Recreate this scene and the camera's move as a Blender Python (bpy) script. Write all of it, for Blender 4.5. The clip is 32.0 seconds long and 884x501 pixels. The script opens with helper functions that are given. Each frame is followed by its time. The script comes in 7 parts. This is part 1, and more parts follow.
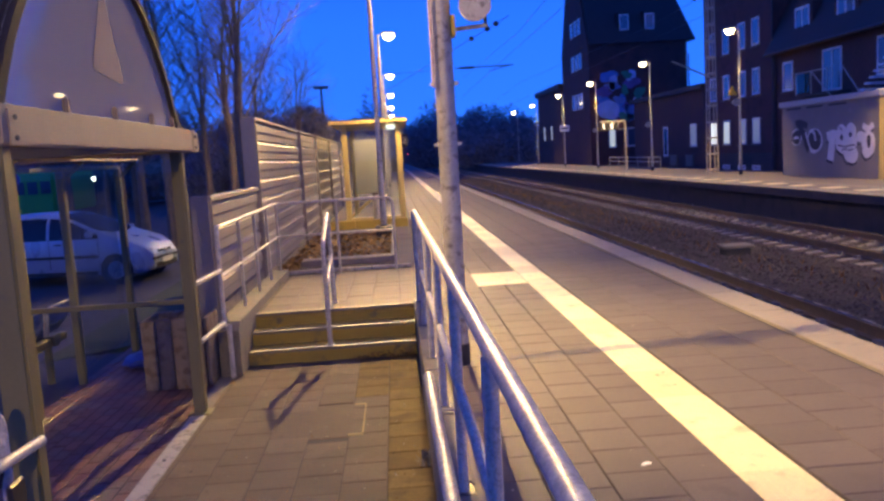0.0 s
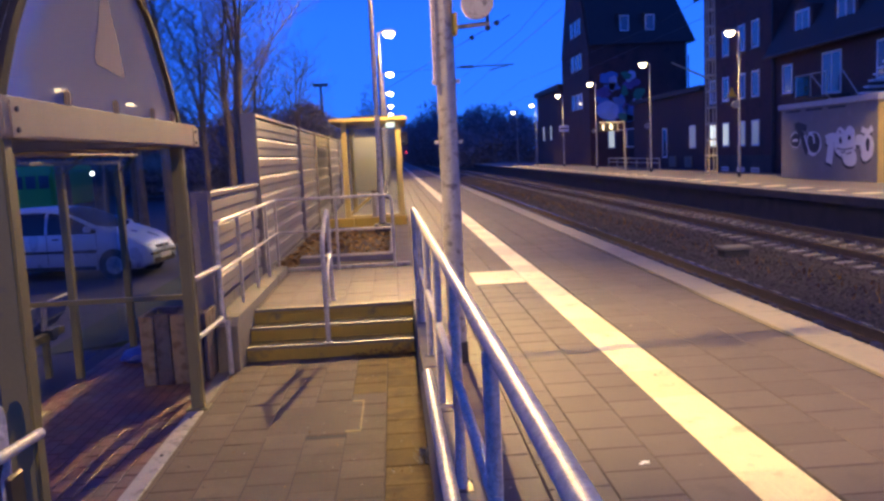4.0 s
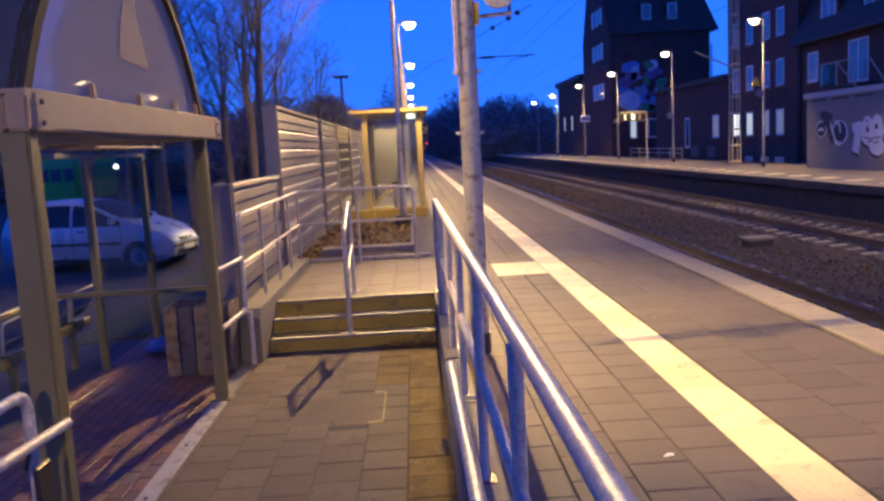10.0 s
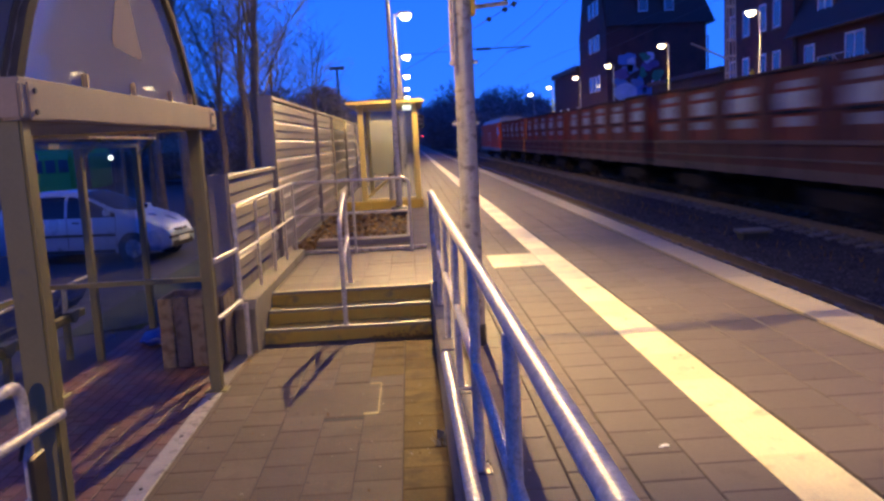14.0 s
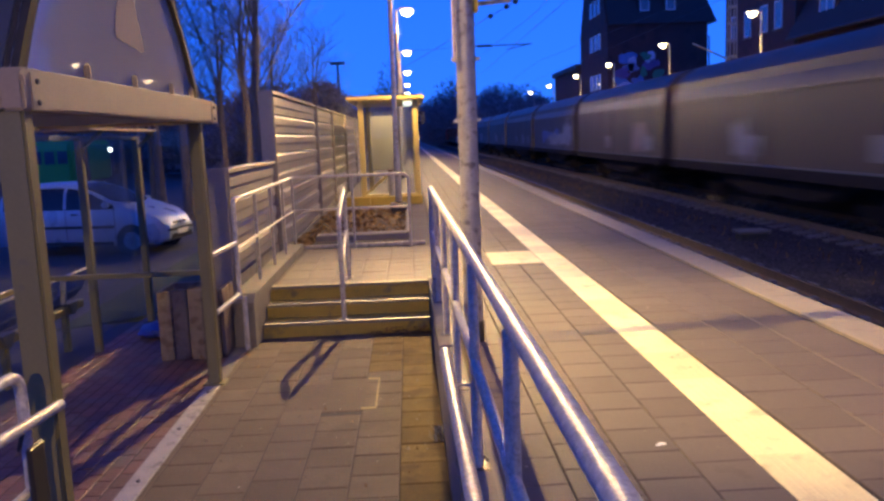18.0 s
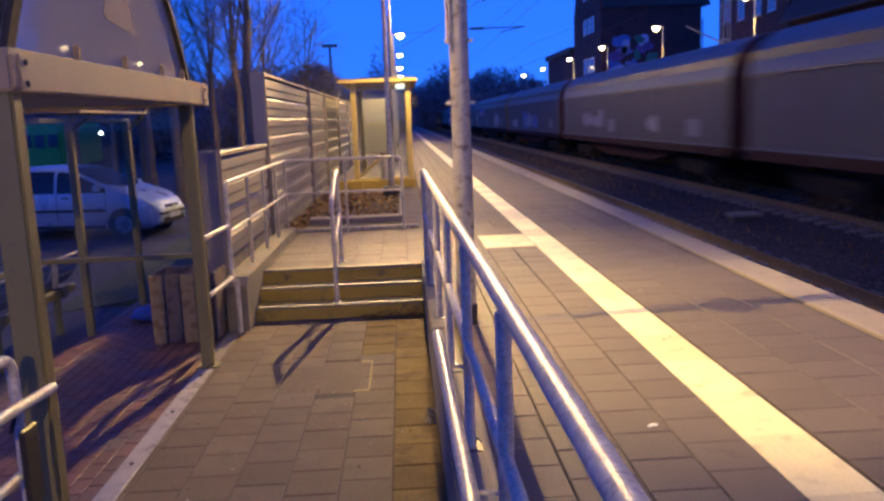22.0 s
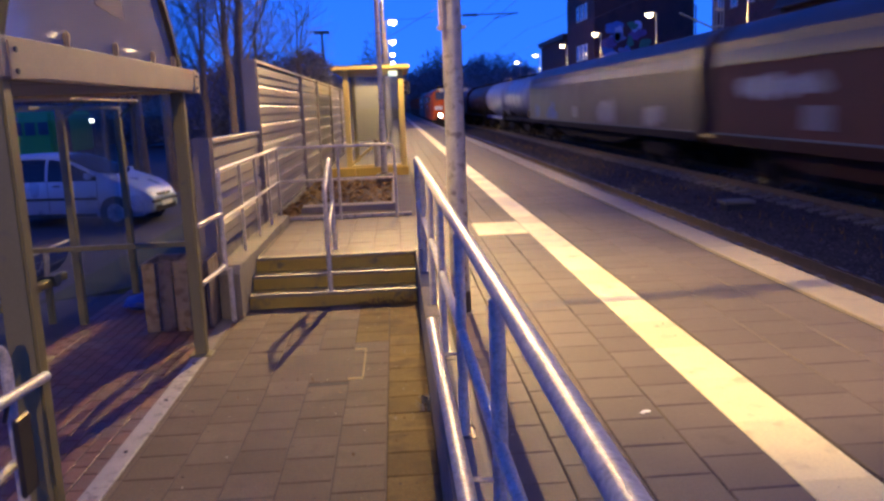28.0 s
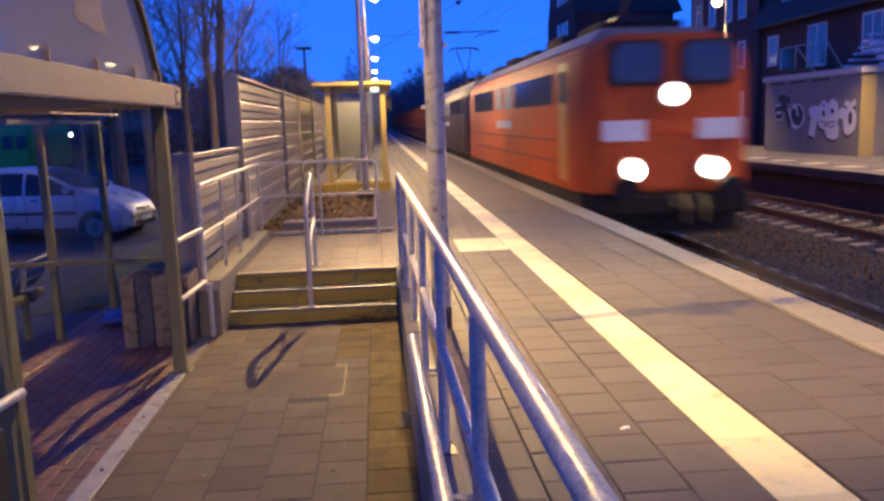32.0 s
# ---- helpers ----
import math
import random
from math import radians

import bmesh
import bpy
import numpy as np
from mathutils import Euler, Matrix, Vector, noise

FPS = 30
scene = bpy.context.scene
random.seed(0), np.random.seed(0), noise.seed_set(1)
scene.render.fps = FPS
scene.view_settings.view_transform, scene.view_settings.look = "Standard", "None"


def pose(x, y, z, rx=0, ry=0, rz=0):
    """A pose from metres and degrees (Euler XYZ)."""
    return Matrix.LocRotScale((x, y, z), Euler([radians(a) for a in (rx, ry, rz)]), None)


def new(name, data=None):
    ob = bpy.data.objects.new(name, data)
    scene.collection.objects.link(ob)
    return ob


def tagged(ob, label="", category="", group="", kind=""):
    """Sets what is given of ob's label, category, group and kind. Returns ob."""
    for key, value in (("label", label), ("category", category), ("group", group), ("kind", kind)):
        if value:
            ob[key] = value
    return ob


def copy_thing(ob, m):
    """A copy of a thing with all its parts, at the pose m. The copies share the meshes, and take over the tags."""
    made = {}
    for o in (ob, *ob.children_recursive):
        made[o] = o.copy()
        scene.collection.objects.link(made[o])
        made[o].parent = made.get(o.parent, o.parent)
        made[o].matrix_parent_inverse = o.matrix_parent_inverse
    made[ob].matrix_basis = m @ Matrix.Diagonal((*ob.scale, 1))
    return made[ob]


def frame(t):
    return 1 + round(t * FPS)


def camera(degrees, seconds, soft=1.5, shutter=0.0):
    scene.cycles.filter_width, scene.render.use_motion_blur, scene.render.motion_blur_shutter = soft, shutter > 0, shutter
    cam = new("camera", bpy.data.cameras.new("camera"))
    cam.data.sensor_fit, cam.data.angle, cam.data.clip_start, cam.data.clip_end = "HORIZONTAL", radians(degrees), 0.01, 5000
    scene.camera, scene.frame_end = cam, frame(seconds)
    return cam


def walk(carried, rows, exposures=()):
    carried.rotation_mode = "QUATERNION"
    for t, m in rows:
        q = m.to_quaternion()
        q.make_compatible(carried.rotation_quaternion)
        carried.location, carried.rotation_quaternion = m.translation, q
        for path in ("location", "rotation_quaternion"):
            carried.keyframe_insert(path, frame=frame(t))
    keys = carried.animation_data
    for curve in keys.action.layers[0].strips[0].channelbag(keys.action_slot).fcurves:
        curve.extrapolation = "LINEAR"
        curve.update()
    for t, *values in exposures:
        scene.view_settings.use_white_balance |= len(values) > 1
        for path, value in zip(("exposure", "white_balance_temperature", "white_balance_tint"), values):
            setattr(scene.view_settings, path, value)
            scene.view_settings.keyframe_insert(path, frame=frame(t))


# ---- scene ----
cam = camera(58.0, 32.0, soft=2.8, shutter=1.4)
PATH = [  # seconds, x, y, z, pitch, roll, yaw
    (0.0, 0.018, -0.007, 1.562, -6.79, 3.36, -3.51),
    (0.5, 0.019, -0.004, 1.562, -6.77, 3.22, -3.61),
    (1.0, 0.020, -0.003, 1.559, -6.89, 3.15, -3.61),
    (1.5, 0.012, -0.018, 1.558, -6.78, 3.09, -3.63),
    (2.0, 0.010, -0.020, 1.558, -6.76, 3.11, -3.57),
    (2.5, 0.009, -0.020, 1.558, -6.75, 2.95, -3.58),
    (3.0, 0.007, -0.018, 1.559, -6.72, 2.89, -3.52),
    (3.5, 0.006, -0.011, 1.554, -6.86, 2.79, -3.65),
    (5.5, -0.001, -0.008, 1.554, -6.86, 2.49, -3.26),
    (6.0, 0.003, -0.016, 1.553, -6.83, 2.61, -3.17),
    (6.5, -0.000, -0.015, 1.553, -6.82, 2.62, -3.02),
    (7.0, 0.002, -0.016, 1.551, -6.97, 2.80, -2.85),
    (7.5, 0.004, -0.004, 1.550, -7.08, 2.79, -2.73),
    (8.0, 0.001, -0.002, 1.552, -7.36, 2.94, -2.55),
    (8.5, 0.000, -0.001, 1.550, -7.24, 3.00, -2.40),
    (9.0, -0.000, -0.000, 1.550, -7.30, 3.00, -2.40),
    (9.5, -0.000, 0.004, 1.552, -7.44, 3.07, -2.24),
    (10.0, -0.005, 0.006, 1.551, -7.41, 3.03, -2.14),
    (10.5, -0.000, 0.007, 1.549, -7.35, 3.07, -2.27),
    (11.0, -0.005, 0.001, 1.549, -7.40, 3.09, -2.14),
    (11.5, -0.008, 0.003, 1.548, -7.45, 3.06, -2.01),
    (12.0, -0.003, 0.006, 1.546, -7.51, 3.14, -2.07),
    (12.5, -0.003, 0.004, 1.545, -7.68, 3.06, -2.08),
    (13.0, -0.002, 0.010, 1.546, -7.89, 3.00, -2.16),
    (13.5, -0.004, 0.014, 1.546, -7.95, 2.87, -2.38),
    (14.0, -0.003, 0.015, 1.544, -8.00, 2.92, -2.42),
    (14.5, -0.006, 0.018, 1.548, -7.82, 2.75, -2.30),
    (16.5, -0.009, 0.007, 1.546, -7.67, 2.30, -2.55),
    (17.0, -0.008, 0.007, 1.545, -8.09, 2.24, -2.49),
    (17.5, -0.012, 0.010, 1.542, -8.24, 2.24, -2.49),
    (18.0, -0.013, 0.008, 1.543, -8.24, 2.15, -2.44),
    (18.5, -0.012, 0.006, 1.542, -8.31, 2.12, -2.61),
    (19.0, -0.017, 0.006, 1.542, -8.53, 2.15, -2.54),
    (19.5, -0.014, 0.010, 1.539, -8.68, 2.21, -2.49),
    (20.0, -0.010, 0.011, 1.542, -8.88, 2.25, -2.55),
    (20.5, -0.010, 0.014, 1.538, -9.06, 2.18, -2.72),
    (21.0, -0.008, 0.012, 1.538, -9.23, 2.10, -2.86),
    (21.5, -0.013, 0.013, 1.538, -9.30, 2.14, -2.89),
    (22.0, -0.012, 0.011, 1.535, -9.42, 2.12, -2.94),
    (22.5, -0.009, 0.013, 1.540, -9.46, 2.09, -3.10),
    (23.0, -0.012, 0.019, 1.537, -9.51, 2.01, -2.93),
    (23.5, -0.014, 0.013, 1.538, -9.73, 2.02, -2.85),
    (24.0, -0.013, 0.016, 1.537, -9.75, 1.98, -2.80),
    (24.5, -0.015, 0.014, 1.536, -9.77, 1.77, -2.99),
    (25.0, -0.012, 0.014, 1.536, -9.52, 1.99, -3.18),
    (25.5, -0.013, 0.010, 1.534, -9.49, 2.26, -3.20),
    (27.5, -0.010, 0.013, 1.534, -10.19, 2.23, -3.43),
    (28.0, -0.013, 0.013, 1.536, -10.34, 2.17, -3.44),
    (28.5, -0.012, 0.021, 1.534, -10.61, 2.11, -3.62),
    (29.0, -0.010, 0.025, 1.532, -10.78, 2.05, -3.71),
    (29.5, -0.006, 0.031, 1.533, -10.70, 2.05, -3.91),
    (30.0, -0.010, 0.023, 1.533, -10.56, 1.93, -4.12),
    (30.5, -0.009, 0.018, 1.537, -10.33, 1.67, -4.32),
    (31.0, -0.005, 0.012, 1.536, -9.93, 2.01, -4.55),
    (31.5, -0.012, 0.009, 1.537, -9.58, 1.86, -4.47),
    (32.0, -0.011, 0.003, 1.539, -9.24, 1.77, -4.73),
]
walk(cam, [(t, pose(x, y, z, 90 + pitch, roll, yaw)) for t, x, y, z, pitch, roll, yaw in PATH])

# ---- light: dusk sky, platform lamps ----
world = bpy.data.worlds.new("dusk")
scene.world = world
world.use_nodes = True
wn, wl = world.node_tree.nodes, world.node_tree.links
wn.clear()
w_out, w_bg = wn.new("ShaderNodeOutputWorld"), wn.new("ShaderNodeBackground")
w_co, w_sep, w_ramp = wn.new("ShaderNodeTexCoord"), wn.new("ShaderNodeSeparateXYZ"), wn.new("ShaderNodeValToRGB")
w_noise, w_mix = wn.new("ShaderNodeTexNoise"), wn.new("ShaderNodeMix")
wl.new(w_co.outputs["Generated"], w_sep.inputs[0])
wl.new(w_sep.outputs["Z"], w_ramp.inputs[0])
el = w_ramp.color_ramp.elements
el[0].position, el[0].color = 0.0, (0.026, 0.175, 0.98, 1)
el[1].position, el[1].color = 1.0, (0.010, 0.044, 0.33, 1)
for at_z, tone in ((0.16, (0.018, 0.145, 1.0, 1)), (0.34, (0.008, 0.068, 0.60, 1)), (0.60, (0.011, 0.060, 0.48, 1))):
    el.new(at_z).color = tone
w_mix.data_type, w_mix.blend_type = "RGBA", "MULTIPLY"
w_noise.inputs["Scale"].default_value = 2.2
wl.new(w_co.outputs["Generated"], w_noise.inputs["Vector"])
w_mix.inputs["Factor"].default_value = 0.12
wl.new(w_ramp.outputs[0], w_mix.inputs["A"])
wl.new(w_noise.outputs["Fac"], w_mix.inputs["B"])
wl.new(w_mix.outputs["Result"], w_bg.inputs["Color"])
w_bg.inputs["Strength"].default_value = 1.5
wl.new(w_bg.outputs[0], w_out.inputs["Surface"])

SODIUM = (1.0, 0.64, 0.22)
NEAR_LAMP_WATTS, FAR_LAMP_WATTS = 8800.0, 2800.0


def lamp_light(x, y, z, watts, tilt, along=0, cone=150, blend=0.35):
    data = bpy.data.lights.new("lamp_light", "SPOT")
    data.energy, data.color, data.shadow_soft_size = watts, SODIUM, 0.035
    data.spot_size, data.spot_blend = radians(cone), blend
    ob = new("lamp_light", data)
    ob.matrix_world = pose(x, y, z, along, tilt, 0)
    return ob


# ---- materials ----
def surf(name, col, rough=0.6, metal=0.0, var=0.25, scale=3.0, fine=60.0, bump=0.15, rnd=0.0, stain=None, stain_at=0.62,
         world_space=True, coat=0.0, spec=0.5, island=0.0):
    """A painted, stone, wood or metal surface: two scales of colour change, stains, uneven gloss and fine relief."""
    m = bpy.data.materials.new(name)
    m.use_nodes = True
    n, l = m.node_tree.nodes, m.node_tree.links
    b = n["Principled BSDF"]
    if world_space:
        co = n.new("ShaderNodeNewGeometry").outputs["Position"]
    else:
        co = n.new("ShaderNodeTexCoord").outputs["Object"]
    big, small = n.new("ShaderNodeTexNoise"), n.new("ShaderNodeTexNoise")
    for t, s, d in ((big, scale, 4), (small, fine, 3)):
        t.inputs["Scale"].default_value, t.inputs["Detail"].default_value = s, d
        l.new(co, t.inputs["Vector"])
    add = n.new("ShaderNodeMath")
    add.operation = "ADD"
    l.new(big.outputs["Fac"], add.inputs[0])
    l.new(small.outputs["Fac"], add.inputs[1])
    rng = n.new("ShaderNodeMapRange")
    rng.inputs["From Min"].default_value, rng.inputs["From Max"].default_value = 0.55, 1.45
    rng.inputs["To Min"].default_value, rng.inputs["To Max"].default_value = 1 - var, 1 + var
    l.new(add.outputs[0], rng.inputs["Value"])
    fac = rng.outputs[0]
    for amount, out in ((rnd, n.new("ShaderNodeObjectInfo").outputs["Random"]), (island, n.new("ShaderNodeNewGeometry").outputs["Random Per Island"])):
        if amount:
            r2, mul = n.new("ShaderNodeMapRange"), n.new("ShaderNodeMath")
            r2.inputs["To Min"].default_value, r2.inputs["To Max"].default_value = 1 - amount, 1 + amount
            l.new(out, r2.inputs["Value"])
            mul.operation = "MULTIPLY"
            l.new(fac, mul.inputs[0])
            l.new(r2.outputs[0], mul.inputs[1])
            fac = mul.outputs[0]
    mix = n.new("ShaderNodeVectorMath")
    mix.operation = "SCALE"
    mix.inputs[0].default_value = col
    l.new(fac, mix.inputs["Scale"])
    colour = mix.outputs[0]
    if stain:
        spot, step, blend = n.new("ShaderNodeTexNoise"), n.new("ShaderNodeMapRange"), n.new("ShaderNodeMix")
        spot.inputs["Scale"].default_value, spot.inputs["Detail"].default_value = scale * 1.7, 6
        l.new(co, spot.inputs["Vector"])
        step.inputs["From Min"].default_value, step.inputs["From Max"].default_value = stain_at - 0.06, stain_at + 0.08
        l.new(spot.outputs["Fac"], step.inputs["Value"])
        blend.data_type = "RGBA"
        l.new(step.outputs[0], blend.inputs["Factor"])
        l.new(colour, blend.inputs["A"])
        blend.inputs["B"].default_value = (*stain, 1)
        colour = blend.outputs["Result"]
    l.new(colour, b.inputs["Base Color"])
    rr = n.new("ShaderNodeMapRange")
    rr.inputs["To Min"].default_value, rr.inputs["To Max"].default_value = max(0.03, rough - 0.12), min(1, rough + 0.12)
    l.new(big.outputs["Fac"], rr.inputs["Value"])
    l.new(rr.outputs[0], b.inputs["Roughness"])
    b.inputs["Metallic"].default_value = metal
    b.inputs["Coat Weight"].default_value = coat
    b.inputs["Coat Roughness"].default_value = 0.08
    b.inputs["Specular IOR Level"].default_value = spec
    if bump:
        bp = n.new("ShaderNodeBump")
        bp.inputs["Strength"].default_value, bp.inputs["Distance"].default_value = bump, 0.01
        l.new(add.outputs[0], bp.inputs["Height"])
        l.new(bp.outputs[0], b.inputs["Normal"])
    return m


def glow(name, col, strength):
    m = bpy.data.materials.new(name)
    m.use_nodes = True
    b = m.node_tree.nodes["Principled BSDF"]
    b.inputs["Base Color"].default_value = (*col, 1)
    b.inputs["Emission Color"].default_value = (*col, 1)
    b.inputs["Emission Strength"].default_value = strength
    return m


def glass(name, col=(0.9, 0.95, 0.95), rough=0.0, milky=0.0, milk=(0.5, 0.5, 0.5), gloss=0.08):
    """A thin pane: clear, with a share of reflection, or milky."""
    m = bpy.data.materials.new(name)
    m.use_nodes = True
    n, l = m.node_tree.nodes, m.node_tree.links
    n.remove(n["Principled BSDF"])
    out = n["Material Output"]
    clear, shine, mx, fres = n.new("ShaderNodeBsdfTransparent"), n.new("ShaderNodeBsdfGlossy"), n.new("ShaderNodeMixShader"), n.new("ShaderNodeFresnel")
    clear.inputs["Color"].default_value = (*col, 1)
    shine.inputs["Roughness"].default_value = rough
    fres.inputs["IOR"].default_value = 1.5
    base = clear.outputs[0]
    if milky:
        dif, tra, m1, m2 = n.new("ShaderNodeBsdfDiffuse"), n.new("ShaderNodeBsdfTranslucent"), n.new("ShaderNodeMixShader"), n.new("ShaderNodeMixShader")
        nz, mr = n.new("ShaderNodeTexNoise"), n.new("ShaderNodeMapRange")
        nz.inputs["Scale"].default_value, nz.inputs["Detail"].default_value = 1.6, 5
        mr.inputs["To Min"].default_value, mr.inputs["To Max"].default_value = milky - 0.12, min(1.0, milky + 0.1)
        l.new(nz.outputs["Fac"], mr.inputs["Value"])
        for d in (dif, tra):
            d.inputs["Color"].default_value = (*milk, 1)
        l.new(dif.outputs[0], m1.inputs[1])
        l.new(tra.outputs[0], m1.inputs[2])
        m1.inputs[0].default_value = 0.6
        l.new(mr.outputs[0], m2.inputs[0])
        l.new(base, m2.inputs[1])
        l.new(m1.outputs[0], m2.inputs[2])
        base = m2.outputs[0]
    l.new(fres.outputs[0], mx.inputs[0])
    l.new(base, mx.inputs[1])
    l.new(shine.outputs[0], mx.inputs[2])
    l.new(mx.outputs[0], out.inputs["Surface"])
    return m


M_SLAB = surf("grey_paving", (0.104, 0.086, 0.082), 0.72, spec=0.35, var=0.22, scale=2.2, fine=90, bump=0.25, rnd=0.10, island=0.08, stain=(0.082, 0.071, 0.066), stain_at=0.66)
M_JOINT = surf("sand_joint", (0.05, 0.043, 0.04), 0.9, var=0.35, scale=5, fine=120, bump=0.3)
M_TACTILE = surf("white_tactile_slab", (0.70, 0.63, 0.35), 0.5, var=0.16, scale=3, fine=70, bump=0.14, rnd=0.20, stain=(0.52, 0.45, 0.26), stain_at=0.60)
M_EDGE = surf("platform_edge_concrete", (0.24, 0.215, 0.19), 0.75, spec=0.3, var=0.15, scale=3, fine=80, bump=0.2, rnd=0.06, stain=(0.19, 0.175, 0.165))
M_CONC = surf("concrete", (0.18, 0.165, 0.135), 0.8, var=0.25, scale=2.5, fine=70, bump=0.35, stain=(0.10, 0.095, 0.075), stain_at=0.62)
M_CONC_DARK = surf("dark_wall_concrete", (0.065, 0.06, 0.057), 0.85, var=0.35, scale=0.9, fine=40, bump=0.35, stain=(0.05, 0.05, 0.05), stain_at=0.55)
M_STEP = surf("step_concrete", (0.36, 0.26, 0.045), 0.7, var=0.2, scale=3, fine=90, bump=0.25, stain=(0.12, 0.11, 0.07), stain_at=0.64)
M_NOSE = surf("step_edge", (0.20, 0.18, 0.125), 0.65, var=0.18, scale=4, fine=90, bump=0.2, stain=(0.22, 0.2, 0.16))
M_BRICK = surf("red_paving_brick", (0.135, 0.056, 0.038), 0.5, var=0.35, scale=1.6, fine=80, bump=0.35, rnd=0.3, island=0.3, stain=(0.1, 0.07, 0.07), stain_at=0.58)
M_GALV = surf("galvanised_steel", (0.50, 0.47, 0.41), 0.40, metal=0.10, spec=0.13, var=0.5, scale=26, fine=90, bump=0.10)
M_MAST = surf("weathered_zinc", (0.38, 0.36, 0.33), 0.45, metal=0.3, var=0.3, scale=9, fine=70, bump=0.12, stain=(0.17, 0.155, 0.14), stain_at=0.6)
M_OLIVE = surf("olive_painted_steel", (0.18, 0.16, 0.065), 0.42, var=0.12, scale=4, fine=60, bump=0.05, stain=(0.12, 0.11, 0.08), stain_at=0.7)
M_BEAM = surf("cream_painted_aluminium", (0.33, 0.26, 0.18), 0.65, spec=0.15, var=0.12, scale=5, fine=60, bump=0.04, stain=(0.3, 0.26, 0.2), stain_at=0.68)
M_DARKSTEEL = surf("dark_steel", (0.045, 0.045, 0.05), 0.5, metal=0.3, var=0.2, scale=6, bump=0.08)
M_MATTE = surf("matte_dark_frame", (0.05, 0.045, 0.04), 0.85, spec=0.06, var=0.2, scale=6, bump=0.05)
M_BLACK = surf("black_plastic", (0.02, 0.02, 0.022), 0.5, var=0.15, bump=0.05)
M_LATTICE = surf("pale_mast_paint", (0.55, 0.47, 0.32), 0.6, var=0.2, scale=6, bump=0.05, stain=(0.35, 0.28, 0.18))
M_SHELTER = surf("ochre_painted_steel", (0.42, 0.33, 0.11), 0.45, var=0.1, scale=6, bump=0.04)
M_BARRIER = surf("grey_noise_wall_plank", (0.24, 0.218, 0.19), 0.6, metal=0.0, var=0.15, scale=1.2, fine=50, bump=0.06, rnd=0.05, stain=(0.24, 0.22, 0.2), stain_at=0.66)
M_WOOD = surf("grey_weathered_board", (0.18, 0.14, 0.10), 0.75, var=0.3, scale=6, fine=50, bump=0.4, rnd=0.15, stain=(0.11, 0.08, 0.05), stain_at=0.56)
M_NOTICE = surf("grey_notice_panel", (0.26, 0.26, 0.24), 0.3, var=0.1, scale=3, bump=0.0)
M_GRIT = surf("grit", (0.16, 0.14, 0.12), 0.8, var=0.4, scale=8, bump=0.0, island=0.8)
M_SOIL = surf("planting_soil", (0.055, 0.04, 0.028), 0.95, var=0.5, scale=4, fine=40, bump=0.9)
M_LEAF = surf("dead_leaf", (0.20, 0.12, 0.035), 0.8, var=0.4, scale=9, fine=30, bump=0.1, island=0.45)
M_BARK = surf("bark", (0.16, 0.125, 0.085), 0.9, var=0.35, scale=5, fine=40, bump=0.6)
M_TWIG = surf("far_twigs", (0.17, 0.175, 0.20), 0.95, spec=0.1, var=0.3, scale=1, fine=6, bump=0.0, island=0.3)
M_ASPHALT = surf("asphalt", (0.05, 0.05, 0.052), 0.75, var=0.3, scale=1.2, fine=90, bump=0.4, stain=(0.03, 0.03, 0.03))
M_GRASS = surf("grass_ground", (0.045, 0.06, 0.025), 0.95, var=0.4, scale=1.5, fine=30, bump=0.8)
M_EARTH = surf("open_ground", (0.05, 0.05, 0.038), 0.95, var=0.4, scale=0.3, fine=6, bump=0.6)
M_BALLAST = surf("ballast_bed", (0.062, 0.054, 0.054), 0.95, spec=0.1, var=0.5, scale=4, fine=22, bump=1.0)
M_STONE = surf("ballast_stone", (0.085, 0.074, 0.072), 0.9, spec=0.1, var=0.3, scale=3, fine=30, bump=0.3, island=0.45)
M_RAILTOP = surf("worn_rail", (0.42, 0.40, 0.37), 0.22, metal=1.0, var=0.15, scale=5, fine=80, bump=0.03)
M_RUST = surf("rusty_rail_side", (0.20, 0.135, 0.070), 0.85, var=0.3, scale=6, fine=60, bump=0.3)
M_SLEEPER = surf("concrete_sleeper", (0.20, 0.18, 0.165), 0.85, var=0.3, scale=4, fine=50, bump=0.3, rnd=0.15)
M_WALLBRICK = surf("dark_red_brick_wall", (0.085, 0.042, 0.038), 0.85, var=0.35, scale=0.8, fine=9, bump=0.4, stain=(0.06, 0.032, 0.03), stain_at=0.6)
M_WALLBRICK2 = surf("brown_brick_wall", (0.070, 0.040, 0.038), 0.85, var=0.35, scale=0.9, fine=9, bump=0.4)
M_ROOF = surf("dark_roof_tile", (0.045, 0.035, 0.033), 0.7, var=0.3, scale=2, fine=14, bump=0.5)
M_WHITEFRAME = surf("white_window_frame", (0.72, 0.72, 0.72), 0.45, var=0.06, bump=0.0)
M_PANE = surf("window_pane", (0.09, 0.10, 0.13), 0.06, var=0.1, bump=0.0, spec=0.8, coat=0.3)
M_CURTAIN = glow("lit_room", (0.80, 0.88, 0.68), 0.55)
M_LITWHITE = glow("lit_room_bright", (0.95, 1.0, 0.85), 1.6)
M_LITDIM = glow("dim_glow", (0.45, 0.50, 0.48), 0.22)
M_KIOSK = surf("kiosk_render", (0.23, 0.215, 0.195), 0.8, var=0.14, scale=1.5, fine=40, bump=0.2, stain=(0.26, 0.24, 0.22), stain_at=0.62)
M_KIOSKTOP = surf("kiosk_coping", (0.42, 0.42, 0.41), 0.6, var=0.1, bump=0.1)
M_SPRAYW = surf("white_spray_paint", (0.70, 0.69, 0.68), 0.55, var=0.1, scale=4, bump=0.0)
M_SPRAYB = surf("black_spray_and_shadow", (0.018, 0.018, 0.025), 0.5, var=0.2, scale=4, bump=0.0)
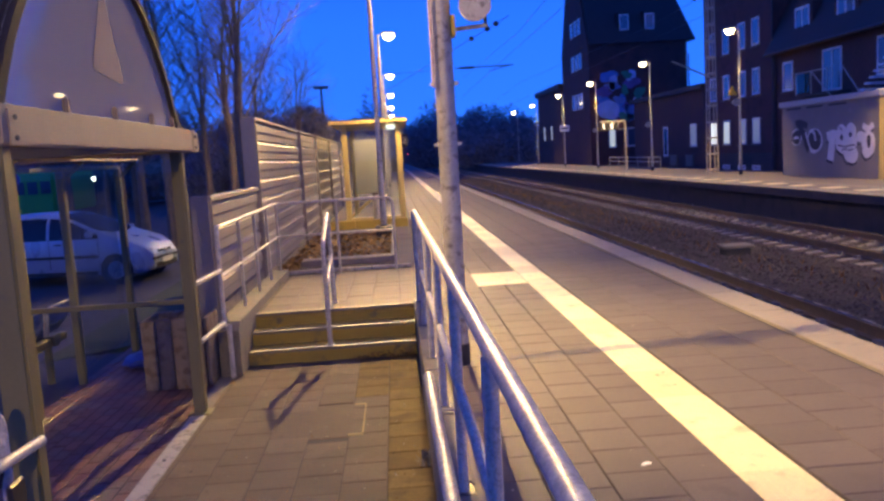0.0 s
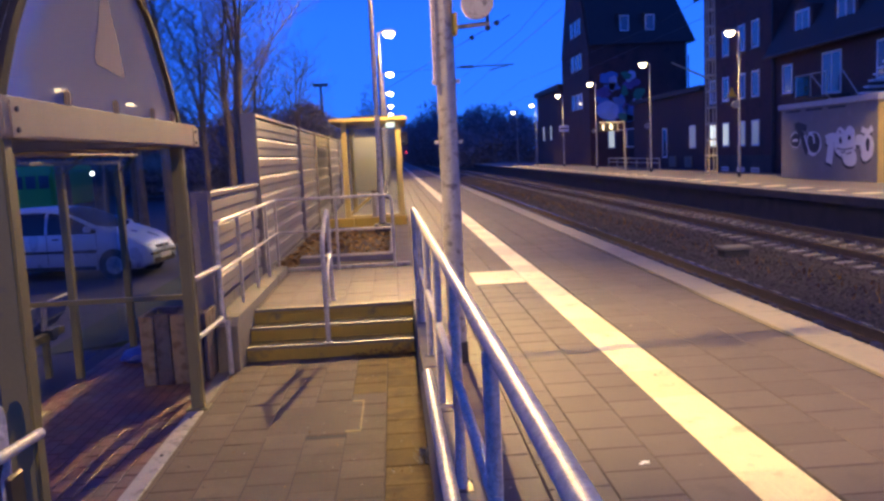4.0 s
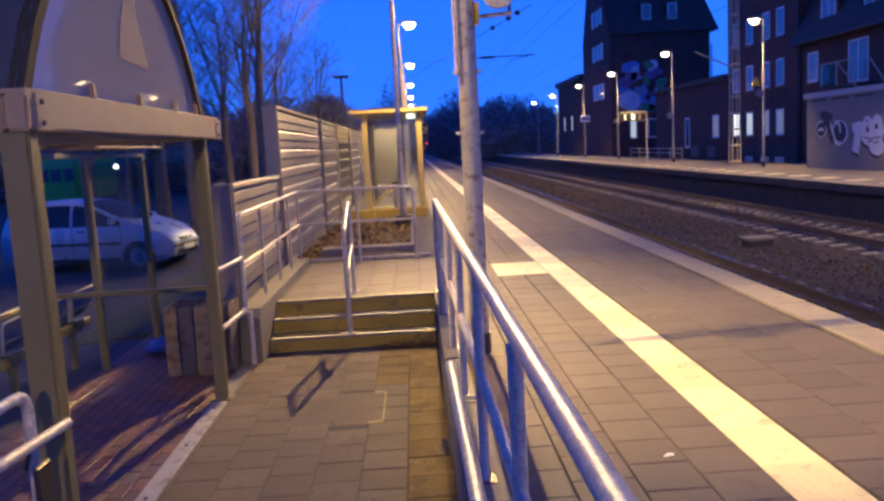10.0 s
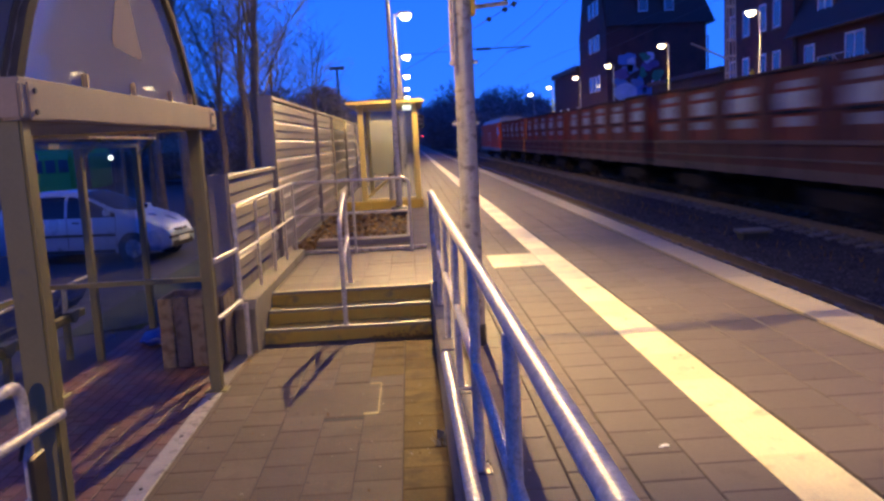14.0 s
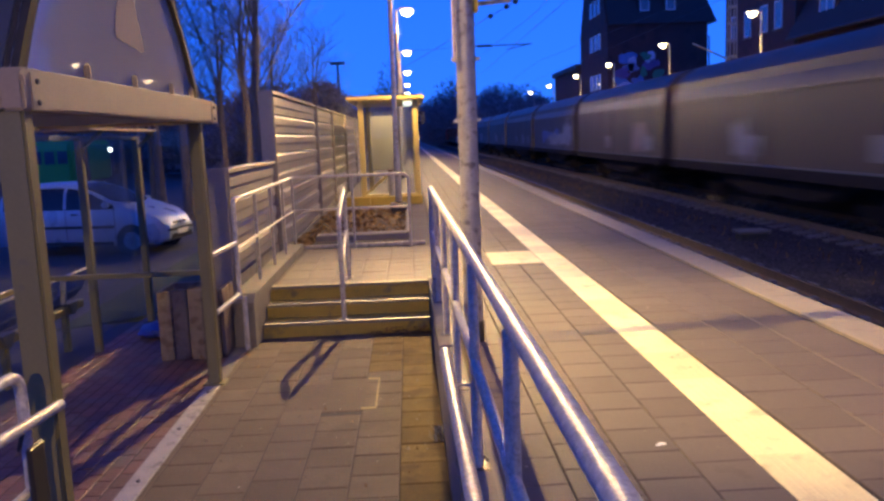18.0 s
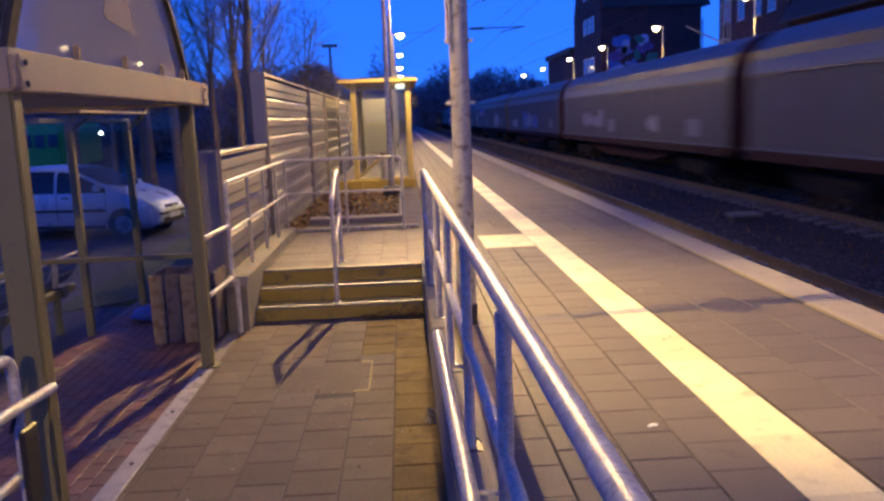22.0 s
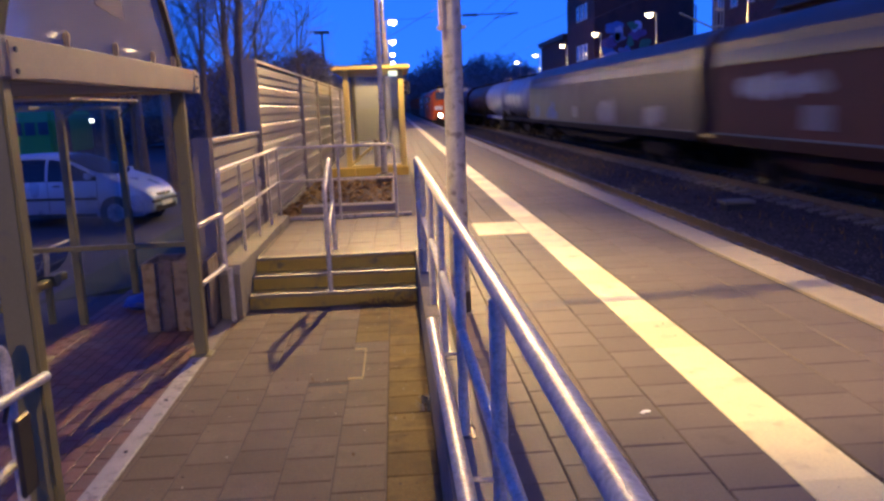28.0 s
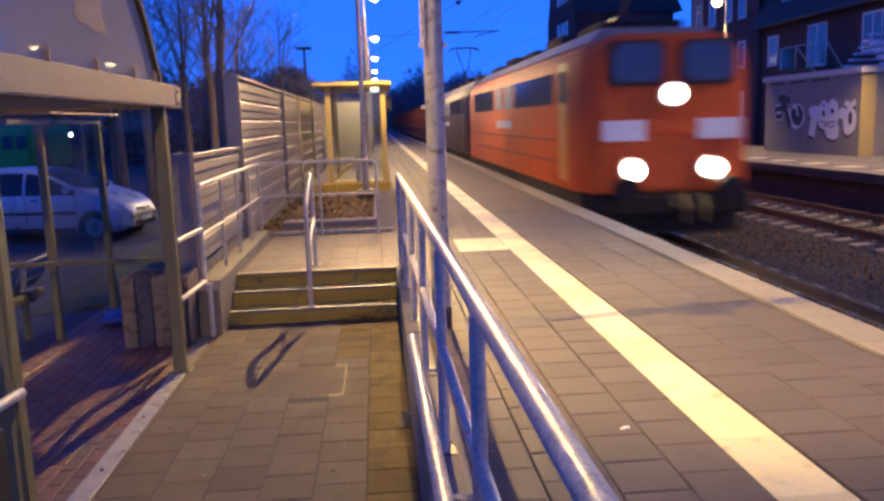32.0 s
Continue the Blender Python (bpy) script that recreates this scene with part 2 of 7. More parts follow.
M_SPRAYG = surf("grey_spray_paint", (0.20, 0.19, 0.19), 0.6, var=0.2, scale=4, bump=0.0)
M_MURALS = [surf("mural_paint", c, 0.75, var=0.3, scale=1.5, bump=0.0) for c in ((0.09, 0.22, 0.52), (0.06, 0.24, 0.14), (0.17, 0.24, 0.42), (0.16, 0.11, 0.28), (0.40, 0.52, 0.70))]
M_CLEAR = glass("clear_pane", (0.90, 0.94, 0.95))
M_TINT = glass("dusty_pane", (0.84, 0.88, 0.90), milky=0.13, milk=(0.35, 0.36, 0.36))
M_MILK = glass("milky_roof_pane", (0.8, 0.8, 0.8), rough=0.035, milky=0.93, milk=(0.84, 0.81, 0.77))
M_VAULT = glass("vault_pane", (0.42, 0.45, 0.48), rough=0.06, milky=0.60, milk=(0.26, 0.26, 0.26))
M_LAMPGLOW = glow("lamp_lens", (1.0, 0.78, 0.42), 26.0)
M_LAMPFAR = glow("far_lamp_lens", (1.0, 0.72, 0.36), 20.0)
M_HEADLIGHT = glow("headlight", (1.0, 0.84, 0.62), 140.0)
M_RED_SIG = glow("red_signal", (1.0, 0.03, 0.04), 9.0)
M_GREEN_SIG = glow("green_signal", (0.02, 0.85, 0.35), 6.0)
M_WHITEGLOW = glow("small_white_light", (0.95, 1.0, 0.85), 8.0)
M_BOARD = surf("blue_sign_board", (0.012, 0.016, 0.05), 0.7, spec=0.1, var=0.05, bump=0.0)
M_SIGNTEXT = glow("lit_letters", (1.0, 0.92, 0.80), 2.6)
M_SIGNDIM = surf("sign_figure_grey", (0.28, 0.28, 0.30), 0.5, var=0.03, bump=0.0)
M_SIGNWHITE = surf("sign_letter_white", (0.8, 0.8, 0.8), 0.4, var=0.03, bump=0.0)
M_YELLOW = surf("yellow_sign", (0.75, 0.48, 0.03), 0.45, var=0.05, bump=0.0)
M_CARGLASS = surf("dark_car_glass", (0.012, 0.016, 0.022), 0.06, var=0.1, scale=2, bump=0.0, spec=0.5)
M_CARPAINT = surf("silver_car_paint", (0.31, 0.38, 0.48), 0.3, metal=0.25, var=0.05, scale=2, bump=0.0, coat=0.8)
M_TYRE = surf("tyre_rubber", (0.018, 0.018, 0.018), 0.85, var=0.2, bump=0.1)
M_ALLOY = surf("alloy_rim", (0.30, 0.31, 0.33), 0.35, metal=0.8, var=0.1, bump=0.0)
M_LENS = surf("headlamp_lens", (0.16, 0.18, 0.21), 0.3, var=0.05, bump=0.0, coat=0.2)
M_BENCH = surf("bench_wire", (0.10, 0.12, 0.16), 0.45, metal=0.5, var=0.2, bump=0.0)
M_BAGBLUE = surf("blue_plastic_bag", (0.02, 0.05, 0.32), 0.4, var=0.2, bump=0.2)
M_GREENBUS = surf("green_paint", (0.10, 0.42, 0.06), 0.5, var=0.1, bump=0.0)
M_EMBLEM = surf("white_film", (0.30, 0.25, 0.22), 0.9, var=0.04, bump=0.0, spec=0.05)
M_HATCHYEL = surf("worn_yellow_frame", (0.24, 0.175, 0.06), 0.6, var=0.3, scale=20, bump=0.2, stain=(0.2, 0.16, 0.1))


def train_paint(name, col, rough=0.5, stain=(0.05, 0.04, 0.035), **kw):
    return surf(name, col, rough, var=0.22, scale=0.9, fine=14, bump=0.06, stain=stain, stain_at=0.64, world_space=False, **kw)


M_LOCORED = train_paint("loco_red", (0.58, 0.105, 0.024), 0.6, spec=0.18, stain=(0.42, 0.05, 0.02))
M_LOCOORANGE = train_paint("loco_orange_red", (0.70, 0.075, 0.010), 0.6, spec=0.15, stain=(0.45, 0.07, 0.02))
M_LOCOGREY = train_paint("loco_skirt_grey", (0.20, 0.20, 0.21), 0.55)
M_LOCOROOF = train_paint("loco_roof_grey", (0.33, 0.33, 0.35), 0.45)
M_LOCOWHITE = train_paint("loco_white", (0.72, 0.70, 0.68), 0.45, stain=(0.5, 0.48, 0.45))
# bluish base colour carries the sky's reflection in the dark glass
M_LOCOBLACK = train_paint("loco_window_sky_tint", (0.05, 0.06, 0.085), 0.12, coat=0.5)
M_LOCODOOR = train_paint("loco_door_lit_amber", (0.60, 0.24, 0.03), 0.45, stain=(0.4, 0.15, 0.03))
M_LOCODARKRED = train_paint("loco_dark_red", (0.045, 0.016, 0.015), 0.55)
M_WAGRED = train_paint("wagon_oxide_red", (0.30, 0.060, 0.030), 0.75, spec=0.12)
M_WAGRED2 = train_paint("wagon_oxide_brown", (0.17, 0.055, 0.035), 0.75, spec=0.12)
M_WAGGREY = train_paint("wagon_grey", (0.12, 0.108, 0.098), 0.6, spec=0.2, stain=(0.10, 0.09, 0.085))
M_WAGDARK = train_paint("wagon_dark_grey", (0.075, 0.058, 0.048), 0.45, spec=0.35, stain=(0.07, 0.06, 0.055))
# blue-grey of the sky's light on the roofs is mixed into this paint
M_WAGROOF = train_paint("wagon_skylit_grey", (0.155, 0.165, 0.18), 0.55, spec=0.25, stain=(0.17, 0.16, 0.15))
# one paving in two tones: dimmed above, raised below, to balance the lamplight
M_SLAB_DIM = surf("brown_grey_paving_dimmed", (0.068, 0.053, 0.041), 0.85, spec=0.35, var=0.34, scale=2.2, fine=90, bump=0.25, rnd=0.12, island=0.08, stain=(0.056, 0.046, 0.034), stain_at=0.62)
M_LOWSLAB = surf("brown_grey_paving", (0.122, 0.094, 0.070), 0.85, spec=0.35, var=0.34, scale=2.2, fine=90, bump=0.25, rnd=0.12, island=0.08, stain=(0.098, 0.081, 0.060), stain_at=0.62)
M_YELLOWSLAB = surf("yellow_brown_paving", (0.150, 0.108, 0.044), 0.9, spec=0.2, var=0.30, scale=3.0, fine=60, bump=0.35, rnd=0.22, stain=(0.10, 0.075, 0.036), stain_at=0.56)
M_TANK = train_paint("tank_grey", (0.13, 0.11, 0.095), 0.6, spec=0.25, stain=(0.11, 0.1, 0.1))
M_WAGEND = train_paint("wagon_end_red", (0.06, 0.018, 0.015), 0.75, spec=0.12)
M_WAGBROWN = train_paint("wagon_red_brown", (0.15, 0.055, 0.040), 0.7, spec=0.12)
M_TANKTAN = train_paint("tank_tan", (0.17, 0.14, 0.105), 0.6, spec=0.25, stain=(0.2, 0.16, 0.12))
M_TANKWHITE = train_paint("tank_white", (0.42, 0.40, 0.39), 0.42, stain=(0.4, 0.37, 0.34))
M_TANKBLUE = train_paint("tank_blue", (0.03, 0.06, 0.30), 0.45)
M_WAGSILL = train_paint("wagon_rusty_sill", (0.20, 0.12, 0.075), 0.8, spec=0.12)
M_CHASSIS = train_paint("wagon_chassis", (0.032, 0.027, 0.025), 0.85, spec=0.1)
M_PATCH = [train_paint("wagon_panel_paint", c, 0.55) for c in ((0.36, 0.34, 0.31), (0.30, 0.225, 0.20), (0.10, 0.15, 0.36), (0.34, 0.16, 0.21), (0.26, 0.26, 0.27))]


# ---- building helpers ----
def finish(me, smooth):
    if smooth:
        me.polygons.foreach_set("use_smooth", [True] * len(me.polygons))
        me.set_sharp_from_angle(angle=radians(38))


def part(name, bm, material, parent=None, label="", smooth=False):
    me = bpy.data.meshes.new(name)
    bm.to_mesh(me)
    bm.free()
    finish(me, smooth)
    for m in material if isinstance(material, (list, tuple)) else (material,):
        me.materials.append(m)
    ob = new(name, me)
    if parent is not None:
        ob.parent = parent
    if label:
        tagged(ob, label)
    return ob


def thing(name, label, category, group="", m=None, kind=""):
    ob = new(name)
    ob.empty_display_size = 0.2
    if m is not None:
        ob.matrix_basis = m
    return tagged(ob, label, category, group, kind)


def box(bm, x0, x1, y0, y1, z0, z1, m=None, mat=0):
    vs = [bm.verts.new((x, y, z)) for z in (z0, z1) for y in (y0, y1) for x in (x0, x1)]
    if m is not None:
        for v in vs:
            v.co = m @ v.co
    for f in ((0, 2, 3, 1), (4, 5, 7, 6), (0, 1, 5, 4), (2, 6, 7, 3), (0, 4, 6, 2), (1, 3, 7, 5)):
        bm.faces.new([vs[i] for i in f]).material_index = mat
    return vs


def bbox(x0, x1, y0, y1, z0, z1, bevel=0.008, seg=1):
    bm = bmesh.new()
    box(bm, x0, x1, y0, y1, z0, z1)
    if bevel:
        bmesh.ops.bevel(bm, geom=list(bm.edges), offset=bevel, segments=seg, affect="EDGES")
    return bm


def sweep(bm, pts, r, seg=10, cap=True, mat=0):
    """A round bar along pts; r may be one radius or one for each point."""
    pts = [Vector(p) for p in pts]
    rs = r if isinstance(r, (list, tuple)) else [r] * len(pts)
    d0 = (pts[1] - pts[0]).normalized()
    side = d0.orthogonal().normalized()
    rings = []
    for i, p in enumerate(pts):
        a = (pts[i] - pts[i - 1]).normalized() if i else d0
        b = (pts[i + 1] - pts[i]).normalized() if i + 1 < len(pts) else a
        d = (a + b).normalized()
        side = (side - d * side.dot(d)).normalized()
        up = d.cross(side)
        k = 1 / max(0.5, a.dot(d))
        rings.append([bm.verts.new(p + (side * math.cos(2 * math.pi * j / seg) + up * math.sin(2 * math.pi * j / seg)) * rs[i] * (k if 0 < i < len(pts) - 1 else 1)) for j in range(seg)])
    for a, b in zip(rings, rings[1:]):
        for j in range(seg):
            bm.faces.new((a[j], a[(j + 1) % seg], b[(j + 1) % seg], b[j])).material_index = mat
    if cap:
        bm.faces.new(rings[0][::-1]).material_index = mat
        bm.faces.new(rings[-1]).material_index = mat
    return bm


def bar(pts, r, seg=10):
    return sweep(bmesh.new(), pts, r, seg)


def bend(pts, radius=0.08, n=5):
    """The path with its inner corners rounded."""
    pts = [Vector(p) for p in pts]
    out = [pts[0]]
    for a, b, c in zip(pts, pts[1:], pts[2:]):
        u, v = (a - b).normalized(), (c - b).normalized()
        k = min(radius, (a - b).length * 0.45, (c - b).length * 0.45)
        p, q = b + u * k, b + v * k
        for i in range(n + 1):
            t = i / n
            out.append(p * (1 - t) ** 2 + b * 2 * t * (1 - t) + q * t * t)
    return out + [pts[-1]]


def extrude_outline(bm, outline, axis, a, b, mat=0):
    """A solid from a closed outline of (u, v); axis 'x': u=y, v=z; 'y': u=x, v=z; 'z': u=x, v=y."""
    put = {"x": lambda u, v, w: (w, u, v), "y": lambda u, v, w: (u, w, v), "z": lambda u, v, w: (u, v, w)}[axis]
    lo, hi = [bm.verts.new(put(u, v, a)) for u, v in outline], [bm.verts.new(put(u, v, b)) for u, v in outline]
    n = len(outline)
    for i in range(n):
        bm.faces.new((lo[i], lo[(i + 1) % n], hi[(i + 1) % n], hi[i])).material_index = mat
    bm.faces.new(lo[::-1]).material_index = mat
    bm.faces.new(hi).material_index = mat
    bmesh.ops.recalc_face_normals(bm, faces=list(bm.faces))
    return bm


def prism(outline, axis, a, b):
    return extrude_outline(bmesh.new(), outline, axis, a, b)


def blob(cx, cy, rx, ry, rng, n=22, rough=0.18, turn=0.0):
    """A closed uneven outline round a centre."""
    ph = [rng.uniform(0, 6.28) for _ in range(4)]
    pts = []
    for i in range(n):
        t = 2 * math.pi * i / n
        k = 1 + rough * (math.sin(2 * t + ph[0]) + 0.6 * math.sin(3 * t + ph[1]) + 0.4 * math.sin(5 * t + ph[2]))
        u, v = rx * k * math.cos(t), ry * k * math.sin(t)
        pts.append((cx + u * math.cos(turn) - v * math.sin(turn), cy + u * math.sin(turn) + v * math.cos(turn)))
    return pts


def structure(name, bm, material, label, category, smooth=False):
    return tagged(part(name, bm, material, smooth=smooth), label, category, kind="structure")

# ---- ground, platforms, stairs, tracks ----
LOW = -0.42          # lower landing
RAIL_Z = -0.76       # top of rails
CAR_Z = -0.70        # car park
TRACK_1, TRACK_2 = 4.92, 9.95
EDGE_1, EDGE_2 = 3.46, 11.5

structure("ground", bbox(-2500, 2500, -2500, 4000, -1.6, -1.32, 0), M_EARTH, "dark open ground reaching to the horizon", "ground")
structure("ballast_bed", prism([(3.0, -1.32), (12.2, -1.32), (12.2, -1.04), (11.3, -1.00), (8.5, -1.00), (8.2, -0.97), (7.5, -1.03), (6.7, -0.97), (6.4, -1.0), (3.0, -1.0)], "y", -900, 1500),
          M_BALLAST, "grey-brown ballast bed under two tracks", "ballast")

platform = structure("platform", prism([(0.30, -1.32), (3.20, -1.32), (3.20, -0.22), (3.46, -0.18), (3.46, -0.030), (0.30, -0.030)], "y", -120, 260),
                     M_JOINT, "railway platform bed with a dark concrete face", "platform")
structure("platform_far_paving", bbox(-2.2, 3.12, 60, 260, -0.06, 0.0, 0), M_SLAB, "grey platform paving running into the distance", "pavement")
structure("platform_back_ground", bbox(-2.2, 0.30, 16.4, 60, -1.32, -0.004, 0), M_SLAB, "grey paving behind the platform shelter", "pavement")
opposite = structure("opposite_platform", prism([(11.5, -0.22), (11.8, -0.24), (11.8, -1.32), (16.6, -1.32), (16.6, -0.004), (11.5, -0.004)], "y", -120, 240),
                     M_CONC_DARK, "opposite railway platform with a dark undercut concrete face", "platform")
structure("opposite_paving", bbox(11.55, 16.6, -120, 240, -0.003, 0.004, 0), surf("opposite_paving_grey", (0.13, 0.115, 0.105), 0.65, var=0.25, scale=1.5, fine=30, bump=0.2),
          "grey paving of the opposite platform", "pavement")
structure("opposite_edge_strip", bbox(11.48, 11.85, -60, 200, 0.004, 0.012, 0), M_EDGE, "pale concrete edge of the opposite platform", "platform edge")
structure("yard", bbox(16.6, 160, -200, 500, -1.32, -0.12, 0), M_ASPHALT, "dark yard behind the opposite platform", "yard")
structure("car_park", prism([(-90, -1.32), (-3.15, -1.32), (-3.15, -0.50), (-3.9, -0.54), (-5.4, CAR_Z), (-90, CAR_Z)], "y", -120, 400), M_ASPHALT, "dark asphalt car park beside the station", "road")
structure("grass_verge", prism([(-5.2, CAR_Z), (-2.02, CAR_Z), (-2.02, -0.30), (-2.6, -0.36)], "y", 9.4, 200), M_GRASS, "dark grass verge behind the noise wall", "grass")
structure("verge_base", bbox(-3.15, -1.75, 9.3, 200, -1.32, -0.46, 0), M_EARTH, "earth under the verge and the noise wall", "ground")

# platform slabs: nearest as pieces, the rest joined
rng = random.Random(11)


def slab_mesh(name, w, d, h, gap=0.006, bevel=0.005):
    bm = bmesh.new()
    x, y = w / 2 - gap / 2, d / 2 - gap / 2
    lo = [bm.verts.new((sx * x, sy * y, -h)) for sx, sy in ((-1, -1), (1, -1), (1, 1), (-1, 1))]
    mid = [bm.verts.new((sx * x, sy * y, -bevel)) for sx, sy in ((-1, -1), (1, -1), (1, 1), (-1, 1))]
    top = [bm.verts.new((sx * (x - bevel), sy * (y - bevel), 0)) for sx, sy in ((-1, -1), (1, -1), (1, 1), (-1, 1))]
    for a, b in ((lo, mid), (mid, top)):
        for i in range(4):
            bm.faces.new((a[i], a[(i + 1) % 4], b[(i + 1) % 4], b[i]))
    bm.faces.new(top)
    me = bpy.data.meshes.new(name)
    bm.to_mesh(me)
    bm.free()
    return me


LAID = []      # pieces of the paving, linked at the end of the file


def lay(parent, name, me, mat, spots):
    if not me.materials:
        me.materials.append(mat)
    LAID.append((parent, name, me, spots))


def joined_slabs(name, me, mat, spots, parent, label):
    vs, fs = [], []
    base = [v.co.copy() for v in me.vertices]
    polys = [tuple(p.vertices) for p in me.polygons]
    for m in spots:
        k = len(vs)
        vs += [m @ c for c in base]
        fs += [tuple(i + k for i in p) for p in polys]
    out = bpy.data.meshes.new(name)
    out.from_pydata([tuple(v) for v in vs], [], fs)
    out.materials.append(mat)
    ob = new(name, out)
    ob.parent = parent
    return tagged(ob, label, kind="stuff")


def uneven(x, y, z=0.0):
    return pose(x, y, z + rng.uniform(-0.0015, 0.0015), rng.uniform(-0.22, 0.22), rng.uniform(-0.22, 0.22), rng.uniform(-0.15, 0.15))


me_left, me_right = slab_mesh("slab", 0.30, 0.30, 0.03), slab_mesh("slab", 0.395, 0.30, 0.03)
near_l, far_l, near_r, far_r = [], [], [], []
for c in range(4):
    for k in range(-20, 195):
        y = 0.15 * (c % 2) + 0.3 * k + 0.17
        (near_l if 2.4 < y < 13 else far_l).append(uneven(0.485 + 0.30 * c, y))
for c in range(3):
    for k in range(-20, 195):
        y = 0.15 * (c % 2) + 0.3 * k + 0.05
        (near_r if 2.6 < y < 13 else far_r).append(uneven(2.065 + 0.395 * c, y))
lay(platform, "slab", me_left, M_SLAB, near_l)
lay(platform, "slab", me_right, M_SLAB, near_r)
joined_slabs("far_slabs", me_left, M_SLAB, far_l, platform, "grey paving slabs")
joined_slabs("far_slabs", me_right, M_SLAB, far_r, platform, "grey paving slabs")
me_strip = slab_mesh("tactile_slab", 0.318, 0.60, 0.03, gap=0.004, bevel=0.004)
bm = bmesh.new()
bm.from_mesh(me_strip)
for k in range(7):      # grooves of the guiding strip
    x = -0.138 + 0.046 * k
    extrude_outline(bm, [(x - 0.010, 0.0), (x + 0.010, 0.0), (x + 0.006, 0.0015), (x - 0.006, 0.0015)], "y", -0.292, 0.292)
bm.to_mesh(me_strip)
bm.free()
near_s, far_s = [], []
for k in range(-8, 190):
    y = 0.6 * k + 0.2
    (near_s if 2.4 < y < 30 else far_s).append(uneven(1.69, y))
near_s += [pose(1.225, 9.46 + 0.320 * k, 0.005, 0, 0, 90) for k in range(3)]
lay(platform, "tactile_slab", me_strip, M_TACTILE, near_s)
joined_slabs("far_tactile_strip", me_strip, M_TACTILE, far_s, platform, "white tactile guiding strip")
me_edge = slab_mesh("edge_slab", 0.35, 1.0, 0.03, gap=0.006, bevel=0.008)
lay(platform, "edge_slab", me_edge, M_EDGE, [uneven(3.29, k + 0.4, 0.002) for k in range(2, 40)])
joined_slabs("far_edge_slabs", me_edge, M_EDGE, [uneven(3.29, k + 0.4, 0.002) for k in list(range(-60, 2)) + list(range(40, 250))], platform, "pale concrete platform edge")

# strip of setts past the upper landing, beside the planting bed
landing = structure("upper_landing", bbox(-1.55, 0.30, 8.50, 11.42, -1.32, -0.006, 0), M_JOINT, "bed of the upper landing", "landing")
near_u = []
for c in range(6):
    for k in range(10):
        y = 8.72 + 0.30 * k + 0.0
        if y < 11.3:
            near_u.append(uneven(0.14 - 0.30 * c, y + 0.02))
# the dimmed copy takes down the lamplight on the upper landing
lay(landing, "slab", me_left, M_SLAB_DIM, near_u)
path_side = structure("planting_side_path", bbox(-0.02, 0.30, 11.42, 16.4, -1.32, -0.006, 0), M_JOINT, "bed of the narrow paved path", "pavement")
lay(path_side, "slab", me_left, M_SLAB, [uneven(0.14, 11.57 + 0.30 * k) for k in range(16)])

# lower landing with slabs and a cover plate
lower = structure("lower_landing", bbox(-1.63, 0.14, -6, 7.95, -1.32, LOW - 0.006, 0), M_JOINT, "bed of the lower landing", "landing")
near_p, far_p, yellow_p = [], [], []
for c in range(6):
    for k in range(-14, 30):
        y = 7.78 - 0.30 * k - 0.15 * (c % 2)
        if y > 7.80 or y < -4.2:
            continue
        x = 0.0 - 0.29 * c
        if -1.02 < x < -0.36 and 5.62 < y < 6.40:
            continue
        (far_p if y <= 2.5 else yellow_p if c == 0 or c == 1 and y > 6.6 else near_p).append(uneven(x, y, LOW))
me_low, me_yellow = slab_mesh("slab", 0.29, 0.30, 0.03), slab_mesh("slab", 0.29, 0.30, 0.03)
lay(lower, "slab", me_low, M_LOWSLAB, near_p)
lay(lower, "slab", me_yellow, M_YELLOWSLAB, yellow_p)
me_border = slab_mesh("border_slab", 0.04, 0.60, 0.03)
lay(lower, "border_slab", me_border, M_LOWSLAB, [uneven(-1.615, 7.5 - 0.6 * k, LOW) for k in range(10)])
joined_slabs("far_slabs", me_low, M_LOWSLAB, far_p, lower, "grey paving slabs")
cover = thing("manhole_cover", "paved-over rectangular cover with worn yellow corner frame set in the landing", "cover")
part("cover_slab", bbox(-1.02, -0.36, 5.62, 6.42, LOW - 0.04, LOW - 0.002, 0.006), M_LOWSLAB, cover)
part("frame_corner", bbox(-0.42, -0.33, 6.365, 6.395, LOW - 0.02, LOW + 0.002, 0), M_HATCHYEL, cover, "worn yellow frame corner")
part("frame_corner", bbox(-0.44, -0.33, 5.64, 5.675, LOW - 0.02, LOW + 0.002, 0), M_HATCHYEL, cover, "worn yellow frame corner")
part("frame_side", bbox(-0.338, -0.327, 5.69, 6.36, LOW - 0.02, LOW + 0.0015, 0), M_HATCHYEL, cover, "worn yellow frame edge")

# stairs: three risers
stairs = structure("stairs", bbox(-1.55, 0.14, 8.46, 8.52, -1.2, -0.05, 0), M_STEP, "three shallow concrete steps with pale edges", "stairs")
for k, (z, y) in enumerate(((-0.28, 7.93), (-0.14, 8.21), (0.0, 8.49))):
    part("step", bbox(-1.55, 0.14, y, y + (0.32 if k < 2 else 0.10), z - 0.45, z - 0.032, 0.004), M_STEP, stairs)
    part("step_edge", bbox(-1.55, 0.14, y - 0.018, y + 0.10, z - 0.030, z, 0.006, 2), M_NOSE, stairs, "pale worn step edge")
    if k < 2:
        part("tread", bbox(-1.55, 0.14, y + 0.104, y + 0.295, z - 0.030, z - 0.002, 0.003), M_STEP, stairs)
